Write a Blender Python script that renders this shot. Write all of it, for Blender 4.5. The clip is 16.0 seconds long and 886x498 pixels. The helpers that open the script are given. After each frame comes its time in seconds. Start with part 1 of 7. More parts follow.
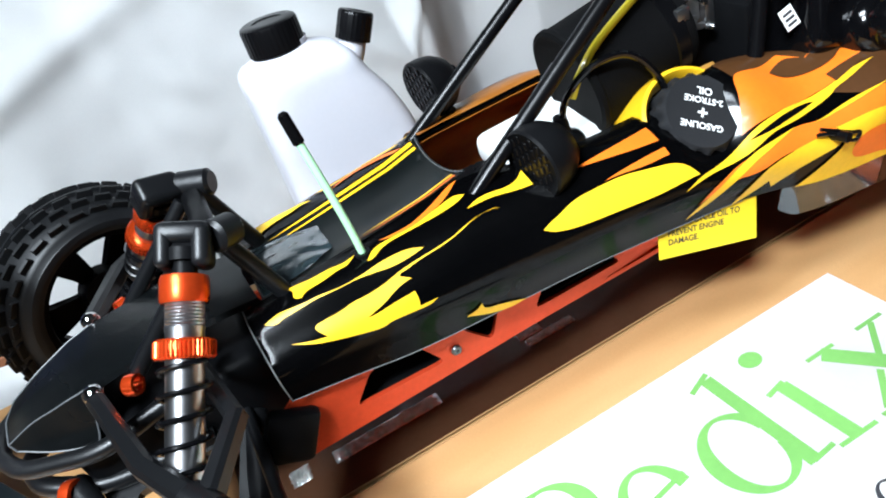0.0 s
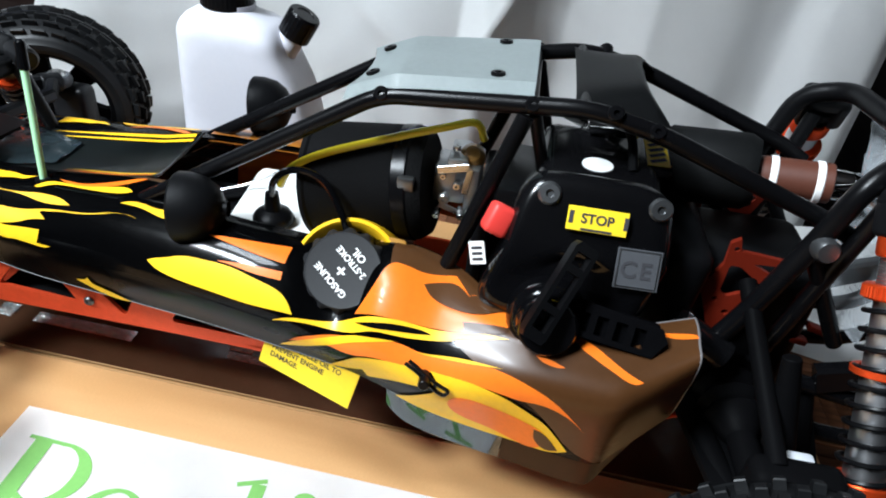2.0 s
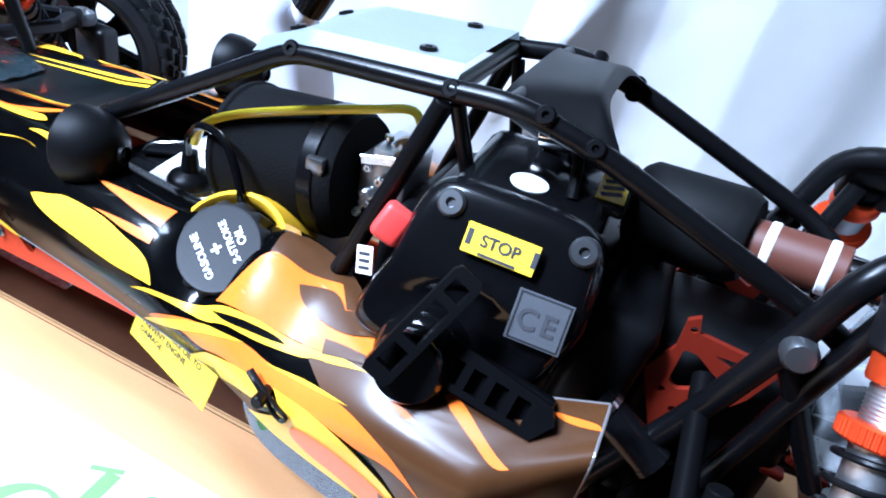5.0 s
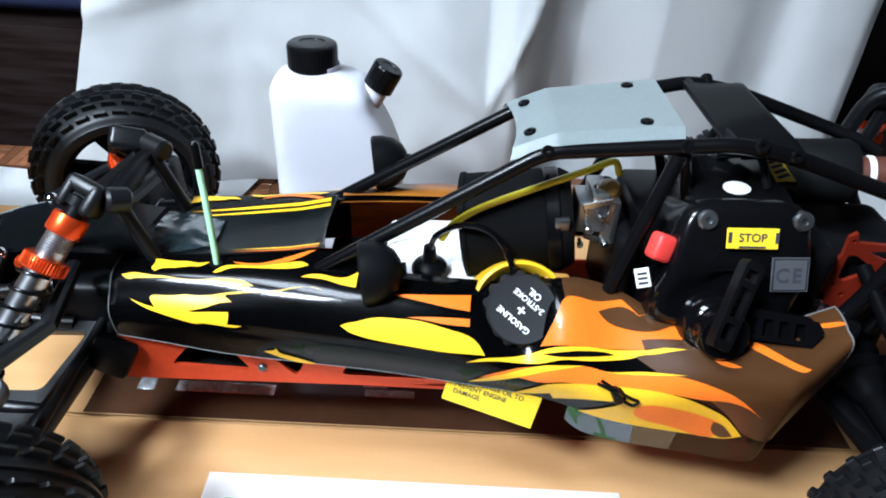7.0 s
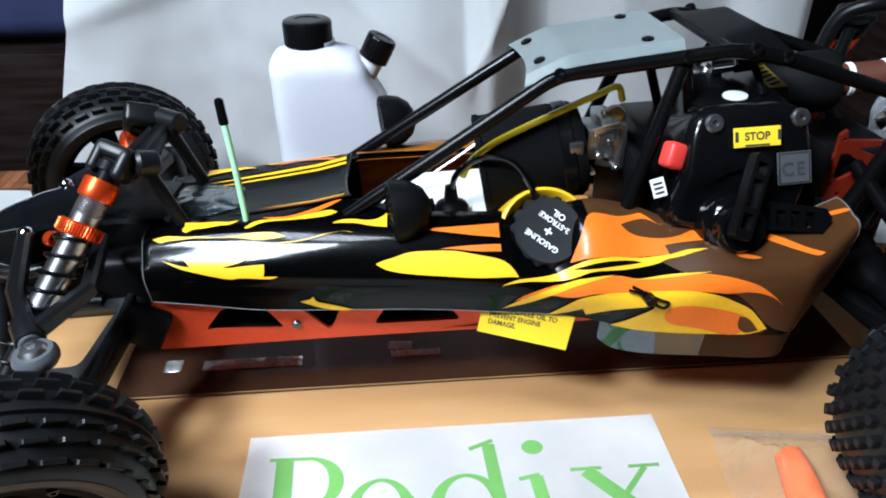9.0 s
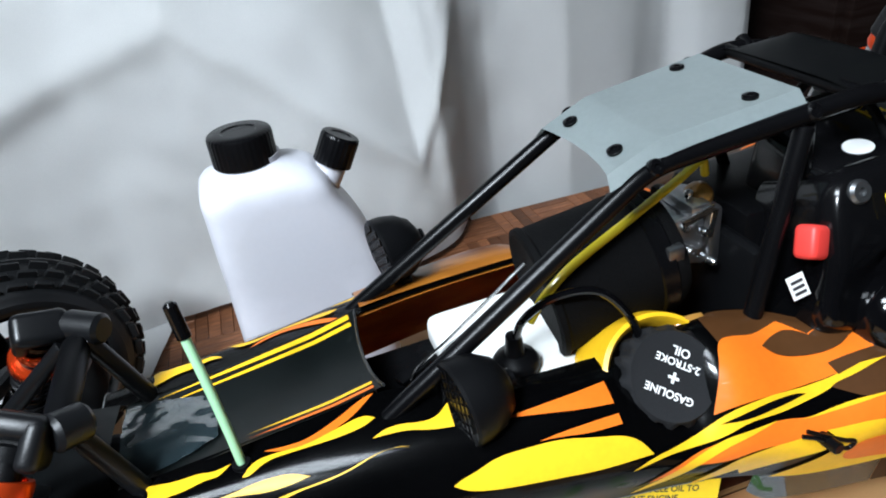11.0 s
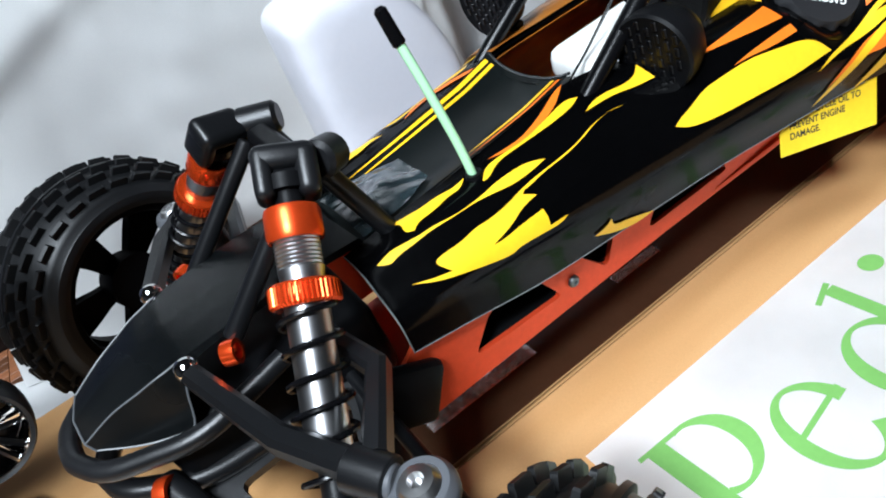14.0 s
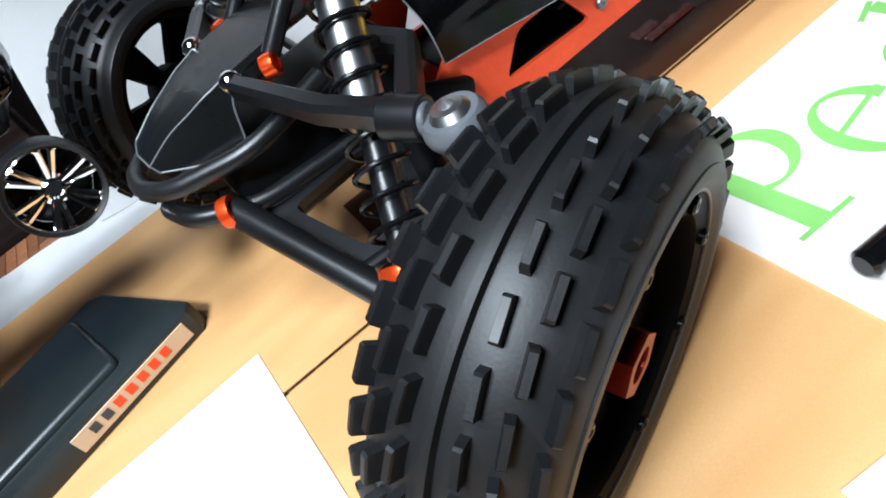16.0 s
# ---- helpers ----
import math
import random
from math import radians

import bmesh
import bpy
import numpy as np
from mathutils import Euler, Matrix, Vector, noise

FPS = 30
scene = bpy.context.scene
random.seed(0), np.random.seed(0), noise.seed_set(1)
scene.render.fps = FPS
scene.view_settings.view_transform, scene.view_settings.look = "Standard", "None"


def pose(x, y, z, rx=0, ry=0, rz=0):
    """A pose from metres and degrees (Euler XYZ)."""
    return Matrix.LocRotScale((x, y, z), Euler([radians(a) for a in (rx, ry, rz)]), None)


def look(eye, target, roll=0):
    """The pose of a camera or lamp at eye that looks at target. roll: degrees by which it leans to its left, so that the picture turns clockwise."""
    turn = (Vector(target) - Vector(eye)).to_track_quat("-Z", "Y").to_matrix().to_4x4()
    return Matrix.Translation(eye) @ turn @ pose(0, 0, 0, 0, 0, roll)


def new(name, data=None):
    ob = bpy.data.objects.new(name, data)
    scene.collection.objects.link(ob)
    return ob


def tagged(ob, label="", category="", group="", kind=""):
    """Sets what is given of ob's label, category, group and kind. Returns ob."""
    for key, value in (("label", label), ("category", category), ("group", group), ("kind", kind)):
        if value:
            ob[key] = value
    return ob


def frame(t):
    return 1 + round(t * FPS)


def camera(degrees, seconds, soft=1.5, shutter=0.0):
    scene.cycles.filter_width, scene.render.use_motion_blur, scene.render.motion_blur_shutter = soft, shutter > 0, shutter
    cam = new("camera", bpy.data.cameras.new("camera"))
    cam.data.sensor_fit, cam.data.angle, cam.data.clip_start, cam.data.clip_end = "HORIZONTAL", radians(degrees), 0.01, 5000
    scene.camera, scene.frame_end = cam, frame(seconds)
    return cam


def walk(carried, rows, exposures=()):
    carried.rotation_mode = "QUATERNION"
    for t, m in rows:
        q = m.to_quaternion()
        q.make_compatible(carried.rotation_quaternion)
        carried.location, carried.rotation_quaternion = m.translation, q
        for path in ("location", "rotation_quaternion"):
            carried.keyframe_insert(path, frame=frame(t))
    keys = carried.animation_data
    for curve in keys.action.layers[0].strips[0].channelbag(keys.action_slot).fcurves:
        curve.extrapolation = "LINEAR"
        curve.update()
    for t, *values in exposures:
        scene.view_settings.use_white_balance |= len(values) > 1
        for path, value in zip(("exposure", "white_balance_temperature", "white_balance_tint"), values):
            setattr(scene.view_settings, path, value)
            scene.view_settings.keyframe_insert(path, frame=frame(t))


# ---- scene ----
# ---- camera ----
cam = camera(66.9, 16.0, soft=1.9)
PATH = [
    (0, (0.0646, -0.3467, 0.3556), (0.1843, 0.0511, 0.0775), -18.07),
    (0.5, (0.1294, -0.3606, 0.3871), (0.2226, 0.0437, 0.1081), -6.50),
    (1, (0.1895, -0.3771, 0.4063), (0.2511, 0.0380, 0.1346), 3.35),
    (1.5, (0.2822, -0.3863, 0.4129), (0.2857, 0.0322, 0.1393), 6.63),
    (2, (0.3901, -0.3751, 0.4012), (0.3640, 0.0364, 0.1184), 9.30),
    (2.5, (0.4665, -0.3602, 0.3601), (0.4175, 0.0460, 0.0727), 12.79),
    (3, (0.5247, -0.3791, 0.2867), (0.4655, 0.0162, -0.0137), 16.03),
    (3.5, (0.5650, -0.3986, 0.2403), (0.4908, -0.0120, -0.0680), 16.41),
    (4, (0.5607, -0.3719, 0.2504), (0.4626, 0.0243, -0.0384), 15.55),
    (4.5, (0.5324, -0.3201, 0.3123), (0.4124, 0.0769, 0.0330), 13.81),
    (5, (0.4831, -0.2977, 0.3694), (0.3764, 0.1074, 0.0966), 15.69),
    (5.2, (0.4604, -0.2993, 0.3866), (0.3634, 0.1083, 0.1137), 16.02),
    (7.3, (0.2329, -0.4397, 0.4443), (0.2599, -0.0334, 0.1541), 3.37),
    (7.5, (0.2233, -0.4680, 0.4410), (0.2581, -0.0575, 0.1576), 3.32),
    (8, (0.2101, -0.5303, 0.4271), (0.2551, -0.1118, 0.1573), 2.84),
    (8.5, (0.2110, -0.5260, 0.4246), (0.2510, -0.1103, 0.1497), 1.44),
    (9, (0.2109, -0.4519, 0.3992), (0.2499, -0.0331, 0.1290), 0.37),
    (9.5, (0.2143, -0.3618, 0.3824), (0.2640, 0.0524, 0.1067), 0.20),
    (9.7, (0.2133, -0.3367, 0.3752), (0.2734, 0.0783, 0.1030), 0.86),
    (11.8, (0.1158, -0.2766, 0.4108), (0.2528, 0.1321, 0.1574), -10.86),
    (12, (0.1098, -0.2758, 0.4116), (0.2434, 0.1346, 0.1591), -12.13),
    (12.5, (0.0862, -0.2680, 0.4098), (0.2224, 0.1383, 0.1522), -14.71),
    (13, (0.0618, -0.2725, 0.3820), (0.2004, 0.1340, 0.1260), -17.11),
    (13.5, (0.0256, -0.2741, 0.3465), (0.1739, 0.1229, 0.0811), -19.58),
    (14, (-0.0065, -0.2844, 0.3233), (0.1372, 0.0966, 0.0331), -22.16),
    (14.5, (-0.0406, -0.2985, 0.3045), (0.1057, 0.0766, 0.0081), -23.79),
    (15, (-0.0690, -0.3104, 0.2885), (0.0778, 0.0632, -0.0096), -26.89),
    (15.5, (-0.0815, -0.3184, 0.2696), (0.0460, 0.0550, -0.0376), -32.57),
    (16, (-0.0570, -0.3336, 0.2642), (0.0177, 0.0391, -0.0606), -32.50),
]
EXPOSURES = [(0.0, 0.36, 6200, 10), (1.0, 0.12, 6250, 10), (2.0, 0.12, 6300, 10), (3.0, 0.54, 5500, 12), (4.0, 0.78, 5250, 14), (4.5, 0.90, 5150, 15), (5.2, 1.08, 5050, 15), (7.3, 0.14, 5900, 10), (8.0, 0.04, 5910, 10), (9.7, -0.05, 5950, 10), (11.8, -0.17, 6400, 11), (13.0, -0.29, 6500, 12), (14.0, -0.02, 6200, 11), (15.2, 0.16, 6100, 10), (16.0, 0.31, 6100, 10)]
walk(cam, [(t, look(eye, target, roll)) for t, eye, target, roll in PATH], EXPOSURES)

# ---- light ----
world = bpy.data.worlds.new("room_air")
scene.world = world
world.use_nodes = True
world.node_tree.nodes["Background"].inputs[0].default_value = (0.9, 0.95, 1.0, 1)
world.node_tree.nodes["Background"].inputs[1].default_value = 0.25


def area_lamp(name, m, sx, sy, watts, colour):
    data = bpy.data.lights.new(name, "AREA")
    data.shape, data.size, data.size_y, data.energy, data.color = "RECTANGLE", sx, sy, watts, colour
    ob = new(name, data)
    ob.matrix_world = m
    return ob


area_lamp("ceiling_lamp_light", look((-0.66, -0.88, 1.50), (0.15, 0.05, 0.0)), 0.36, 0.24, 50, (0.86, 0.945, 1.0))
area_lamp("ceiling_lamp_light", look((-0.36, -0.36, 1.62), (0.10, 0.0, 0.0)), 0.60, 0.46, 38, (0.86, 0.945, 1.0))


# ---- mesh helpers ----
def part(name, bm, mat, parent, label="", angle=35):
    """Link a bmesh as one mesh object under a thing or a part."""
    me = bpy.data.meshes.new(name)
    bm.normal_update()
    bm.to_mesh(me)
    bm.free()
    for p in me.polygons:
        p.use_smooth = True
    me.set_sharp_from_angle(angle=radians(angle))
    for m in mat if isinstance(mat, (list, tuple)) else [mat]:
        me.materials.append(m)
    ob = new(name, me)
    if parent:
        ob.parent = parent
    return tagged(ob, label)


def thing(name, m, label, category, group="", kind=""):
    ob = new(name)
    ob.empty_display_size = 0.02
    ob.matrix_world = m
    return tagged(ob, label, category, group, kind)


def bm_new():
    return bmesh.new()


def axis_pose(p0, p1):
    """A pose at p0 whose z axis points to p1, and the distance."""
    p0, p1 = Vector(p0), Vector(p1)
    d = p1 - p0
    return Matrix.Translation(p0) @ d.to_track_quat("Z", "Y").to_matrix().to_4x4(), d.length


def lathe(bm, profile, m=Matrix(), seg=32, closed=False):
    """Turn (radius, height) pairs round the z axis of m."""
    rings = []
    for r, z in profile:
        if r < 1e-6:
            rings.append([bm.verts.new(m @ Vector((0, 0, z)))])
        else:
            rings.append([bm.verts.new(m @ Vector((r * math.cos(2 * math.pi * i / seg), r * math.sin(2 * math.pi * i / seg), z))) for i in range(seg)])
    pairs = list(zip(rings, rings[1:])) + ([(rings[-1], rings[0])] if closed else [])
    for a, b in pairs:
        for i in range(seg):
            j = (i + 1) % seg
            if len(a) == 1 and len(b) == 1:
                continue
            if len(a) == 1:
                bm.faces.new((a[0], b[j], b[i]))
            elif len(b) == 1:
                bm.faces.new((a[i], a[j], b[0]))
            else:
                bm.faces.new((a[i], a[j], b[j], b[i]))
    return bm


def rod(bm, p0, p1, r0, r1=None, seg=16, bev=0.0006):
    """A round bar between two points with softened ends."""
    m, d = axis_pose(p0, p1)
    r1 = r0 if r1 is None else r1
    b = min(bev, r0 * 0.5, r1 * 0.5, d * 0.4)
    return lathe(bm, [(0, 0), (r0 - b, 0), (r0, b), (r1, d - b), (r1 - b, d), (0, d)], m, seg)


def smooth_path(pts, n=6):
    """Catmull-Rom through the points."""
    P = [Vector(p) for p in pts]
    P = [2 * P[0] - P[1]] + P + [2 * P[-1] - P[-2]]
    out = []
    for i in range(1, len(P) - 2):
        for k in range(n):
            t = k / n
            a, b, c, d = P[i - 1], P[i], P[i + 1], P[i + 2]
            out.append(0.5 * ((2 * b) + (c - a) * t + (2 * a - 5 * b + 4 * c - d) * t * t + (3 * b - a - 3 * c + d) * t ** 3))
    out.append(P[-2])
    return out


def rounded_path(pts, r, n=5):
    """A polyline whose corners are rounded by arcs of about r."""
    P = [Vector(p) for p in pts]
    out = [P[0]]
    for a, b, c in zip(P, P[1:], P[2:]):
        d0, d1 = (a - b), (c - b)
        k = min(r, d0.length * 0.45, d1.length * 0.45)
        s, e = b + d0.normalized() * k, b + d1.normalized() * k
        for i in range(n + 1):
            t = i / n
            out.append((1 - t) ** 2 * s + 2 * t * (1 - t) * b + t * t * e)
    out.append(P[-1])
    return out


def tube(bm, path, r, seg=12, closed=False, flat=1.0):
    """Sweep a circle along a path with a carried frame."""
    P = [Vector(p) for p in path]
    n = len(P)
    rings = []
    up = None
    for i, p in enumerate(P):
        a = P[(i - 1) % n] if closed or i > 0 else p
        b = P[(i + 1) % n] if closed or i < n - 1 else p
        t = (b - a).normalized()
        if up is None:
            up = t.orthogonal().normalized()
        up = (up - t * up.dot(t)).normalized()
        side = t.cross(up)
        rr = r[i] if isinstance(r, (list, tuple)) else r
        rings.append([bm.verts.new(p + rr * (math.cos(2 * math.pi * k / seg) * up + flat * math.sin(2 * math.pi * k / seg) * side)) for k in range(seg)])
    pairs = list(zip(rings, rings[1:])) + ([(rings[-1], rings[0])] if closed else [])
    for a, b in pairs:
        for k in range(seg):
            bm.faces.new((a[k], a[(k + 1) % seg], b[(k + 1) % seg], b[k]))
    if not closed:
        bm.faces.new(rings[0][::-1])
        bm.faces.new(rings[-1])
    return bm


def block(bm, size, m=Matrix(), bev=0.001, seg=2):
    """A box with bevelled edges, centred on m."""
    r = bmesh.ops.create_cube(bm, size=1.0, matrix=m @ Matrix.Diagonal((*size, 1)))
    if bev > 0:
        es = list({e for v in r["verts"] for e in v.link_edges})
        bmesh.ops.bevel(bm, geom=es, offset=min(bev, min(size) * 0.45), segments=seg, profile=0.5, affect="EDGES")
    return bm


def plate(bm, outline, thick, m=Matrix(), bev=0.0):
    """Extrude a flat outline (x, y) by thick along z of m, from z = 0."""
    lo = [bm.verts.new(m @ Vector((x, y, 0))) for x, y in outline]
    hi = [bm.verts.new(m @ Vector((x, y, thick))) for x, y in outline]
    n = len(lo)
    side = []
    bottom, top = bm.faces.new(lo[::-1]), bm.faces.new(hi)
    for i in range(n):
        side.append(bm.faces.new((lo[i], lo[(i + 1) % n], hi[(i + 1) % n], hi[i])))
    if bev > 0:
        es = list(set(top.edges) | set(bottom.edges))
        bmesh.ops.bevel(bm, geom=es, offset=bev, segments=2, profile=0.5, affect="EDGES")
    return bm


def frame_plate(bm, outline, holes, thick, m=Matrix()):
    """A flat plate with holes cut through: outline and holes as (x, y) lists."""
    loops = []
    for pts in [outline, *holes]:
        vs = [bm.verts.new(m @ Vector((x, y, 0))) for x, y in pts]
        loops.append([bm.edges.new((a, b)) for a, b in zip(vs, vs[1:] + vs[:1])])
    res = bmesh.ops.triangle_fill(bm, use_beauty=True, use_dissolve=False, edges=[e for l in loops for e in l])
    faces = [f for f in res["geom"] if isinstance(f, bmesh.types.BMFace)]
    ext = bmesh.ops.extrude_face_region(bm, geom=faces)
    move = m.to_3x3() @ Vector((0, 0, thick))
    bmesh.ops.translate(bm, vec=move, verts=[v for v in ext["geom"] if isinstance(v, bmesh.types.BMVert)])
    bmesh.ops.recalc_face_normals(bm, faces=bm.faces)
    return bm


def sheet(bm, fn, nu, nv, thick=0.0):
    """A grid of fn(u, v) with u, v in 0..1, thickened."""
    vs = [[bm.verts.new(fn(i / nu, j / nv)) for j in range(nv + 1)] for i in range(nu + 1)]
    faces = [bm.faces.new((vs[i][j], vs[i + 1][j], vs[i + 1][j + 1], vs[i][j + 1])) for i in range(nu) for j in range(nv)]
    if thick:
        bmesh.ops.solidify(bm, geom=faces, thickness=thick)
    return bm


def coil(bm, p0, p1, radius, wire, turns, seg=8, per=18):
    m, d = axis_pose(p0, p1)
    n = int(turns * per)
    path = [m @ Vector((radius * math.cos(2 * math.pi * i / per), radius * math.sin(2 * math.pi * i / per), d * i / n)) for i in range(n + 1)]
    return tube(bm, path, wire, seg)


def lerp_rows(rows, x):
    """Rows of (x, values...) read smoothly at x."""
    if x <= rows[0][0]:
        return rows[0][1:]
    for i in range(len(rows) - 1):
        a, b = rows[i], rows[i + 1]
        if x <= b[0]:
            t = (x - a[0]) / (b[0] - a[0])
            p = rows[max(i - 1, 0)]
            q = rows[min(i + 2, len(rows) - 1)]
            out = []
            for k in range(1, len(a)):
                ma = (b[k] - p[k]) / (b[0] - p[0]) if b[0] > p[0] else 0
                mb = (q[k] - a[k]) / (q[0] - a[0]) if q[0] > a[0] else 0
                h = b[0] - a[0]
                out.append((2 * t ** 3 - 3 * t * t + 1) * a[k] + (t ** 3 - 2 * t * t + t) * h * ma + (3 * t * t - 2 * t ** 3) * b[k] + (t ** 3 - t * t) * h * mb)
            return out
    return rows[-1][1:]


# ---- materials ----
def material(name, base, rough=0.5, metal=0.0, grain=0.0, scale=300.0, bump=0.0, bump_scale=None, second=None, second_scale=8.0, coat=0.0, rough_var=0.0, transmission=0.0, ior=1.45, stretch=(1, 1, 1), spec=0.5, coat_rough=0.06):
    """A surface with variation at two scales: fine grain and broad stains."""
    m = bpy.data.materials.new(name)
    m.use_nodes = True
    nt = m.node_tree
    b = nt.nodes["Principled BSDF"]
    b.inputs["Roughness"].default_value = rough
    b.inputs["Metallic"].default_value = metal
    b.inputs["Coat Weight"].default_value = coat
    b.inputs["Coat Roughness"].default_value = coat_rough
    b.inputs["Transmission Weight"].default_value = transmission
    b.inputs["IOR"].default_value = ior
    b.inputs["Specular IOR Level"].default_value = spec
    co = nt.nodes.new("ShaderNodeTexCoord")
    mp = nt.nodes.new("ShaderNodeMapping")
    mp.inputs["Scale"].default_value = stretch
    nt.links.new(co.outputs["Object"], mp.inputs["Vector"])
    fine = nt.nodes.new("ShaderNodeTexNoise")
    fine.inputs["Scale"].default_value = scale
    fine.inputs["Detail"].default_value = 6
    broad = nt.nodes.new("ShaderNodeTexNoise")
    broad.inputs["Scale"].default_value = second_scale
    broad.inputs["Detail"].default_value = 4
    nt.links.new(mp.outputs[0], fine.inputs["Vector"])
    nt.links.new(mp.outputs[0], broad.inputs["Vector"])
    mix = nt.nodes.new("ShaderNodeMix")
    mix.data_type = "RGBA"
    mix.inputs["A"].default_value = (*base, 1)
    mix.inputs["B"].default_value = (*(second or [min(1, c * 1.25 + 0.004) for c in base]), 1)
    rb = nt.nodes.new("ShaderNodeMapRange")
    rb.inputs["From Min"].default_value, rb.inputs["From Max"].default_value = 0.4, 0.65
    nt.links.new(broad.outputs["Fac"], rb.inputs["Value"])
    nt.links.new(rb.outputs[0], mix.inputs["Factor"])
    hsv = nt.nodes.new("ShaderNodeHueSaturation")
    rv = nt.nodes.new("ShaderNodeMapRange")
    rv.inputs["From Min"].default_value, rv.inputs["From Max"].default_value = 0.3, 0.7
    rv.inputs["To Min"].default_value, rv.inputs["To Max"].default_value = 1 - grain, 1 + grain
    nt.links.new(fine.outputs["Fac"], rv.inputs["Value"])
    nt.links.new(rv.outputs[0], hsv.inputs["Value"])
    nt.links.new(mix.outputs["Result"], hsv.inputs["Color"])
    nt.links.new(hsv.outputs[0], b.inputs["Base Color"])
    if rough_var:
        rr = nt.nodes.new("ShaderNodeMapRange")
        rr.inputs["From Min"].default_value, rr.inputs["From Max"].default_value = 0.35, 0.65
        rr.inputs["To Min"].default_value, rr.inputs["To Max"].default_value = max(0.02, rough - rough_var), min(1, rough + rough_var)
        nt.links.new(broad.outputs["Fac"], rr.inputs["Value"])
        nt.links.new(rr.outputs[0], b.inputs["Roughness"])
    if bump:
        bp = nt.nodes.new("ShaderNodeBump")
        bp.inputs["Strength"].default_value = bump
        bp.inputs["Distance"].default_value = 0.001
        src = fine
        if bump_scale:
            src = nt.nodes.new("ShaderNodeTexNoise")
            src.inputs["Scale"].default_value = bump_scale
            src.inputs["Detail"].default_value = 5
            nt.links.new(mp.outputs[0], src.inputs["Vector"])
        nt.links.new(src.outputs["Fac"], bp.inputs["Height"])
        nt.links.new(bp.outputs[0], b.inputs["Normal"])
    return m


M_RUBBER = material("tyre_rubber", (0.0048, 0.0051, 0.0057), 0.46, grain=0.14, scale=900, bump=0.06, second=(0.0064, 0.0067, 0.0074), second_scale=14, rough_var=0.05, spec=0.38)
M_PLASTIC = material("black_nylon", (0.0034, 0.0035, 0.004), 0.40, grain=0.1, scale=1500, bump=0.12, second=(0.005, 0.0052, 0.0058), rough_var=0.1, spec=0.10)
M_NYLON = material("charcoal_glass_filled_nylon", (0.0045, 0.0048, 0.0055), 0.36, grain=0.12, scale=1300, bump=0.10, second=(0.009, 0.0093, 0.0105), rough_var=0.06, spec=0.42)
M_RIM = material("black_rim_nylon", (0.0022, 0.0022, 0.0025), 0.55, grain=0.1, scale=1500, bump=0.08, second=(0.003, 0.003, 0.0034), rough_var=0.1, spec=0.03)
M_GLOSS = material("black_gloss_plastic", (0.002, 0.002, 0.0024), 0.16, grain=0.05, coat=0.2, rough_var=0.05, second=(0.004, 0.004, 0.0045), spec=0.35)
M_STEEL_BLACK = material("black_powder_coat", (0.0025, 0.0025, 0.003), 0.28, grain=0.08, bump=0.05, rough_var=0.06, second=(0.0035, 0.0035, 0.004), spec=0.22)
M_ORANGE = material("orange_anodised_aluminium", (0.80, 0.075, 0.012), 0.30, metal=0.75, grain=0.05, rough_var=0.08)
M_REDPLATE = material("red_orange_anodised_plate", (0.66, 0.065, 0.018), 0.38, metal=0.45, grain=0.05, rough_var=0.08)
# Red of the hub nuts, darkened for the shade inside the rim.
M_NUT_SHADED = material("rim_shaded_red_nut", (0.30, 0.022, 0.012), 0.36, metal=0.5, grain=0.05, rough_var=0.08)
M_ALU = material("bare_aluminium", (0.55, 0.55, 0.55), 0.28, metal=1.0, grain=0.05, stretch=(1, 1, 8), rough_var=0.08)
M_SHOCK = material("shock_body_aluminium", (0.47, 0.47, 0.48), 0.36, metal=1.0, grain=0.05, rough_var=0.08)
M_ALU_DARK = material("hard_anodised_grey", (0.16, 0.165, 0.17), 0.32, metal=0.9, grain=0.05, rough_var=0.08)
M_CHROME = material("chrome_plate", (0.82, 0.82, 0.82), 0.06, metal=1.0)
M_ROOF = material("silver_painted_roof", (0.36, 0.41, 0.41), 0.42, grain=0.03, rough_var=0.06)
M_BODY = material("black_body_lacquer", (0.0018, 0.0019, 0.0022), 0.27, second=(0.0026, 0.0026, 0.003), grain=0.05, coat=0.6, coat_rough=0.10, bump=0.02, bump_scale=60, rough_var=0.05, spec=0.06)
M_BODY_BROWN = material("smoky_brown_body_lacquer", (0.058, 0.0235, 0.0080), 0.36, grain=0.05, coat=0.22, coat_rough=0.20, second=(0.078, 0.032, 0.0108), second_scale=12, spec=0.22, rough_var=0.06)
M_YELLOW = material("yellow_flame_print", (0.84, 0.475, 0.014), 0.38, grain=0.04, coat=0.16, coat_rough=0.2, rough_var=0.05, spec=0.25)
M_FLAME = material("orange_flame_print", (0.80, 0.165, 0.012), 0.38, grain=0.04, coat=0.16, coat_rough=0.16, rough_var=0.05, spec=0.25)
M_CARD = material("kraft_cardboard", (0.51, 0.275, 0.108), 0.55, grain=0.08, scale=500, second=(0.58, 0.325, 0.135), second_scale=5, stretch=(1, 6, 1), bump=0.06, rough_var=0.12)
M_CARD_EDGE = material("corrugated_edge", (0.16, 0.09, 0.045), 0.9, grain=0.3, scale=700)
M_TAPE = material("brown_packing_tape", (0.095, 0.042, 0.021), 0.15, grain=0.03, bump=0.06, bump_scale=120, spec=0.3, rough_var=0.06)
M_PAPER = material("white_office_paper", (0.84, 0.84, 0.83), 0.8, grain=0.01, scale=1200)
M_GREEN = material("green_ink", (0.15, 0.36, 0.085), 0.7, grain=0.04)
M_INK = material("dark_ink", (0.03, 0.03, 0.035), 0.7, grain=0.05)
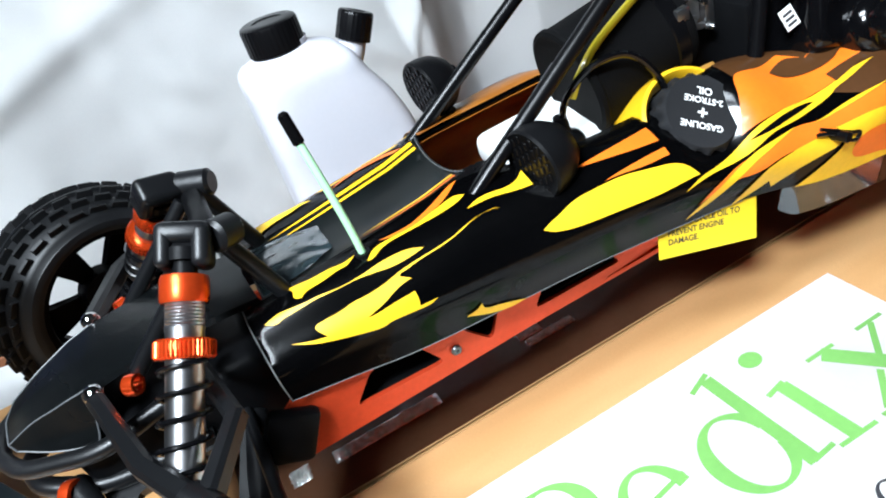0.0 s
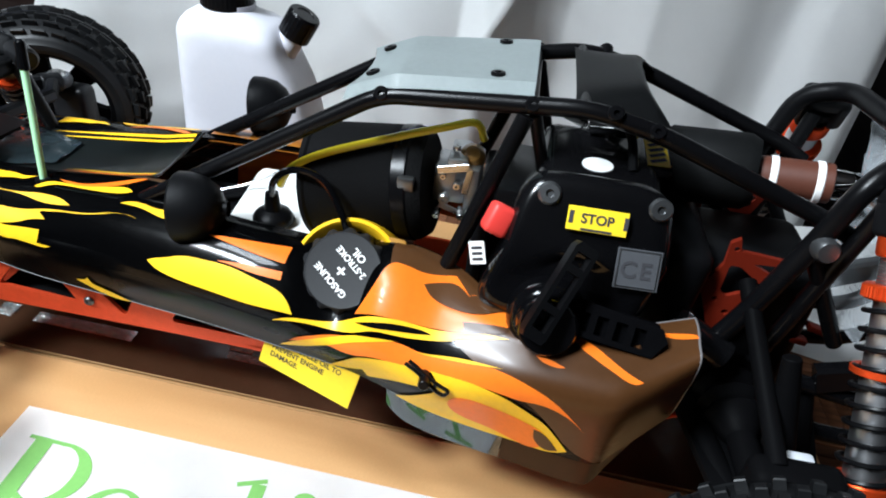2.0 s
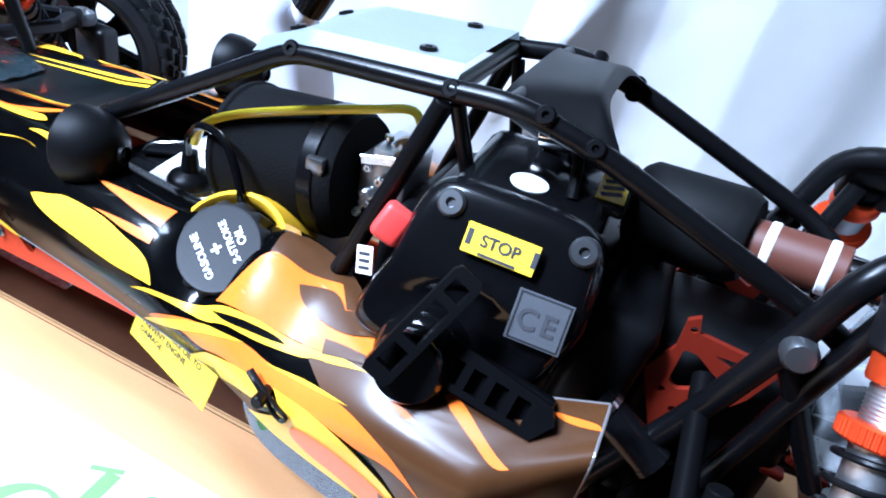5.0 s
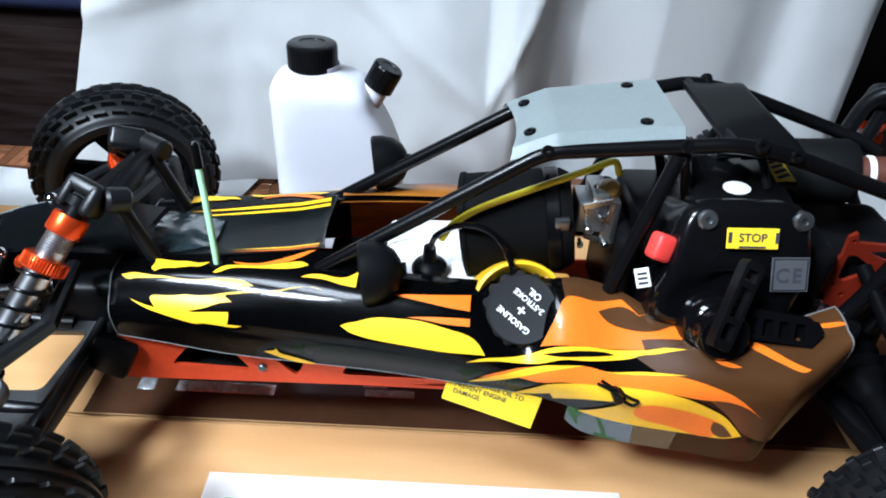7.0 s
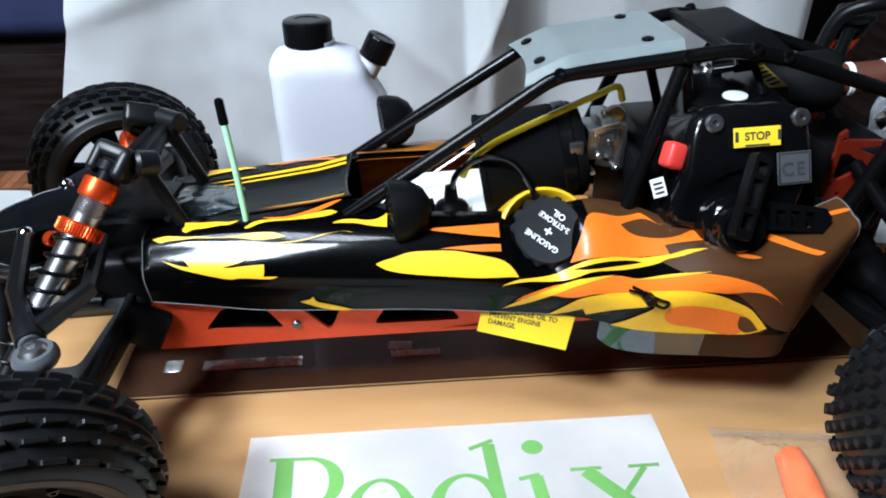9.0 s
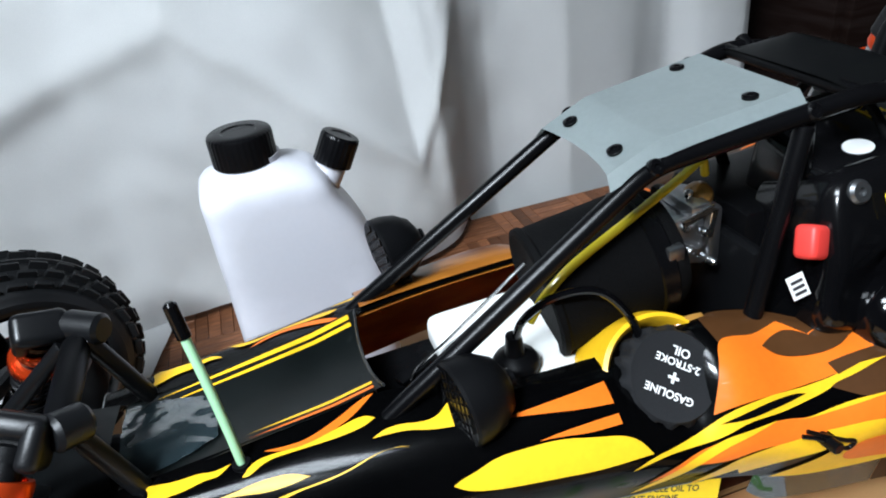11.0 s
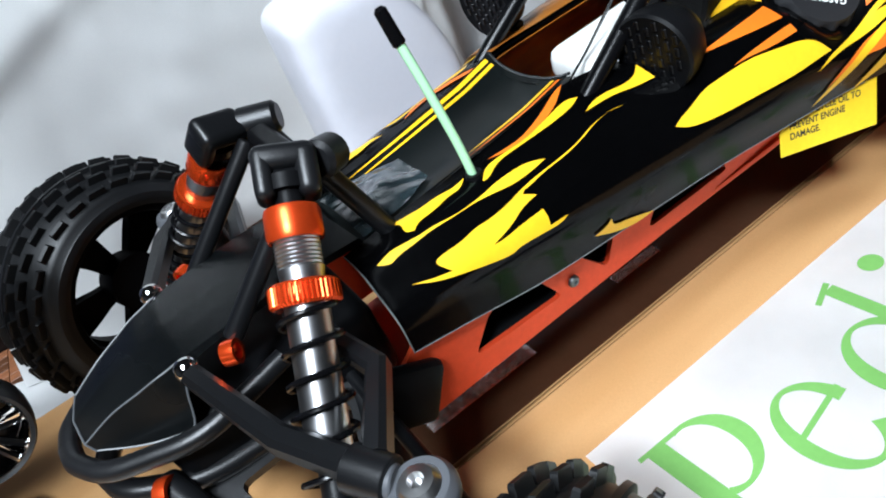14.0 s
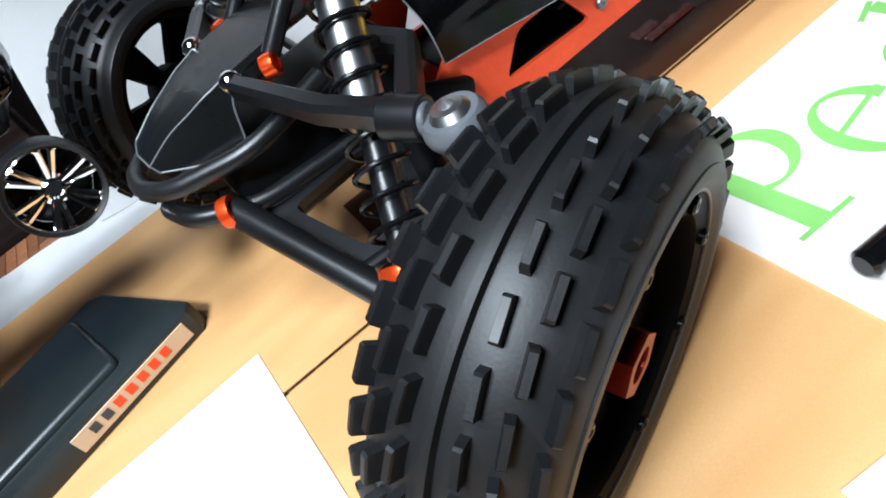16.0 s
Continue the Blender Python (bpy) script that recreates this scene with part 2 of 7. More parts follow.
M_CLOTH = material("white_cotton_sheet", (0.79, 0.79, 0.785), 0.9, grain=0.03, scale=1800, bump=0.2, second=(0.745, 0.745, 0.735), second_scale=6)
M_BOTTLE = material("milky_polyethylene", (0.58, 0.58, 0.63), 0.35, grain=0.01, rough_var=0.06)
M_WHITEPLASTIC = material("white_tank_plastic", (0.80, 0.80, 0.77), 0.35, grain=0.02)
M_ANTENNA = material("pale_green_tube", (0.42, 0.76, 0.45), 0.35)
M_LABEL_Y = material("yellow_label", (0.88, 0.58, 0.02), 0.4, grain=0.03)
M_REDCAP = material("red_rubber", (0.75, 0.05, 0.04), 0.45)
M_WOOD = material("dark_room_wood", (0.0085, 0.0045, 0.0036), 0.42, grain=0.08, scale=60, stretch=(1, 1, 12), rough_var=0.06, spec=0.12)
# Dark so that the added walls and ceiling give little fill or reflection.
M_WALL = material("low_bounce_wall", (0.032, 0.032, 0.034), 0.9, grain=0.04, scale=200)
M_NAVY = material("navy_cloth", (0.012, 0.018, 0.06), 0.8, grain=0.1)

# ---- room ----
def slab(name, size, m, mat, label, category="wall", bev=0.0):
    ob = part(name, block(bm_new(), size, Matrix(), bev), mat, None, label)
    ob.matrix_world = m
    return tagged(ob, label, category, kind="structure")


slab("floor", (4.2, 4.2, 0.05), pose(0.2, -0.3, -0.78), M_WOOD, "dark wooden floor of the room", "floor")
# Ceiling and outer walls are added out of view to shape the bounce.
slab("ceiling", (4.2, 4.2, 0.05), pose(0.2, -0.3, 1.68), M_WALL, "unseen ceiling, added dark to limit bounced light", "ceiling")
slab("wall_north", (4.2, 0.05, 2.5), pose(0.2, 1.8, 0.45), M_WALL, "unseen wall, added dark to limit bounced light behind the sheet", "wall")
slab("wall_south", (4.2, 0.05, 2.5), pose(0.2, -2.4, 0.45), M_WALL, "unseen wall, added dark to limit bounced light", "wall")
slab("wall_west", (0.05, 4.2, 2.5), pose(-1.9, -0.3, 0.45), M_WALL, "unseen wall, added dark to limit bounced light", "wall")
slab("wall_east", (0.05, 4.2, 2.5), pose(2.3, -0.3, 0.45), M_WALL, "unseen wall, added dark to limit bounced light", "wall")
# ---- table, cardboard, sheet ----
M_PARQUET = material("parquet_block", (0.100, 0.038, 0.017), 0.42, grain=0.25, scale=90, stretch=(1, 10, 1), second=(0.165, 0.066, 0.030), second_scale=20, coat=0.06, rough_var=0.08, spec=0.3)


def vary_by_object(mat, low, high):
    """Lighten or darken each object that carries the material by its own random number."""
    nt = mat.node_tree
    hsv = next(n for n in nt.nodes if n.type == "HUE_SAT")
    info = nt.nodes.new("ShaderNodeObjectInfo")
    rng = nt.nodes.new("ShaderNodeMapRange")
    rng.inputs["To Min"].default_value, rng.inputs["To Max"].default_value = low, high
    mul = nt.nodes.new("ShaderNodeMath")
    mul.operation = "MULTIPLY"
    old = hsv.inputs["Value"].links[0].from_socket
    nt.links.new(info.outputs["Random"], rng.inputs["Value"])
    nt.links.new(old, mul.inputs[0])
    nt.links.new(rng.outputs[0], mul.inputs[1])
    nt.links.new(mul.outputs[0], hsv.inputs["Value"])


vary_by_object(M_PARQUET, 0.55, 1.9)
table = thing("table", pose(0, 0, 0), "dark polished wooden table with a parquet block top", "table")
part("tabletop", block(bm_new(), (2.1, 1.21, 0.03), pose(0.25, -0.18, -0.027), 0.003), M_WOOD, table)
for lx, ly in ((-0.72, -0.7), (1.22, -0.7), (-0.72, 0.36), (1.22, 0.36)):
    part("leg", block(bm_new(), (0.06, 0.06, 0.713), pose(lx, ly, -0.3985), 0.004), M_WOOD, table)

CARD = 0.0055


def card_flap(name, x0, x1, y0, y1, label):
    """A corrugated sheet: two liners with the open wave between them along the edges."""
    root = thing(name, pose(0, 0, 0), label, "cardboard", "carton flaps")
    for zz, nm in ((-CARD + 0.0006, "lower_liner"), (-0.0006, "upper_liner")):
        part(nm, block(bm_new(), (x1 - x0, y1 - y0, 0.0012), pose((x0 + x1) / 2, (y0 + y1) / 2, zz), 0.0002, 1), M_CARD, root)
    bm = bm_new()
    n = int((x1 - x0) / 0.003)
    top, bot = [], []
    for i in range(n + 1):
        x = x0 + (x1 - x0) * i / n
        z = -CARD / 2 + 0.0016 * (1 if i % 2 else -1)
        top.append((bm.verts.new((x, y0 + 0.004, z)), bm.verts.new((x, y1 - 0.004, z))))
    for a, b in zip(top, top[1:]):
        bm.faces.new((a[0], b[0], b[1], a[1]))
    part("fluting", bm, M_CARD_EDGE, root, angle=5)
    return root


card_flap("cardboard_flap", -0.62, 0.69, -0.70, -0.0410, "flat tan kraft cardboard flap lying on the table")
card_flap("cardboard_flap", -0.62, 0.69, -0.0370, 0.262, "flat tan kraft cardboard flap under the buggy")


def tape_strip(x0, x1, y0, y1, turn=0):
    def fn(u, v):
        x, y = (u - 0.5) * (x1 - x0), (v - 0.5) * (y1 - y0)
        xc, yc = x + (x0 + x1) / 2, y + (y0 + y1) / 2
        crush = sum(math.exp(-((xc - c) / w) ** 4 - ((yc + 0.005) / 0.006) ** 4) for c, w in ((0.098, 0.046), (0.243, 0.032), (0.015, 0.012)))
        z = 0.0007 + 0.00012 * noise.noise(Vector((x * 60, y * 90, x0 * 9)))
        return Vector((x, y, z + crush * 0.0004 * abs(noise.noise(Vector((xc * 190 + yc * 300, yc * 520, 4))))))
    ob = part("packing_tape", sheet(bm_new(), fn, 300, 60, 0.0001), M_TAPE, None, angle=60)
    ob.matrix_world = pose((x0 + x1) / 2, (y0 + y1) / 2, 0.0, 0, 0, turn)
    return tagged(ob, "glossy crinkled brown packing tape stuck on the cardboard", "tape", "packing tape")


tape_strip(-0.02, 0.62, -0.0368, 0.075)

# Silvery crinkled pieces laid on the tape to stand for its glare.
def glint_patch(parent, x0, x1, y0, y1, seed):
    def fn(u, v):
        x, y = x0 + (x1 - x0) * u, y0 + (y1 - y0) * v
        x += 0.002 * noise.noise(Vector((v * 9, seed, 2))) * (abs(u - 0.5) > 0.45)
        edge = min(1, min(u, 1 - u) * 12, min(v, 1 - v) * 6)
        n = noise.noise(Vector((x * 260 + y * 500, y * 700, seed))) + 0.6 * noise.noise(Vector((x * 700, y * 900, seed + 3)))
        return Vector((x, y, 0.0014 + 0.0042 * edge * abs(n)))
    o = part("glint_patch", sheet(bm_new(), fn, 110, 26, 0.0001), M_TAPE_GLINT, parent, "silvery crinkled patch standing for glare on the tape", angle=25)
    o.matrix_parent_inverse = parent.matrix_world.inverted()


# Pale metal: the glints of the brown tape put into a colour.
M_TAPE_GLINT = material("silver_tape_glint", (0.92, 0.94, 0.92), 0.24, metal=0.85, grain=0.15, scale=260, second=(0.80, 0.82, 0.80), second_scale=160)
strip = bpy.data.objects["packing_tape"]
for q in ((0.014, 0.028, -0.010, 0.005, 1), (0.046, 0.130, -0.010, 0.002, 2), (0.206, 0.226, 0.004, 0.014, 3), (0.208, 0.250, -0.006, 0.002, 4)):
    glint_patch(strip, *q)

SHEET_FOOT = [(-0.46, 0.35), (-0.24, 0.33), (-0.12, 0.30), (0.02, 0.352), (0.26, 0.345), (0.31, 0.350), (0.345, 0.366), (0.395, 0.405), (0.46, 0.440), (0.55, 0.452), (0.63, 0.458), (0.672, 0.472), (0.70, 0.474), (0.735, 0.452), (0.79, 0.446), (0.812, 0.462)]


def soft_step(q, w):
    return (q + math.sqrt(q * q + w * w)) / 2


def backdrop(u, v):
    """The hung sheet: a V-shaped pouch, a sharp upright pleat, then a hollow before the free edge."""
    left = -0.132 - 0.06 * max(0.0, 1 - 0.62 * v / 0.20)
    x = left + (0.812 - left) * u
    y = lerp_rows(SHEET_FOOT, x)[0]
    low = min(1, max(0, (x - 0.385) / 0.04))
    h = 0.62 * v - 0.20 * low * (1 - v)
    free = 1 - min(1, max(0, (x - 0.44) / 0.10))
    lean = v * (0.10 - 0.07 / (1 + math.exp(-(x - 0.36) / 0.010)))
    if x < 0.10:
        ridge = 0.28 - 0.30 * (0.10 - x)
    elif x < 0.318:
        ridge = 0.28 - 0.79 * (x - 0.10)
    else:
        ridge = 0.108 + 1.9 * (x - 0.318)
    pouch = 0.42 * soft_step(h - ridge, 0.010) * (1 - min(1, max(0, (x - 0.36) / 0.05)))
    lip = -0.006 * math.exp(-((h - ridge) / 0.016) ** 2) * (1 - min(1, max(0, (x - 0.36) / 0.05)))
    pleat = -0.007 * math.exp(-((x - 0.345 + 0.05 * (h - 0.2)) / 0.011) ** 2) * min(1, h / 0.12)
    t = min(1, max(0, (x - 0.35) / 0.055))
    drop = 0.030 * t * t * (3 - 2 * t)
    fold = 0.005 * math.sin(x * 15 + 1.3 * math.sin(h * 9)) * (0.3 + v)
    wrinkle = 0.006 * noise.noise(Vector((x * 9, h * 7, 1.5))) + 0.003 * noise.noise(Vector((x * 26 + h * 14, h * 20 - x * 8, 6))) + 0.010 * noise.noise(Vector((x * 5 + h * 6, h * 2, 8))) * v
    return Vector((x, y + free * (lean + fold + pouch + lip + pleat + wrinkle + drop) + (0.05 * h + 0.5 * wrinkle) * (1 - free), h + 0.0015))


ob = part("white_sheet", sheet(bm_new(), backdrop, 220, 90, 0.0012), M_CLOTH, None, angle=80)
tagged(ob, "creased white cotton sheet hung as a backdrop", "sheet")


def hem(u, v):
    """The loose end of the sheet, lying on the table beside the cardboard."""
    x = -0.31 + 0.345 * u
    y1 = lerp_rows(SHEET_FOOT, x)[0] + 0.012
    y = 0.2650 + (y1 - 0.2650) * v
    x += 0.03 * (1 - v) * max(0.0, u - 0.8) * -5
    return Vector((x, y, -0.0035 + 0.0050 * v + 0.0016 * noise.noise(Vector((x * 30, y * 40, 4)))))


def loose_corner(u, v):
    """The free corner of the sheet that lies on the bare parquet."""
    a, b = Vector((0.694, 0.165, 0)), Vector((0.805, 0.140, 0))
    c, d = Vector((0.700, 0.400, 0)), Vector((0.930, 0.420, 0))
    p = a.lerp(b, u).lerp(c.lerp(d, u), v)
    p.z = -0.0055 + 0.006 * abs(noise.noise(Vector((p.x * 14, p.y * 16, 7)))) * min(1, v * 3) + 0.010 * v * v
    return p


part("hem", sheet(bm_new(), loose_corner, 40, 30, 0.0010), M_CLOTH, ob, "loose corner of the sheet on the parquet", angle=80)
part("hem", sheet(bm_new(), hem, 60, 16, 0.0010), M_CLOTH, ob, "loose end of the sheet lying on the table", angle=80)

# ---- printed paper ----
def letters(text, size, mat, m, parent, squash=1.0):
    """Built-in font, turned into a thin mesh."""
    cu = bpy.data.curves.new("lettering", "FONT")
    cu.body, cu.size, cu.extrude, cu.offset = text, size, 0.0, size * 0.022
    tmp = bpy.data.objects.new("lettering", cu)
    scene.collection.objects.link(tmp)
    bpy.context.view_layer.update()
    me = bpy.data.meshes.new_from_object(tmp)
    bpy.data.objects.remove(tmp)
    bpy.data.curves.remove(cu)
    me.materials.append(mat)
    o = new("lettering", me)
    o.parent = parent
    o.matrix_basis = m @ Matrix.Diagonal((squash, 1, 1, 1))
    return o


def paper_sheet(name, w, d, m, label):
    def fn(u, v):
        x, y = (u - 0.5) * w, (v - 0.5) * d
        return Vector((x, y, 0.0012 + 0.00008 * math.sin(x * 14 + y * 9)))
    o = part(name, sheet(bm_new(), fn, 24, 18, 0.00012), M_PAPER, None, angle=80)
    o.matrix_world = m
    return tagged(o, label, "paper")


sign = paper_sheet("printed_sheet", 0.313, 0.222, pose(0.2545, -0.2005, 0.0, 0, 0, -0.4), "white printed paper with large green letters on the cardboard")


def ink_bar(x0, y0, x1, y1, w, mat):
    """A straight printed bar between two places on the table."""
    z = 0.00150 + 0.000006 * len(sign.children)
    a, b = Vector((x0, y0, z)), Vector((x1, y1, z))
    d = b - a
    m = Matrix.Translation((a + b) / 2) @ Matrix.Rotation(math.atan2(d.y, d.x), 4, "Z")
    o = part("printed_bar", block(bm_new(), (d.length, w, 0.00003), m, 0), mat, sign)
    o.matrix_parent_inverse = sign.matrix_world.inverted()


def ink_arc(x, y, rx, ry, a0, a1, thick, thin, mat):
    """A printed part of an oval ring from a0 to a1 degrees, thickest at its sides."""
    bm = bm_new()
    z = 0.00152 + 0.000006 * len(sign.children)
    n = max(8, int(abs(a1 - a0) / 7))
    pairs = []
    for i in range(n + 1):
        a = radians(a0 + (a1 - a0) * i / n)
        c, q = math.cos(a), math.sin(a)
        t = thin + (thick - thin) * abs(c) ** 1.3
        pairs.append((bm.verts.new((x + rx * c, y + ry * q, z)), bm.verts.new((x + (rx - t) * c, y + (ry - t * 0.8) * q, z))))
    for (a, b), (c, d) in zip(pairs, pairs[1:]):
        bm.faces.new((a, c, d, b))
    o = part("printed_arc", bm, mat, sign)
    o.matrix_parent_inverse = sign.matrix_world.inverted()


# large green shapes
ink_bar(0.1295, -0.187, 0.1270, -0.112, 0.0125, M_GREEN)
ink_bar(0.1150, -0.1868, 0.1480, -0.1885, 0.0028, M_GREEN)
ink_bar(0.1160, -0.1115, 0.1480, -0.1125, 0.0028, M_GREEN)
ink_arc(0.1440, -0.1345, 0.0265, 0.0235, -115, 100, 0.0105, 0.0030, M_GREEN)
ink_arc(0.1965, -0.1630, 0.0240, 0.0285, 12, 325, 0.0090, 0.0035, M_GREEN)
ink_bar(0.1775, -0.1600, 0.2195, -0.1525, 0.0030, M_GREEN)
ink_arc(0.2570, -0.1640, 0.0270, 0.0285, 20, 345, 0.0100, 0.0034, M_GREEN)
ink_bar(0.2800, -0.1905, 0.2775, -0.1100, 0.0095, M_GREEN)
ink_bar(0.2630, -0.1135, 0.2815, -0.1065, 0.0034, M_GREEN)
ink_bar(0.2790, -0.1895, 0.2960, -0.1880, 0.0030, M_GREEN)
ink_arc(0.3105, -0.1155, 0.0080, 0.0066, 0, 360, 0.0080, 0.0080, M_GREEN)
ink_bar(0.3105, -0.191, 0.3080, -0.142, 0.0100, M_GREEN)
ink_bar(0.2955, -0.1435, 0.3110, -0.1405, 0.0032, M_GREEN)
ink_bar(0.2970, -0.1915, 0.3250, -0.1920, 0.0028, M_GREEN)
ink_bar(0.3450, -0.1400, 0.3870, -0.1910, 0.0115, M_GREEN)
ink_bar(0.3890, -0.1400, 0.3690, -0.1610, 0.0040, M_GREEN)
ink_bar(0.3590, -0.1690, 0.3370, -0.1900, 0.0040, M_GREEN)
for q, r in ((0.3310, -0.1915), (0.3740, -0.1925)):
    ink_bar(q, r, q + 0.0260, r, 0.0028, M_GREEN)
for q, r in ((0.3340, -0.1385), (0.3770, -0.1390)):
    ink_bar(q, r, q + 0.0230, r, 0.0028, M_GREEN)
# smaller dark shapes below them
ink_arc(0.2030, -0.2205, 0.0180, 0.0195, 45, 320, 0.0042, 0.0016, M_INK)
ink_arc(0.2360, -0.2285, 0.0110, 0.0115, 0, 360, 0.0036, 0.0014, M_INK)
for q in (0.2530, 0.2650, 0.2770):
    ink_bar(q, -0.2395, q, -0.2190, 0.0032, M_INK)
for q in (0.2590, 0.2710):
    ink_arc(q, -0.2230, 0.0068, 0.0055, 0, 180, 0.0030, 0.0016, M_INK)
ink_arc(0.2930, -0.2285, 0.0100, 0.0115, 15, 325, 0.0036, 0.0014, M_INK)
ink_bar(0.2840, -0.2270, 0.3025, -0.2245, 0.0016, M_INK)
ink_bar(0.3110, -0.2395, 0.3110, -0.2175, 0.0032, M_INK)
ink_arc(0.3160, -0.2225, 0.0055, 0.0055, 40, 170, 0.0030, 0.0020, M_INK)
ink_arc(0.3350, -0.2285, 0.0100, 0.0115, 45, 320, 0.0036, 0.0014, M_INK)
ink_bar(0.3530, -0.2395, 0.3525, -0.2175, 0.0032, M_INK)
ink_arc(0.3520, -0.2075, 0.0026, 0.0024, 0, 360, 0.0026, 0.0026, M_INK)
ink_arc(0.3680, -0.2330, 0.0075, 0.0070, 60, 330, 0.0032, 0.0014, M_INK)
ink_arc(0.3685, -0.2235, 0.0075, 0.0060, 0, 150, 0.0032, 0.0016, M_INK)
ink_bar(0.3755, -0.2395, 0.3755, -0.2235, 0.0032, M_INK)
ink_bar(0.3885, -0.2395, 0.3875, -0.2010, 0.0034, M_INK)
ink_bar(0.3830, -0.2025, 0.3885, -0.2005, 0.0018, M_INK)
for q in (0.2495, 0.2615, 0.2735, 0.3070, 0.3490, 0.3845):
    ink_bar(q, -0.2393, q + 0.0080, -0.2393, 0.0016, M_INK)
paper_sheet("blank_sheet", 0.21, 0.297, pose(-0.2225, -0.148, 0.0, 0, 0, 2.0), "blank white paper lying flat on the cardboard")
paper_sheet("blank_sheet", 0.21, 0.297, pose(0.118, -0.425, 0.0015, 0, 0, -6), "blank white paper lying flat on the cardboard")

# ---- fuel bottle ----
bottle = thing("fuel_bottle", pose(0.168, 0.168, 0.0), "milky white plastic fuel mixing bottle with black caps", "bottle")


def bottle_body():
    bm = bm_new()
    W0, D0 = 0.058, 0.036
    rows = [(0.0, 0.94, 0.0, 0.94), (0.004, 1, 0, 1), (0.085, 1, 0, 1), (0.135, 1, 0.0, 1), (0.168, 0.92, -0.005, 1), (0.196, 0.79, -0.0125, 0.98), (0.213, 0.715, -0.0165, 0.93), (0.221, 0.58, -0.019, 0.80), (0.225, 0.38, -0.020, 0.58), (0.231, 0.36, -0.020, 0.55)]
    rings = []
    for i in range(61):
        z = 0.231 * i / 60
        sx, ox, sy = lerp_rows(rows, z)
        ring = []
        k = 5.0 if z < 0.21 else 5.0 - 3.0 * min(1, (z - 0.21) / 0.015)
        for a in range(48):
            t = 2 * math.pi * a / 48
            c, s = math.cos(t), math.sin(t)
            x = W0 * sx * math.copysign(abs(c) ** (2 / k), c) + ox
            y = D0 * sy * math.copysign(abs(s) ** (2 / k), s)
            ring.append(bm.verts.new((x, y, z)))
        rings.append(ring)
    for a, b in zip(rings, rings[1:]):
        for i in range(48):
            bm.faces.new((a[i], a[(i + 1) % 48], b[(i + 1) % 48], b[i]))
    bm.faces.new(rings[0][::-1])
    bm.faces.new(rings[-1])
    rod(bm, (0.011, 0, 0.175), (0.038, 0, 0.217), 0.0125, 0.0105, 24)
    return bm


def knurled(bm, prof, m, ribs, deep, rows):
    """A turned form whose first rows carry ribs round the rim."""
    seg = ribs * 4
    rings = []
    for k, (r, z) in enumerate(prof):
        if r < 1e-6:
            rings.append([bm.verts.new(m @ Vector((0, 0, z)))])
            continue
        ring = []
        for i in range(seg):
            rr = r + (deep if k < rows and i % 4 in (0, 1) else 0)
            a = 2 * math.pi * i / seg
            ring.append(bm.verts.new(m @ Vector((rr * math.cos(a), rr * math.sin(a), z))))
        rings.append(ring)
    for a, b in zip(rings, rings[1:]):
        for i in range(seg):
            j = (i + 1) % seg
            if len(b) == 1:
                bm.faces.new((a[i], a[j], b[0]))
            else:
                bm.faces.new((a[i], a[j], b[j], b[i]))
    return bm


def ribbed_cap(bm, r, h, m, ribs=36):
    prof = [(1.0, 0.0), (1.0, h * 0.86), (0.97, h * 0.95), (0.9, h), (0.55, h), (0.52, h * 0.97), (0, h * 0.97)]
    knurled(bm, [(q * r, z) for q, z in prof], m, ribs, 0.0003, 3)
    return bm


part("bottle_body", bottle_body(), M_BOTTLE, bottle)
part("main_cap", ribbed_cap(bm_new(), 0.0215, 0.021, pose(-0.0225, 0, 0.2275, 0, 0, 0)), M_STEEL_BLACK, bottle, "ribbed black screw cap")
m, d = axis_pose((0.0345, 0, 0.212), (0.0485, 0, 0.239))
part("spout_cap", ribbed_cap(bm_new(), 0.0135, 0.022, m, 24), M_STEEL_BLACK, bottle, "small black spout cap")

# ---- buggy ----
CAR = pose(0, 0, 0.075, 0, -2.5, 0) @ pose(0, 0, -0.075)
buggy = thing("rc_buggy", CAR, "large radio-controlled petrol buggy with black, yellow and orange flame body", "model car")


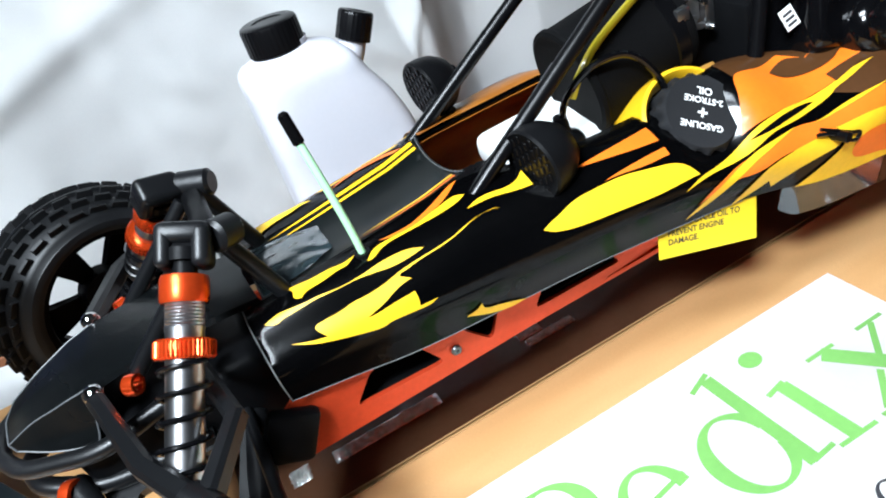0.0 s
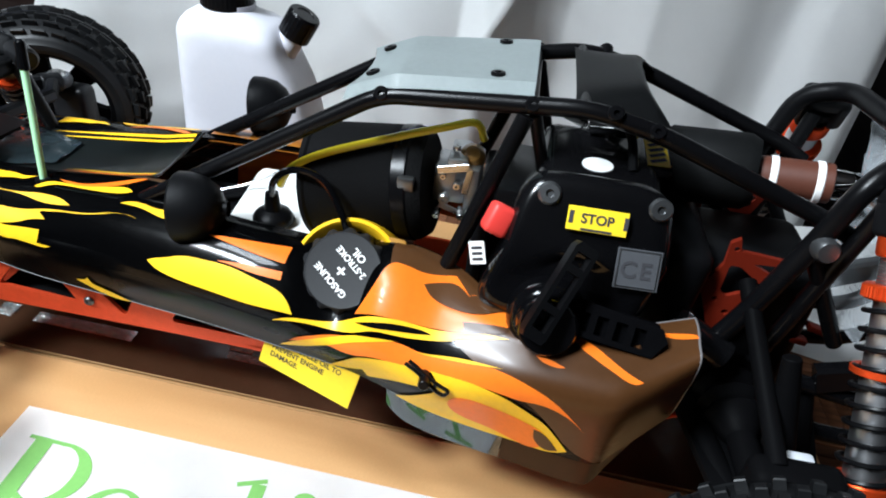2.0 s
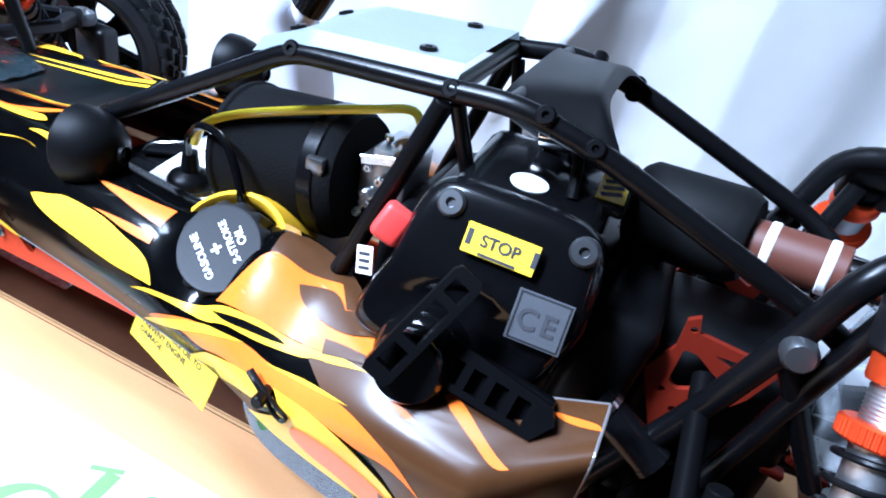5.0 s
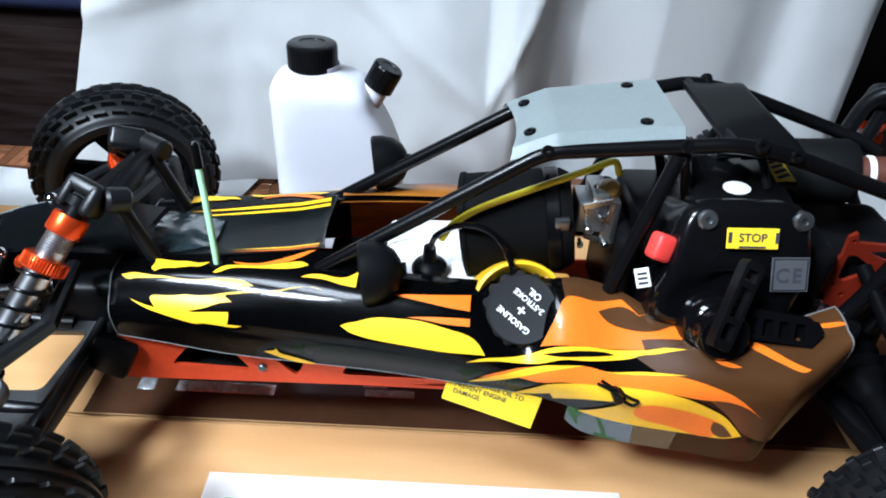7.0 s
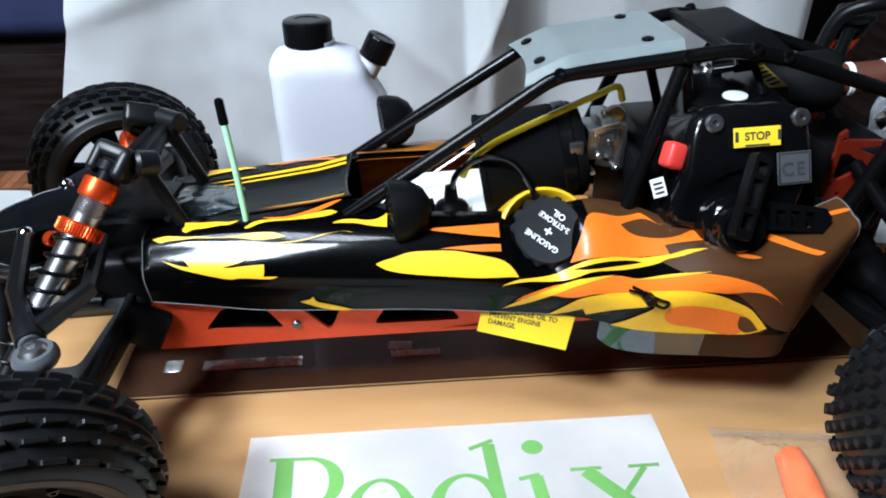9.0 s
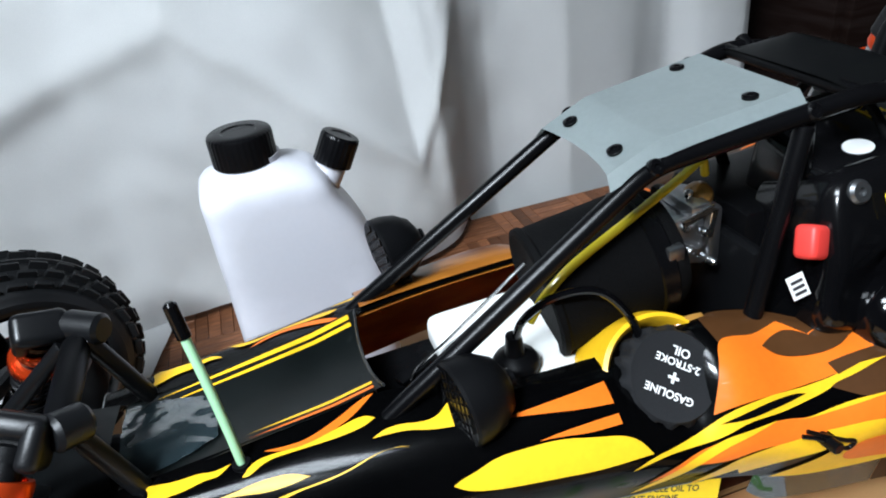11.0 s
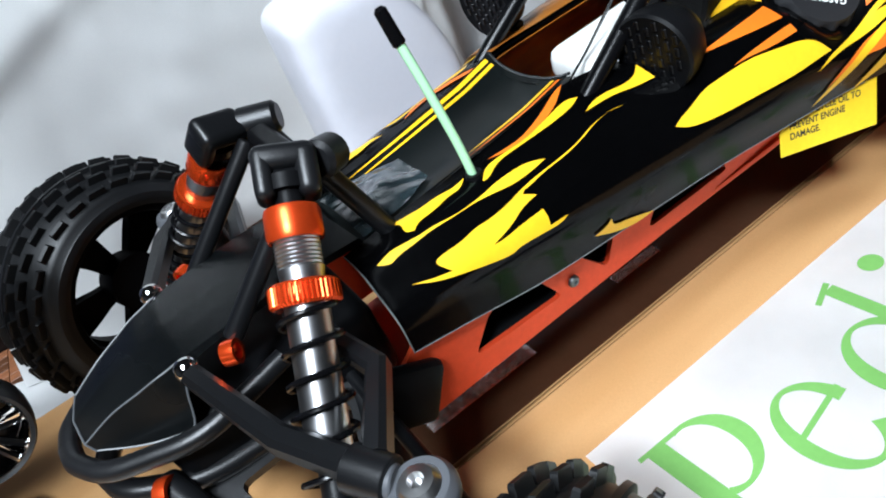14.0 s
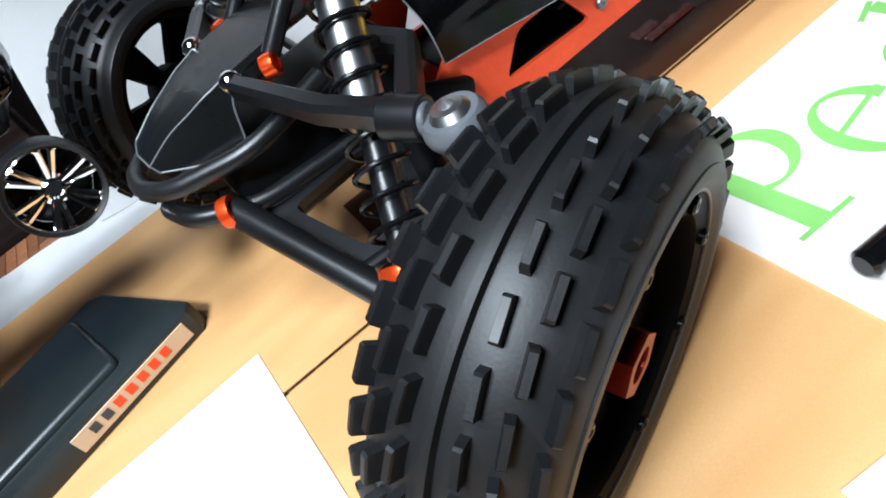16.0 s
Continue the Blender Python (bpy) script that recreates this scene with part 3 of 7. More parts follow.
def wheel(name, xyz, R, width, rim_r, side, rear, steer=0, camber=0):
    """A tyre with its lugs, rim, bead ring, bolts and hub nut. side -1: outer face towards -y."""
    hub = pose(*xyz, 0, 0, steer) @ pose(0, 0, 0, camber, 0, 0) @ (pose(0, 0, 0, 90, 0, 0) if side < 0 else pose(0, 0, 0, -90, 0, 0))
    w2 = width / 2
    rim = bm_new()
    fl = 0.83 if rear else 0.86
    prof = [(rim_r * 0.92, -w2 * 0.80), (rim_r, -w2 * 0.82), (rim_r, w2 * 0.78), (rim_r * 1.004, w2 * 0.90), (rim_r * 0.985, w2 * 0.91), (rim_r * fl, w2 * 0.86), (rim_r * (fl - 0.02), w2 * 0.78), (rim_r * (fl - 0.02), w2 * 0.30), (rim_r * 0.90, w2 * 0.2), (rim_r * 0.90, -w2 * 0.7)]
    lathe(rim, prof, Matrix(), 64, closed=True)
    ob = part("wheel", rim, M_RIM, buggy, "black plastic dish rim")
    ob.matrix_basis = hub
    bm = bm_new()
    lathe(bm, [(0, 0.0170), (0.015, 0.0170), (0.020, 0.010), (0.021, -w2 * 0.3), (0, -w2 * 0.3)], Matrix(), 32)
    part("hub", bm, M_RIM, ob)
    n = 6 if rear else 5
    for i in range(n):
        a = 2 * math.pi * (i + 0.5) / n
        r0, r1 = 0.016, rim_r * 0.89
        wdt = 0.027 if rear else 0.024
        pts = [(r0, -wdt * 0.30), (r0, wdt * 0.30), ((r0 + r1) / 2, wdt * 0.38), (r1, wdt * 0.66), (r1, -wdt * 0.66), ((r0 + r1) / 2, -wdt * 0.38)]
        sp = plate(bm_new(), pts, 0.009, Matrix.Rotation(a, 4, "Z") @ pose(0, 0, w2 * 0.06, 0, -4, 0), 0.0015)
        part("spoke", sp, M_RIM, ob)
    bm = bm_new()
    tube(bm, [(rim_r * 1.0 * math.cos(2 * math.pi * i / 72), rim_r * math.sin(2 * math.pi * i / 72), w2 * 0.915) for i in range(72)], 0.0008, 8, closed=True)
    part("bead_ring", bm, material("worn_plastic_edge", (0.018, 0.018, 0.020), 0.35), ob, "worn shiny rim edge")
    ty = bm_new()
    core = R - (0.0050 if rear else 0.0042)
    drop = (0.0105, 3.2) if rear else (0.0100, 2.3)
    prof = []
    for k in range(41):
        q = -1 + 2 * k / 40
        prof.append((core - drop[0] * abs(q) ** drop[1], q * w2 * 0.90))
    e = prof[-1]
    outer = [(e[0] - 0.0022, w2 * 0.945), (e[0] - 0.0055, w2 * 0.985), (e[0] * 0.60 + rim_r * 0.40, w2 * 1.005), (e[0] * 0.35 + rim_r * 0.65, w2 * 1.01), (rim_r * 1.06, w2 * 0.99), (rim_r * 1.004, w2 * 0.93), (rim_r, w2 * 0.80)]
    inner = [(r, -z) for r, z in outer][::-1]
    lathe(ty, inner + prof + outer, Matrix(), 88)

    def lug_mesh(ly, lz, proud):
        bm = bm_new()
        lo = [bm.verts.new((-0.002, y * ly * 0.53, z * lz * 0.54)) for y, z in ((-1, -1), (1, -1), (1, 1), (-1, 1))]
        mid = [bm.verts.new((proud * 0.85, y * ly * 0.49, z * lz * 0.47)) for y, z in ((-1, -1), (1, -1), (1, 1), (-1, 1))]
        hi = [bm.verts.new((proud, y * ly * 0.43, z * lz * 0.40)) for y, z in ((-1, -1), (1, -1), (1, 1), (-1, 1))]
        bm.faces.new(hi)
        for p, r in ((lo, mid), (mid, hi)):
            for i in range(4):
                bm.faces.new((p[i], p[(i + 1) % 4], r[(i + 1) % 4], r[i]))
        me = bpy.data.meshes.new("tread_lug")
        bm.normal_update()
        bm.to_mesh(me)
        bm.free()
        me.materials.append(M_RUBBER)
        return me

    def lug(me, q, a, twist=0.0):
        r = core - drop[0] * abs(q) ** drop[1]
        slope = math.degrees(math.atan2(drop[0] * drop[1] * abs(q) ** (drop[1] - 1), w2 * 0.90)) * (1 if q > 0 else -1)
        o = new("tread_lug", me)
        o.parent = ob
        o.matrix_basis = Matrix.Rotation(a, 4, "Z") @ pose(r, 0, q * w2 * 0.90, 0, -slope, 0) @ pose(0, 0, 0, twist, 0, 0)
    if rear:
        me = lug_mesh(0.0056, 0.0052, 0.0050)
        for c in range(10):
            q = -0.82 + 1.64 * c / 9
            for i in range(30):
                lug(me, q, 2 * math.pi * (i + 0.5 * (c % 2)) / 30)
    else:
        me = lug_mesh(0.0118, 0.0027, 0.0054)
        for c, q in enumerate((-0.90, -0.60, -0.30, 0.30, 0.60, 0.90)):
            for i in range(30):
                lug(me, q, 2 * math.pi * (i + 0.5 * (c % 2)) / 30, 4 if q > 0 else -4)
        for q in (0.0,):
            lathe(ty, [(core - 0.002, q * w2 - 0.0019), (core + 0.0030, q * w2 - 0.0012), (core + 0.0030, q * w2 + 0.0012), (core - 0.002, q * w2 + 0.0019)], Matrix(), 88)
    part("tyre", ty, M_RUBBER, ob, "knobbly black off-road tyre" if rear else "black rubber tyre with long rib lugs", angle=30)
    if rear and side < 0:
        for k, ch in enumerate("OUT SIDE"):
            if ch != " ":
                a = math.radians(104 - 5.4 * k)
                o = letters(ch, 0.0088, M_RUBBER, Matrix(), ob, 1.15)
                r = 0.0682
                wide = max(v.co.x for v in o.data.vertices)
                o.matrix_basis = pose(r * math.cos(a), r * math.sin(a), w2 * 1.011, 0, 0, math.degrees(a) - 90) @ pose(-wide / 2, 0, 0)
                sol = o.modifiers.new("thickness", "SOLIDIFY")
                sol.thickness, sol.offset = 0.0005, 0.0
    nz = 0.0175
    nut = bm_new()
    hexa = [(0.0125 * math.cos(math.pi * k / 3), 0.0125 * math.sin(math.pi * k / 3)) for k in range(6)]
    hole = [(0.0066 * math.cos(math.pi * k / 10), 0.0066 * math.sin(math.pi * k / 10)) for k in range(20)]
    frame_plate(nut, hexa, [hole], 0.009, pose(0, 0, nz))
    part("wheel_nut", nut, M_NUT_SHADED, ob, "red anodised hexagonal nut")
    bm = bm_new()
    rod(bm, (0, 0, w2 * 0.2), (0, 0, nz + 0.003), 0.0064)
    part("axle_end", bm, M_STEEL_BLACK, ob)
    for i in range(10 if rear else 8):
        a = 2 * math.pi * i / (10 if rear else 8)
        bl = bm_new()
        rr = rim_r * (0.5 * fl + 0.49)
        p = Vector((rr * math.cos(a), rr * math.sin(a), w2 * 0.875))
        lathe(bl, [(0.0031, 0), (0.0031, 0.0016), (0.0024, 0.0024), (0.0014, 0.0024), (0.0012, 0.001), (0, 0.001)], Matrix.Translation(p), 12)
        part("rim_bolt", bl, M_STEEL_BLACK, ob)
    return ob


RF, RR = 0.0870, 0.0860
wheel("front_left", (-0.0100, -0.1985, 0.0825), RF, 0.0600, 0.0585, -1, False, 21.6, 15)
wheel("front_right", (-0.0555, 0.2030, 0.0940), 0.0885, 0.068, 0.059, 1, False, 23, 3)
wheel("rear_left", (0.5691, -0.1985, 0.0650), RR, 0.092, 0.0622, -1, True, -6, -3.8)
wheel("rear_right", (0.5691, 0.1985, 0.0650), RR, 0.092, 0.0622, 1, True, 6, 3.8)

# ---- chassis ----
HOLES_L = [[(0.074, 0.080), (0.090, 0.099), (0.118, 0.099), (0.132, 0.075)], [(0.140, 0.099), (0.178, 0.099), (0.164, 0.070)], [(0.196, 0.073), (0.212, 0.096), (0.245, 0.094), (0.262, 0.070)]]
pan = plate(bm_new(), [(0.02, -0.030), (0.045, -0.050), (0.30, -0.060), (0.52, -0.060), (0.56, -0.04), (0.56, 0.04), (0.52, 0.060), (0.30, 0.060), (0.045, 0.050), (0.02, 0.030)], 0.004, pose(0, 0, 0.060), 0.001)
part("chassis_pan", pan, M_REDPLATE, buggy, "orange-red anodised chassis plate")


def round_poly(pts, r):
    """A closed outline with its corners rounded."""
    n = len(pts)
    out = []
    for i in range(n):
        a, b, c = (Vector(pts[(i + k) % n]) for k in (-1, 0, 1))
        k = min(r, (a - b).length * 0.4, (c - b).length * 0.4)
        s0, e0 = b + (a - b).normalized() * k, b + (c - b).normalized() * k
        for j in range(4):
            t = j / 3
            p = (1 - t) ** 2 * s0 + 2 * t * (1 - t) * b + t * t * e0
            out.append((p.x, p.y))
    return out


for s in (-1, 1):
    rail = frame_plate(bm_new(), [(0.022, 0.092), (0.040, 0.066), (0.30, 0.060), (0.44, 0.060), (0.44, 0.095), (0.09, 0.106), (0.05, 0.112)], [round_poly(h, 0.005) for h in HOLES_L], 0.003, Matrix(((1, 0, 0, 0), (0, 0, 1, -0.058 if s < 0 else 0.055), (0, 1, 0, 0), (0, 0, 0, 1))))
    part("side_rail", rail, M_REDPLATE, buggy, "orange-red side rail with triangular cut-outs")
    sc = bm_new()
    lathe(sc, [(0.0035, 0), (0.0035, 0.0008), (0.0026, 0.0018), (0.0012, 0.0018), (0.001, 0.001), (0, 0.001)], pose(0.140, s * 0.0585, 0.079, 90 if s < 0 else -90), 14)
    part("rail_screw", sc, M_ALU_DARK, buggy)
part("cockpit_floor", block(bm_new(), (0.36, 0.108, 0.003), pose(0.25, 0, 0.072), 0.0005), M_PLASTIC, buggy)

# ---- body ----
SIDE = [  # x, then y and z of five points from the inner top edge to the lower edge
    (0.047, 0.030, 0.156, 0.0465, 0.1550, 0.0565, 0.1465, 0.0655, 0.1345, 0.064, 0.114),
    (0.080, 0.030, 0.158, 0.0475, 0.1575, 0.0585, 0.1485, 0.0685, 0.1345, 0.066, 0.109),
    (0.120, 0.030, 0.160, 0.049, 0.1585, 0.0615, 0.1490, 0.0730, 0.1330, 0.069, 0.103),
    (0.190, 0.034, 0.166, 0.050, 0.163, 0.070, 0.153, 0.083, 0.130, 0.077, 0.102),
    (0.235, 0.046, 0.160, 0.058, 0.161, 0.076, 0.153, 0.090, 0.130, 0.083, 0.102),
    (0.290, 0.050, 0.157, 0.062, 0.158, 0.082, 0.150, 0.098, 0.128, 0.091, 0.100),
    (0.320, 0.050, 0.156, 0.060, 0.154, 0.079, 0.140, 0.101, 0.122, 0.095, 0.098),
    (0.345, 0.050, 0.163, 0.064, 0.165, 0.088, 0.152, 0.107, 0.125, 0.100, 0.095),
    (0.380, 0.056, 0.158, 0.070, 0.157, 0.094, 0.145, 0.115, 0.120, 0.107, 0.0875),
    (0.430, 0.092, 0.150, 0.099, 0.151, 0.109, 0.148, 0.124, 0.130, 0.115, 0.0850),
    (0.476, 0.090, 0.157, 0.098, 0.157, 0.113, 0.151, 0.130, 0.137, 0.125, 0.088),
    (0.486, 0.088, 0.159, 0.096, 0.159, 0.111, 0.153, 0.1255, 0.1395, 0.118, 0.092),
    (0.515, 0.080, 0.164, 0.088, 0.1645, 0.098, 0.162, 0.1085, 0.1545, 0.098, 0.108),
]


def shell(x, v, s=-1, lift=0.0):
    """A place on the body's side: x along the car, v from the inner top edge (0) to the lower edge (1)."""
    row = lerp_rows(SIDE, x)
    pts = [(row[2 * k], row[2 * k + 1]) for k in range(5)]
    rows = [(k / 4, *pts[k]) for k in range(5)]

    def at(q):
        q = min(max(q, 0), 1)
        y, z = lerp_rows(rows, q)
        return Vector((x, s * y, z))
    p = at(v)
    if lift:
        e = 0.01
        t = at(min(1, v + e)) - at(max(0, v - e))
        n = Vector((0, t.z, -t.y)).normalized() * (1 if s > 0 else -1)
        if n.y * s < -0.2 or (abs(n.y) < 0.3 and n.z < 0):
            n = -n
        p = p + n * lift
    return p


for s in (-1, 1):
    bm = sheet(bm_new(), lambda u, v: shell(0.047 + 0.468 * u, v, s), 90, 24, 0.0014)
    bmesh.ops.recalc_face_normals(bm, faces=bm.faces)
    part("body_side", bm, M_BODY, buggy, "glossy black body side with flame print", angle=50)

bm = bm_new()
tube(bm, [shell(0.5150, 0.02 + 0.96 * k / 24) for k in range(25)], 0.0008, 8)
# This second pale line stands for the highlight along the tail's top edge.
tube(bm, [shell(0.515 - 0.085 * k / 24, 0.0) for k in range(25)], 0.0008, 8)
part("edge_and_highlight", bm, material("cut_edge_and_highlight", (0.15, 0.14, 0.14), 0.2, coat=0.3), buggy, "pale clear cut edge of the body shell, and a top edge highlight")
# the far side shows its amber under-paint from within
M_AMBER = material("amber_under_paint", (0.46, 0.165, 0.020), 0.35, grain=0.1, scale=40, second=(0.17, 0.045, 0.012), second_scale=26, stretch=(0.35, 2, 2), coat=0.3)
bm = sheet(bm_new(), lambda u, v: shell(0.19 + 0.20 * u, v, 1, -0.0024), 40, 20)
part("body_lining", bm, M_AMBER, buggy, "amber inner side of the painted shell")
bm = sheet(bm_new(), lambda u, v: shell(0.192 + 0.20 * u, 0.03 + 0.52 * v, 1, 0.0026), 40, 14)
part("shoulder_print", bm, M_AMBER, buggy, "amber and brown printed shoulder")


def hood(u, v):
    x = 0.058 + 0.130 * u
    hw = 0.031 + 0.003 * u
    q = 2 * v - 1
    z = 0.1515 + 0.012 * u + 0.0035 * abs(q) ** 3 - 0.002 * (1 - q * q) + 0.006 * max(0, u - 0.8) * 5 * 0.4
    return Vector((x - 0.004 * (1 - q * q) * (u > 0.97), hw * q, z))


part("hood", sheet(bm_new(), hood, 40, 20, 0.0012), material("satin_black_print", (0.007, 0.010, 0.010), 0.34, grain=0.05, coat=0.2, rough_var=0.06), buggy, "satin black hood panel", angle=50)
for s in (-1, 1):
    rim = bm_new()
    tube(rim, [shell(0.0468, k / 24, s, 0.0004) for k in range(25)], 0.0004, 6)
    tube(rim, [shell(0.047 + 0.28 * k / 40, 1.0, s, 0.0002) for k in range(41)], 0.00025, 6)
    part("body_edge", rim, material("pale_cut_edge", (0.14, 0.145, 0.145), 0.5, grain=0.3, scale=500), buggy, "pale trimmed edge of the body")
rim = bm_new()
tube(rim, [hood(1, k / 20) + Vector((0.0006, 0, 0.0004)) for k in range(21)], 0.0009, 6)
part("hood_edge", rim, M_ALU_DARK, buggy, "bare cut edge of the hood")
M_LEXAN = material("clear_smoky_film", (0.045, 0.070, 0.080), 0.16, grain=0.1, transmission=0.5, ior=1.3, rough_var=0.04)


def crumple(u, v):
    x, y = 0.060 + 0.046 * u, (-0.027 + 0.054 * v) * (1 - 0.45 * u * u)
    return Vector((x, y, 0.1560 + 0.004 * math.sin(3.1 * v) * (1 - u) + 0.0016 * abs(noise.noise(Vector((x * 60, y * 80, 3)))) + 0.0003 * noise.noise(Vector((x * 200, y * 180, 7)))))


part("hood_film", sheet(bm_new(), crumple, 36, 36, 0.0004), M_LEXAN, buggy, "crumpled clear film on the hood front")


def flow(outline):
    """Round the blunt corners of a printed outline and keep its sharp tips."""
    for _ in range(2):
        n = len(outline)
        out = []
        for i in range(n):
            a, b, c = (Vector((outline[(i + j) % n][0], outline[(i + j) % n][1] * 0.09)) for j in (-1, 0, 1))
            if (b - a).length < 1e-5 or (c - b).length < 1e-5 or (b - a).angle(c - b) > radians(72):
                out.append(outline[i])
            else:
                for q in (a, c):
                    p = b.lerp(q, 0.25)
                    out.append((p.x, p.y / 0.09))
        outline = out
    return outline


def decal(name, mat, outline, s=-1, lift=0.0009, fn=None, label=""):
    """A printed patch that follows the body: outline in (x, v) of the side."""
    fn = fn or (lambda x, v: shell(x, v, s, lift))
    bm = bm_new()
    k = 0.22
    outline = flow(outline)
    vs = [bm.verts.new((x, v * k, 0)) for x, v in outline]
    es = [bm.edges.new((a, b)) for a, b in zip(vs, vs[1:] + vs[:1])]
    bmesh.ops.triangle_fill(bm, use_beauty=True, edges=es)
    for _ in range(5):
        long = [e for e in bm.edges if e.calc_length() > 0.006]
        if not long:
            break
        bmesh.ops.subdivide_edges(bm, edges=long, cuts=1, use_grid_fill=False)
        bmesh.ops.triangulate(bm, faces=bm.faces[:])
    for w in bm.verts:
        w.co = fn(w.co.x, min(max(w.co.y / k, 0.0), 1.0))
    bmesh.ops.recalc_face_normals(bm, faces=bm.faces)
    return part(name, bm, mat, buggy, label, angle=60)


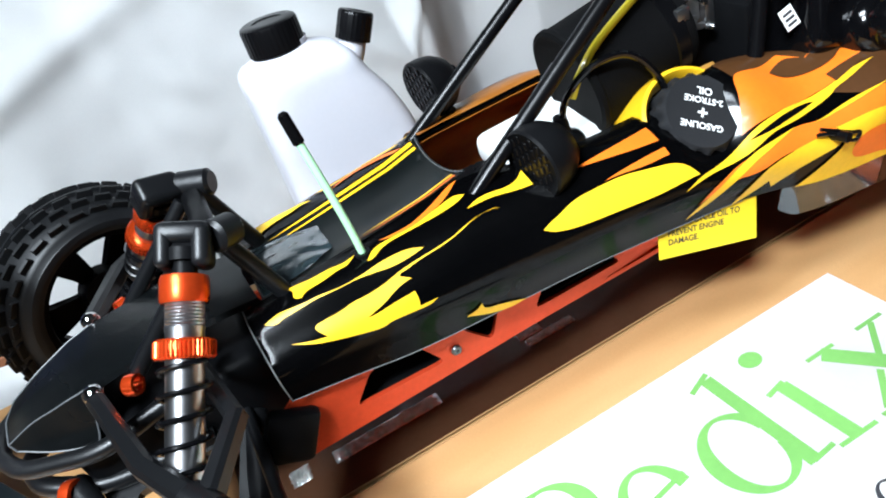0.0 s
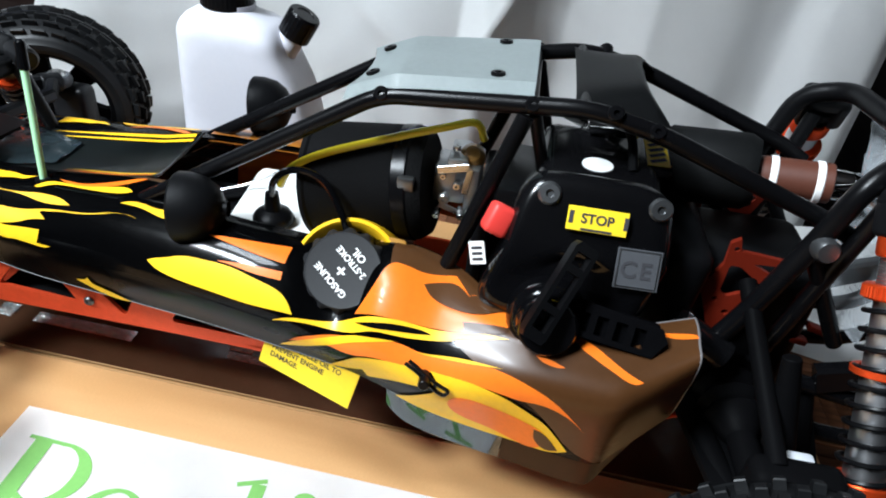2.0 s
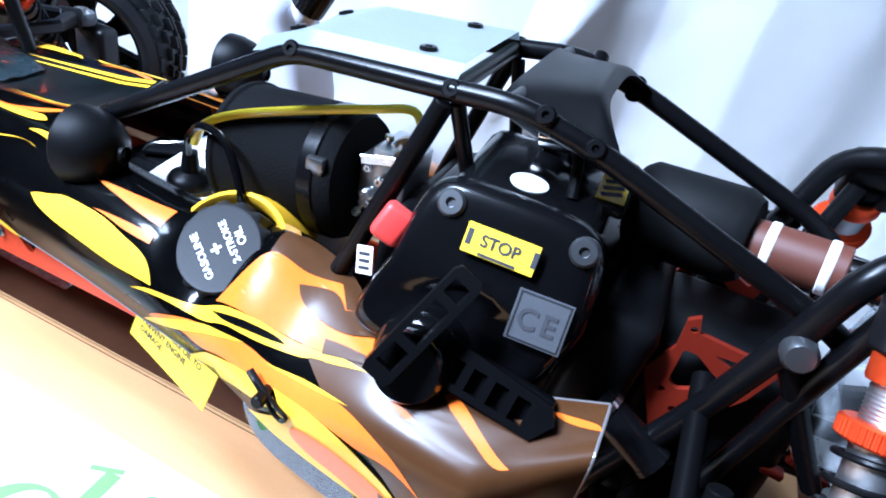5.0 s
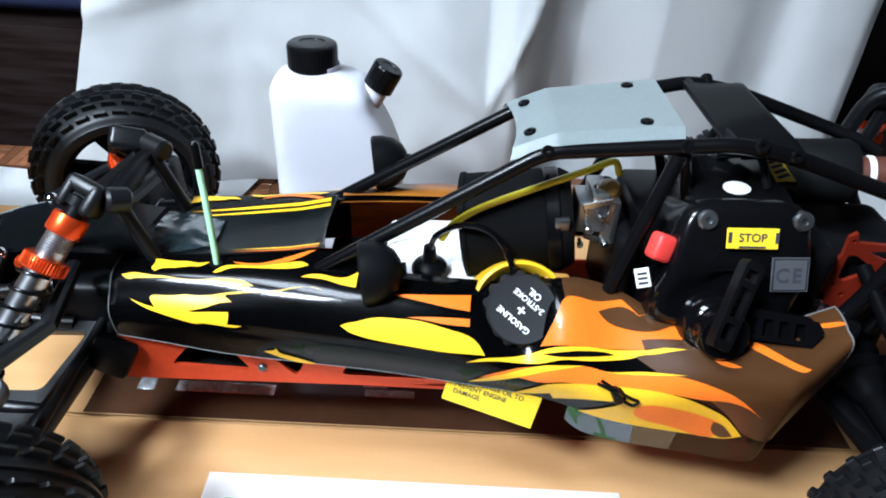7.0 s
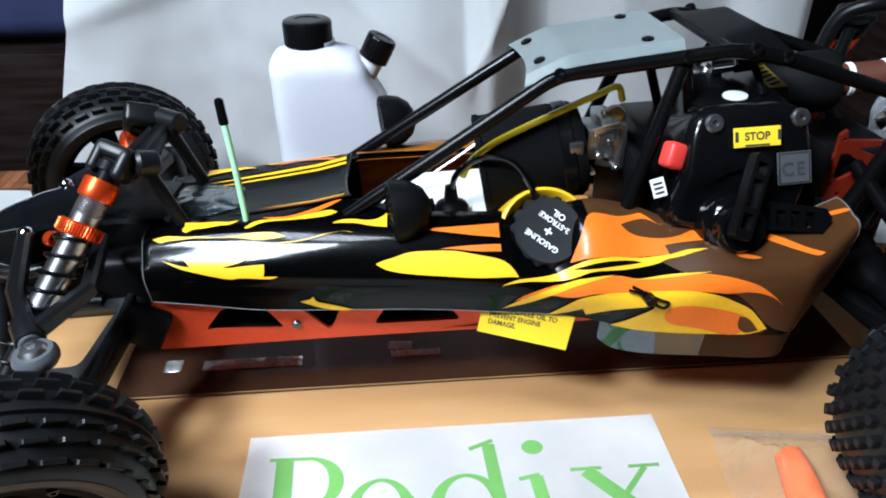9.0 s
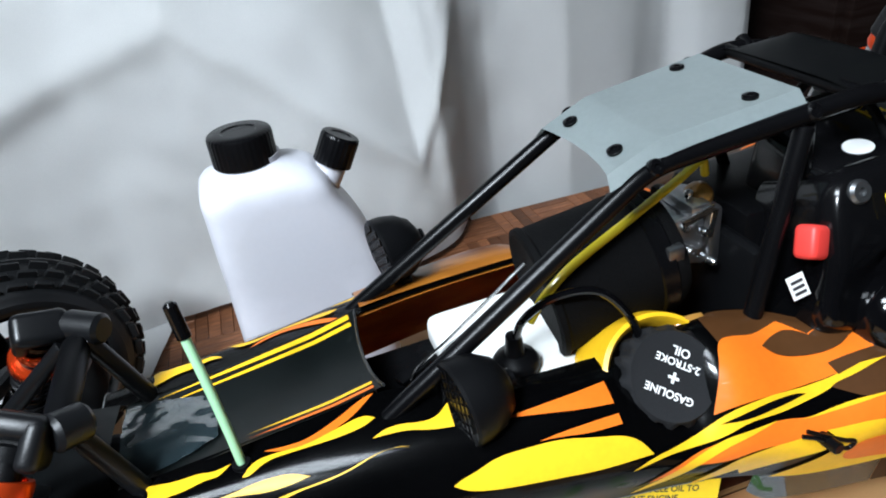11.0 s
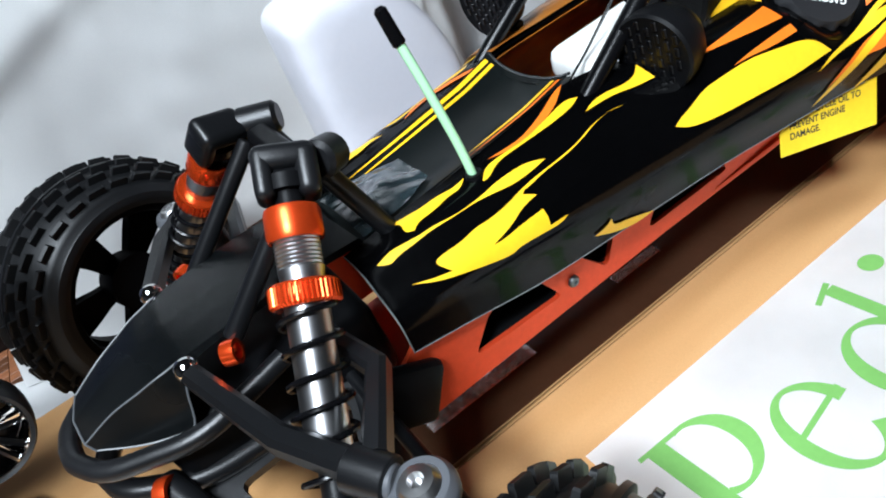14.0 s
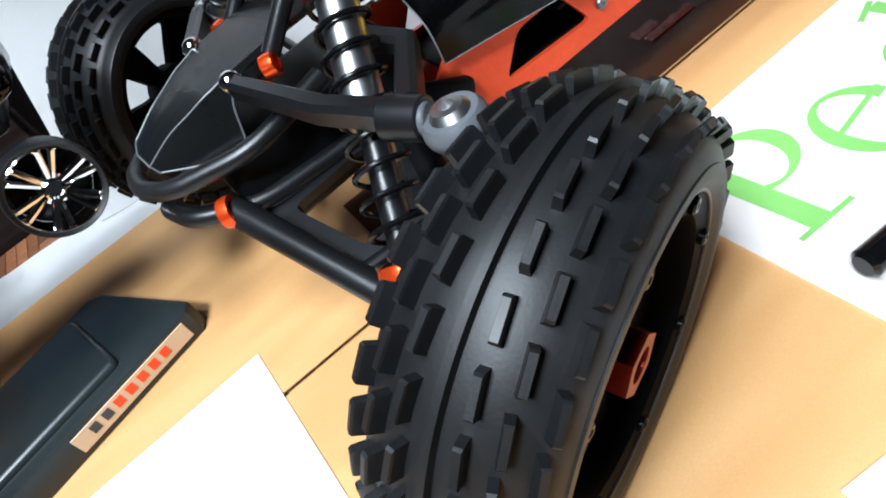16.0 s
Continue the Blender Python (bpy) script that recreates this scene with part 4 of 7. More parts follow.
M_INNER = material("amber_inner_print", (0.36, 0.17, 0.035), 0.3, grain=0.08, second=(0.48, 0.24, 0.05), second_scale=16, coat=0.3, coat_rough=0.15, rough_var=0.06)
FLAMES = {
    "hood_lick": (M_YELLOW, 0.001, [(0.072, 0.074), (0.08, 0.104), (0.087, 0.128), (0.097, 0.128), (0.104, 0.158), (0.112, 0.14), (0.106, 0.206), (0.1, 0.196), (0.09, 0.228), (0.081, 0.226), (0.077, 0.266), (0.073, 0.234), (0.075, 0.141)]),
    "shoulder_lick": (M_YELLOW, 0.001, [(0.054, 0.302), (0.062, 0.273), (0.069, 0.296), (0.078, 0.324), (0.084, 0.324), (0.094, 0.353), (0.103, 0.356), (0.112, 0.346), (0.121, 0.328), (0.136, 0.346), (0.145, 0.411), (0.136, 0.423), (0.125, 0.42), (0.115, 0.385), (0.106, 0.363), (0.098, 0.362), (0.091, 0.357), (0.083, 0.346), (0.073, 0.352), (0.064, 0.347), (0.059, 0.369)]),
    "ridge_line": (M_YELLOW, 0.001, [(0.116, 0.263), (0.122, 0.181), (0.133, 0.184), (0.146, 0.217), (0.16, 0.196), (0.175, 0.167), (0.18, 0.216), (0.174, 0.25), (0.163, 0.255), (0.151, 0.242), (0.14, 0.225), (0.128, 0.211), (0.119, 0.275)]),
    "ridge_ember": (M_FLAME, 0.0007, [(0.127, 0.133), (0.138, 0.165), (0.148, 0.179), (0.164, 0.115), (0.177, 0.017), (0.183, 0), (0.172, 0.137), (0.16, 0.196), (0.148, 0.214), (0.135, 0.189)]),
    "shoulder_spikes": (M_YELLOW, 0.001, [(0.061, 0.581), (0.07, 0.633), (0.079, 0.661), (0.075, 0.579), (0.076, 0.544), (0.081, 0.54), (0.09, 0.542), (0.099, 0.517), (0.106, 0.523), (0.117, 0.508), (0.125, 0.481), (0.128, 0.49), (0.126, 0.51), (0.131, 0.558), (0.126, 0.565), (0.12, 0.585), (0.113, 0.627), (0.101, 0.666), (0.106, 0.67), (0.116, 0.653), (0.129, 0.639), (0.129, 0.691), (0.128, 0.733), (0.138, 0.729), (0.133, 0.752), (0.122, 0.75), (0.111, 0.748), (0.106, 0.765), (0.096, 0.747), (0.085, 0.718), (0.075, 0.684), (0.068, 0.643)]),
    "side_line": (M_YELLOW, 0.001, [(0.125, 0.481), (0.135, 0.464), (0.149, 0.461), (0.161, 0.45), (0.172, 0.419), (0.183, 0.41), (0.191, 0.429), (0.185, 0.411), (0.175, 0.417), (0.165, 0.448), (0.153, 0.469), (0.14, 0.472), (0.129, 0.497)]),
    "tooth": (M_YELLOW, 0.001, [(0.149, 0.92), (0.156, 0.904), (0.159, 0.875), (0.16, 0.923), (0.169, 0.939), (0.185, 0.991), (0.179, 1.0), (0.171, 0.997), (0.161, 0.97)]),
    "lamp_lick": (M_YELLOW, 0.001, [(0.176, 0.334), (0.182, 0.306), (0.19, 0.305), (0.2, 0.329), (0.208, 0.308), (0.214, 0.226), (0.213, 0.386), (0.203, 0.38), (0.193, 0.351), (0.185, 0.341)]),
    "leaf": (M_YELLOW, 0.001, [(0.204, 0.638), (0.209, 0.618), (0.215, 0.606), (0.226, 0.57), (0.238, 0.563), (0.256, 0.558), (0.271, 0.582), (0.286, 0.599), (0.293, 0.635), (0.297, 0.692), (0.284, 0.705), (0.269, 0.715), (0.249, 0.707), (0.225, 0.698), (0.21, 0.674)]),
    "upper_ember": (M_FLAME, 0.0007, [(0.234, 0.4), (0.258, 0.368), (0.274, 0.347), (0.288, 0.324), (0.287, 0.455), (0.272, 0.45), (0.258, 0.431), (0.243, 0.409)]),
    "lower_ember": (M_FLAME, 0.0007, [(0.247, 0.549), (0.256, 0.535), (0.272, 0.519), (0.287, 0.506), (0.287, 0.554), (0.271, 0.563), (0.256, 0.549)]),
    "long_streak": (M_YELLOW, 0.001, [(0.285, 0.759), (0.295, 0.711), (0.309, 0.676), (0.325, 0.637), (0.335, 0.614), (0.348, 0.598), (0.363, 0.569), (0.385, 0.543), (0.394, 0.528), (0.405, 0.487), (0.419, 0.471), (0.404, 0.535), (0.392, 0.556), (0.388, 0.577), (0.374, 0.602), (0.359, 0.638), (0.344, 0.659), (0.333, 0.684), (0.321, 0.686), (0.307, 0.701), (0.296, 0.728)]),
    "black_sliver": (M_BODY, 0.0013, [(0.333, 0.638), (0.344, 0.627), (0.356, 0.6), (0.371, 0.571), (0.377, 0.575), (0.362, 0.612), (0.344, 0.652)]),
    "scoop_blaze": (M_FLAME, 0.0007, [(0.332, 0.601), (0.337, 0.53), (0.341, 0.461), (0.347, 0.335), (0.357, 0.324), (0.367, 0.322), (0.378, 0.267), (0.385, 0.2), (0.389, 0.241), (0.394, 0.29), (0.412, 0.062), (0.418, 0.086), (0.418, 0.411), (0.408, 0.474), (0.394, 0.528), (0.376, 0.548), (0.348, 0.596)]),
    "scoop_gap": (M_BODY_BROWN, 0.0014, [(0.368, 0.378), (0.377, 0.323), (0.387, 0.268), (0.394, 0.301), (0.412, 0.062), (0.418, 0.086), (0.408, 0.324), (0.399, 0.402), (0.387, 0.431), (0.373, 0.424)]),
    "streak_gap": (M_BODY_BROWN, 0.0014, [(0.393, 0.47), (0.406, 0.427), (0.417, 0.378), (0.417, 0.441), (0.405, 0.494), (0.395, 0.528)]),
    "under_streak": (M_YELLOW, 0.001, [(0.287, 0.958), (0.3, 0.845), (0.315, 0.742), (0.33, 0.693), (0.344, 0.688), (0.358, 0.659), (0.344, 0.707), (0.329, 0.735), (0.315, 0.798), (0.301, 0.901)]),
    "orange_streak": (M_FLAME, 0.0007, [(0.294, 0.885), (0.302, 0.801), (0.318, 0.713), (0.33, 0.699), (0.344, 0.69), (0.361, 0.654), (0.373, 0.655), (0.39, 0.634), (0.409, 0.638), (0.422, 0.664), (0.435, 0.709), (0.446, 0.752), (0.465, 0.867), (0.456, 0.817), (0.442, 0.78), (0.429, 0.782), (0.417, 0.756), (0.4, 0.719), (0.381, 0.708), (0.367, 0.74), (0.355, 0.758), (0.344, 0.781), (0.333, 0.812), (0.315, 0.772)]),
    "thin_streak": (M_YELLOW, 0.001, [(0.37, 0.658), (0.388, 0.633), (0.401, 0.629), (0.418, 0.641), (0.401, 0.645), (0.385, 0.648)]),
    "fore_blaze": (M_YELLOW, 0.001, [(0.318, 0.999), (0.333, 0.822), (0.345, 0.787), (0.358, 0.746), (0.377, 0.709), (0.383, 0.751), (0.382, 0.794), (0.371, 0.816), (0.36, 0.859), (0.351, 0.911), (0.343, 0.953), (0.34, 0.902), (0.329, 0.96)]),
    "lower_blaze": (M_YELLOW, 0.001, [(0.36, 1.0), (0.367, 0.95), (0.376, 0.863), (0.384, 0.813), (0.385, 0.752), (0.38, 0.708), (0.4, 0.716), (0.417, 0.759), (0.434, 0.827), (0.445, 0.867), (0.453, 0.917), (0.46, 0.964), (0.451, 0.995), (0.434, 0.999), (0.413, 1.0), (0.394, 1.0), (0.378, 1.0), (0.365, 1.0)]),
    "blob": (M_FLAME, 0.0013, [(0.391, 0.866), (0.393, 0.818), (0.402, 0.804), (0.418, 0.84), (0.434, 0.877), (0.443, 0.898), (0.45, 0.937), (0.444, 0.997), (0.434, 0.999), (0.417, 0.961), (0.401, 0.943), (0.394, 0.911)]),
    "blaze_gap": (M_BODY_BROWN, 0.0014, [(0.441, 0.953), (0.44, 0.9), (0.446, 0.908), (0.455, 0.969), (0.448, 0.989)]),
    "rear_lick": (M_FLAME, 0.0007, [(0.447, 0.027), (0.457, 0.278), (0.468, 0.436), (0.479, 0.537), (0.488, 0.645), (0.484, 0.642), (0.475, 0.567), (0.465, 0.493), (0.454, 0.385)]),
    "rear_edge": (M_FLAME, 0.0007, [(0.495, 0.256), (0.513, 0.357), (0.515, 0.443), (0.506, 0.391), (0.498, 0.325)]),
    "cut_lick": (M_FLAME, 0.0007, [(0.433, 0.521), (0.442, 0.542), (0.449, 0.575), (0.444, 0.586), (0.436, 0.564)]),
}
PRINT_LABEL = {M_YELLOW: "yellow flame print", M_FLAME: "orange flame print", M_BODY_BROWN: "smoky brown gap in the flames", M_BODY: "black gap in the flames"}
for s in (-1, 1):
    base = decal("smoky_print", M_BODY_BROWN, [(0.352, 0.0), (0.515, 0.0), (0.515, 1.0), (0.466, 1.0), (0.440, 0.82), (0.400, 0.62), (0.376, 0.50), (0.350, 0.52), (0.345, 0.2)], s, 0.0005, label="smoky brown printed area of the body")
    decal("inner_print", M_INNER, [(0.20, 0.05), (0.36, 0.05), (0.40, 0.3), (0.40, 0.9), (0.20, 0.9)], s, -0.0022, label="smoky brown inner side of the body")
    decal("inner_flame", M_FLAME, [(0.21, 0.10), (0.28, 0.14), (0.35, 0.10), (0.36, 0.25), (0.30, 0.34), (0.24, 0.36), (0.22, 0.25)], s, -0.0027, label="orange print showing through the inner side")
    for mat, lift, outline in FLAMES.values():
        decal("flame_print", mat, outline, s, lift, label=PRINT_LABEL[mat])


def on_hood(x, v):
    return hood((x - 0.058) / 0.130, v) + Vector((0, 0, 0.0009))


for y0, y1 in ((0.86, 0.90), (0.93, 0.975)):
    decal("hood_stripe", M_YELLOW, [(0.075, y0 + 0.01), (0.13, y0 - 0.01), (0.184, y0), (0.184, y1), (0.13, y1 - 0.015)], 1, fn=on_hood, label="thin yellow hood stripe")
    decal("hood_stripe", M_FLAME if y0 > 0.9 else M_YELLOW, [(0.12, 1 - y0 - 0.01), (0.15, 1 - y0), (0.184, 1 - y0), (0.184, 1 - y1), (0.15, 1 - y1)], 1, fn=on_hood, label="thin hood stripe")

# nose cover over the front gearbox
NOSE = [(-0.088, 0.019, 0.147, 0.021, 0.142), (-0.072, 0.022, 0.1535, 0.029, 0.136), (-0.058, 0.026, 0.157, 0.034, 0.133), (-0.050, 0.028, 0.159, 0.036, 0.134), (-0.043, 0.029, 0.160, 0.033, 0.150), (-0.034, 0.030, 0.1615, 0.0315, 0.158), (0.020, 0.031, 0.163, 0.0325, 0.160), (0.055, 0.029, 0.159, 0.0305, 0.156)]


def nose(u, v):
    """Faceted cover: flat crown, creased shoulders, sloping cheeks."""
    yt, zt, yb, zb = lerp_rows(NOSE, -0.088 + 0.143 * u)
    sect = [(0.0, -yb, zb), (0.22, -yt, zt), (0.36, -yt * 0.5, zt + 0.0007), (0.5, 0, zt + 0.0010), (0.64, yt * 0.5, zt + 0.0007), (0.78, yt, zt), (1.0, yb, zb)]
    for a, b in zip(sect, sect[1:]):
        if v <= b[0] + 1e-9:
            t = (v - a[0]) / (b[0] - a[0])
            return Vector((-0.088 + 0.143 * u + 0.004 * abs(2 * v - 1), a[1] + (b[1] - a[1]) * t, a[2] + (b[2] - a[2]) * t))


bm = sheet(bm_new(), nose, 72, 50, 0.0012)
part("nose_cover", bm, material("satin_black_shell", (0.0050, 0.0062, 0.0068), 0.30, grain=0.08, spec=0.8, bump=0.03, bump_scale=50, rough_var=0.06), buggy, "satin black faceted nose cover", angle=14)
rim = bm_new()
tube(rim, [nose(0, k / 40) + Vector((-0.0004, 0, 0)) for k in range(41)], 0.0005, 6)
for v0 in (0.0, 0.22, 0.78, 1.0):
    tube(rim, [nose(k / 30 * 0.36, v0) + Vector((0, 0, 0.0001)) for k in range(31)], 0.0005, 6)
part("nose_edge", rim, material("pale_edge_plastic", (0.075, 0.08, 0.085), 0.4), buggy, "pale lines along the edges and creases of the nose cover")

# ---- roll cage ----
for s in (-1, 1):
    bm = bm_new()
    path = rounded_path([(0.170, s * 0.047, 0.150), (0.196, s * 0.0455, 0.166), (0.330, s * 0.0385, 0.2465), (0.410, s * 0.0445, 0.2548), (0.440, s * 0.049, 0.2590), (0.476, s * 0.0495, 0.2515), (0.575, s * 0.050, 0.2165), (0.590, s * 0.048, 0.208)], 0.012)
    tube(bm, path, 0.0048, 16)
    part("roof_rail", bm, M_STEEL_BLACK, buggy, "glossy black roll cage rail")
    bm = bm_new()
    rod(bm, (0.3735, s * 0.063, 0.145), (0.4085, s * 0.046, 0.2495), 0.0048)
    part("cage_strut", bm, M_STEEL_BLACK, buggy)
    bm = bm_new()
    rod(bm, (0.430, s * 0.030, 0.19), (0.413, s * 0.043, 0.250), 0.0036)
    part("cage_brace", bm, M_STEEL_BLACK, buggy)
    for q in ((0.331, 0.0385, 0.2465), (0.411, 0.0445, 0.2548), (0.452, 0.0495, 0.2585), (0.474, 0.0495, 0.252)):
        bm = bm_new()
        lathe(bm, [(0.0042, -0.0058), (0.0042, 0.0046), (0.0034, 0.0056), (0.0016, 0.0056), (0.0016, 0.004), (0, 0.004)], pose(q[0], s * q[1], q[2], 62 if s < 0 else -62), 14)
        part("cage_bolt", bm, M_STEEL_BLACK, buggy)
for x0, z0, hw in ((0.330, 0.2465, 0.0385), (0.410, 0.2548, 0.0445), (0.437, 0.2590, 0.048)):
    bm = bm_new()
    rod(bm, (x0, -hw, z0), (x0, hw, z0), 0.0038)
    part("cage_crossbar", bm, M_STEEL_BLACK, buggy)


def roof(u, v):
    x = 0.309 + 0.102 * u
    q = 2 * v - 1
    hw = 0.0395 + 0.004 * u
    z = 0.2470 + 0.0110 * min(1, u / 0.28) + 0.0068 * max(0, (u - 0.28) / 0.72)
    if abs(q) > 0.86:
        z -= 0.045 * (abs(q) - 0.86)
    return Vector((x + 0.006 * (1 - q * q) * (1 - min(1, u / 0.2)), hw * q, z))


part("roof_panel", sheet(bm_new(), roof, 36, 28, 0.0014), M_ROOF, buggy, "silver grey roof panel held by four screws", angle=30)
for x0, y0, z0 in ((0.3215, -0.0222, 0.2526), (0.3215, 0.0222, 0.2526), (0.3905, -0.0288, 0.2640), (0.3905, 0.0288, 0.2640)):
    bm = bm_new()
    lathe(bm, [(0.0040, -0.0012), (0.0040, 0.0002), (0.0034, 0.0006), (0.0018, 0.0006), (0.0016, -0.0004), (0, -0.0004)], pose(x0, y0, z0, 0, -20 if x0 < 0.35 else -5, 0), 16)
    part("roof_screw", bm, M_STEEL_BLACK, buggy)


def saddle(u, v):
    q = 2 * v - 1
    x = 0.432 + 0.056 * u - 0.018 * (1 - abs(q) ** 4) * u
    base = 0.2600 - 0.0130 * u
    top = 0.2630 + 0.0050 * u - 0.004 * max(0, u - 0.9) * 10
    return Vector((x, (0.0505 - 0.002 * (1 - abs(q))) * q, base + (top - base) * (1 - abs(q) ** 5)))


part("rear_panel", sheet(bm_new(), saddle, 24, 32, 0.0016), material("satin_black_moulding", (0.006, 0.0065, 0.007), 0.32, grain=0.06, bump=0.06, rough_var=0.08), buggy, "satin black moulded panel behind the roof", angle=50)

# ---- mirrors of the cage: round lamps ----
for s, c in ((-1, (0.2215, -0.0605, 0.1685)), (1, (0.2185, 0.066, 0.1815))):
    m, d = axis_pose(c, (c[0] - 0.02, c[1] - 0.003, c[2] - 0.001))
    m = m @ Matrix.Diagonal((1.13, 1.13, 1.0, 1))
    bm = bm_new()
    lathe(bm, [(0, -0.022), (0.006, -0.0215), (0.012, -0.018), (0.0165, -0.011), (0.0185, -0.003), (0.0188, 0.004), (0.0178, 0.0055), (0.0165, 0.005), (0, 0.0055)], m, 36)
    lathe(bm, [(0.0042, -0.0245), (0.0042, -0.021), (0, -0.0245)], m, 14)
    lamp = part("spot_lamp", bm, M_PLASTIC, buggy, "black round spot lamp with slotted face")
    for j in range(-3, 4):
        for k in range(-2, 3):
            if (j * 0.0042) ** 2 + (k * 0.0056) ** 2 < 0.0145 ** 2:
                bm = bm_new()
                block(bm, (0.0022, 0.0042, 0.001), m @ pose(j * 0.0042, k * 0.0056 + (0.0028 if j % 2 else 0), 0.0055), 0.0004, 1)
                part("lamp_slot", bm, M_STEEL_BLACK, lamp)
    bm = bm_new()
    rod(bm, (c[0] + 0.004, c[1], c[2] - 0.01), (c[0] + 0.006, s * 0.050, c[2] - 0.016), 0.0035)
    part("lamp_bracket", bm, M_PLASTIC, buggy)

# cockpit floor with the two servos
part("cockpit_floor", block(bm_new(), (0.130, 0.100, 0.003), pose(0.185, 0, 0.088), 0.001), M_PLASTIC, buggy, "black radio tray")
for s in (-1, 1):
    bm = bm_new()
    block(bm, (0.042, 0.021, 0.036), pose(0.212, s * 0.024, 0.108), 0.0015)
    block(bm, (0.056, 0.018, 0.0028), pose(0.212, s * 0.024, 0.117), 0.0006)
    servo = part("servo", bm, M_GLOSS, buggy, "black servo")
    bm = bm_new()
    lathe(bm, [(0, 0.004), (0.0050, 0.004), (0.0055, 0.0), (0.0055, -0.004)], pose(0.222, s * 0.024, 0.130), 16)
    block(bm, (0.030, 0.007, 0.002), pose(0.232, s * 0.024, 0.1335, 0, 0, 20 * s), 0.0006)
    part("servo_horn", bm, M_PLASTIC, servo)
    bm = bm_new()
    rod(bm, (0.244, s * 0.026, 0.136), (0.244, s * 0.026, 0.143), 0.0024, None, 10)
    part("ball_end", bm, M_ALU, servo, "bare metal ball end")

# antenna
bm = bm_new()
tube(bm, smooth_path([(0.1166, -0.0425, 0.150), (0.1163, -0.0395, 0.175), (0.1148, -0.034, 0.203), (0.1130, -0.029, 0.227)]), 0.0022, 12)
aerial = part("antenna", bm, M_ANTENNA, buggy, "pale green antenna tube with black tip")
bm = bm_new()
rod(bm, (0.1131, -0.0292, 0.2245), (0.112, -0.0255, 0.2425), 0.0032, 0.0030, bev=0.0015)
part("antenna_tip", bm, M_GLOSS, aerial)
bm = bm_new()
lathe(bm, [(0.0045, 0), (0.0042, 0.002), (0.0022, 0.002)], pose(0.1166, -0.0425, 0.1588), 18)
part("antenna_grommet", bm, M_PLASTIC, aerial)

# ---- fuel cap ----
zax = Vector((-0.01, -0.74, 0.67)).normalized()
cap_top = Vector((0.3205, -0.0775, 0.1550))
xax = Vector((-0.70, 0.476, 0.529))
xax = Matrix.Rotation(radians(5.5), 3, zax) @ (xax - zax * xax.dot(zax)).normalized()
yax = zax.cross(xax)
mcap = Matrix((xax, yax, zax)).transposed().to_4x4()
mcap.translation = cap_top - zax * 0.021
bm = bm_new()
knurled(bm, [(0.0228, 0), (0.0228, 0.0160), (0.0228, 0.0190), (0.0218, 0.0206), (0.0206, 0.0204), (0, 0.0204)], mcap, 14, 0.0026, 2)
fuelcap = part("fuel_cap", bm, material("charcoal_cap_plastic", (0.016, 0.0165, 0.018), 0.5, grain=0.1, scale=1300, bump=0.1, spec=0.25), buggy, "black fuel cap with white lettering")
M_WHITE = material("white_print", (0.85, 0.85, 0.83), 0.6)


def on_cap(text, size, y):
    o = letters(text, size, M_WHITE, Matrix(), fuelcap)
    w = max(v.co.x for v in o.data.vertices)
    o.matrix_basis = mcap @ pose(-w / 2, y, 0.0208)


on_cap("GASOLINE", 0.0054, 0.0072)
on_cap("2-STROKE", 0.0052, -0.0082)
on_cap("OIL", 0.0060, -0.0142)
for dx, dy in ((0.0055, 0.0014), (0.0014, 0.0055)):
    part("plus_mark", block(bm_new(), (dx, dy, 0.0003), mcap @ pose(0, 0.001, 0.0206), 0), M_WHITE, fuelcap)
bm = bm_new()
lathe(bm, [(0.0262, 0.000), (0.0280, 0.0095), (0.0300, 0.0122), (0.0322, 0.0112), (0.0340, 0.002), (0.037, -0.020)], mcap, 48)
part("filler_collar", bm, M_YELLOW, buggy, "yellow printed collar round the filler")

# ---- engine ----
face = pose(0.4480, -0.055, 0.1785, -26, 0, 0)


def cover(u, v):
    """A rounded cover: u round the rim, v from the rim to the middle of the face."""
    a = 2 * math.pi * u
    k = 5.0
    c, s = math.cos(a), math.sin(a)
    ex, ez = math.copysign(abs(c) ** (2 / k), c), math.copysign(abs(s) ** (2 / k), s)
    rows = [(0, 0.046, 0.043, 0.028), (0.35, 0.046, 0.043, -0.014), (0.52, 0.044, 0.041, -0.022), (0.66, 0.040, 0.036, -0.0262), (0.85, 0.028, 0.020, -0.0268), (1.0, 0.0, 0.0, -0.027)]
    rx, rz, y = lerp_rows(rows, v)
    low = max(0.0, -ez)
    wide = 1.04 - 0.06 * abs(ez) - 0.10 * low if ex > 0 else 0.90 - 0.13 * max(0.0, ez) + 0.24 * low
    return face @ Vector((ex * max(rx, 1e-4) * wide - 0.004 * low, y + 0.004 * low, ez * max(rz, 1e-4) * (0.92 if ez < 0 else 1.0)))


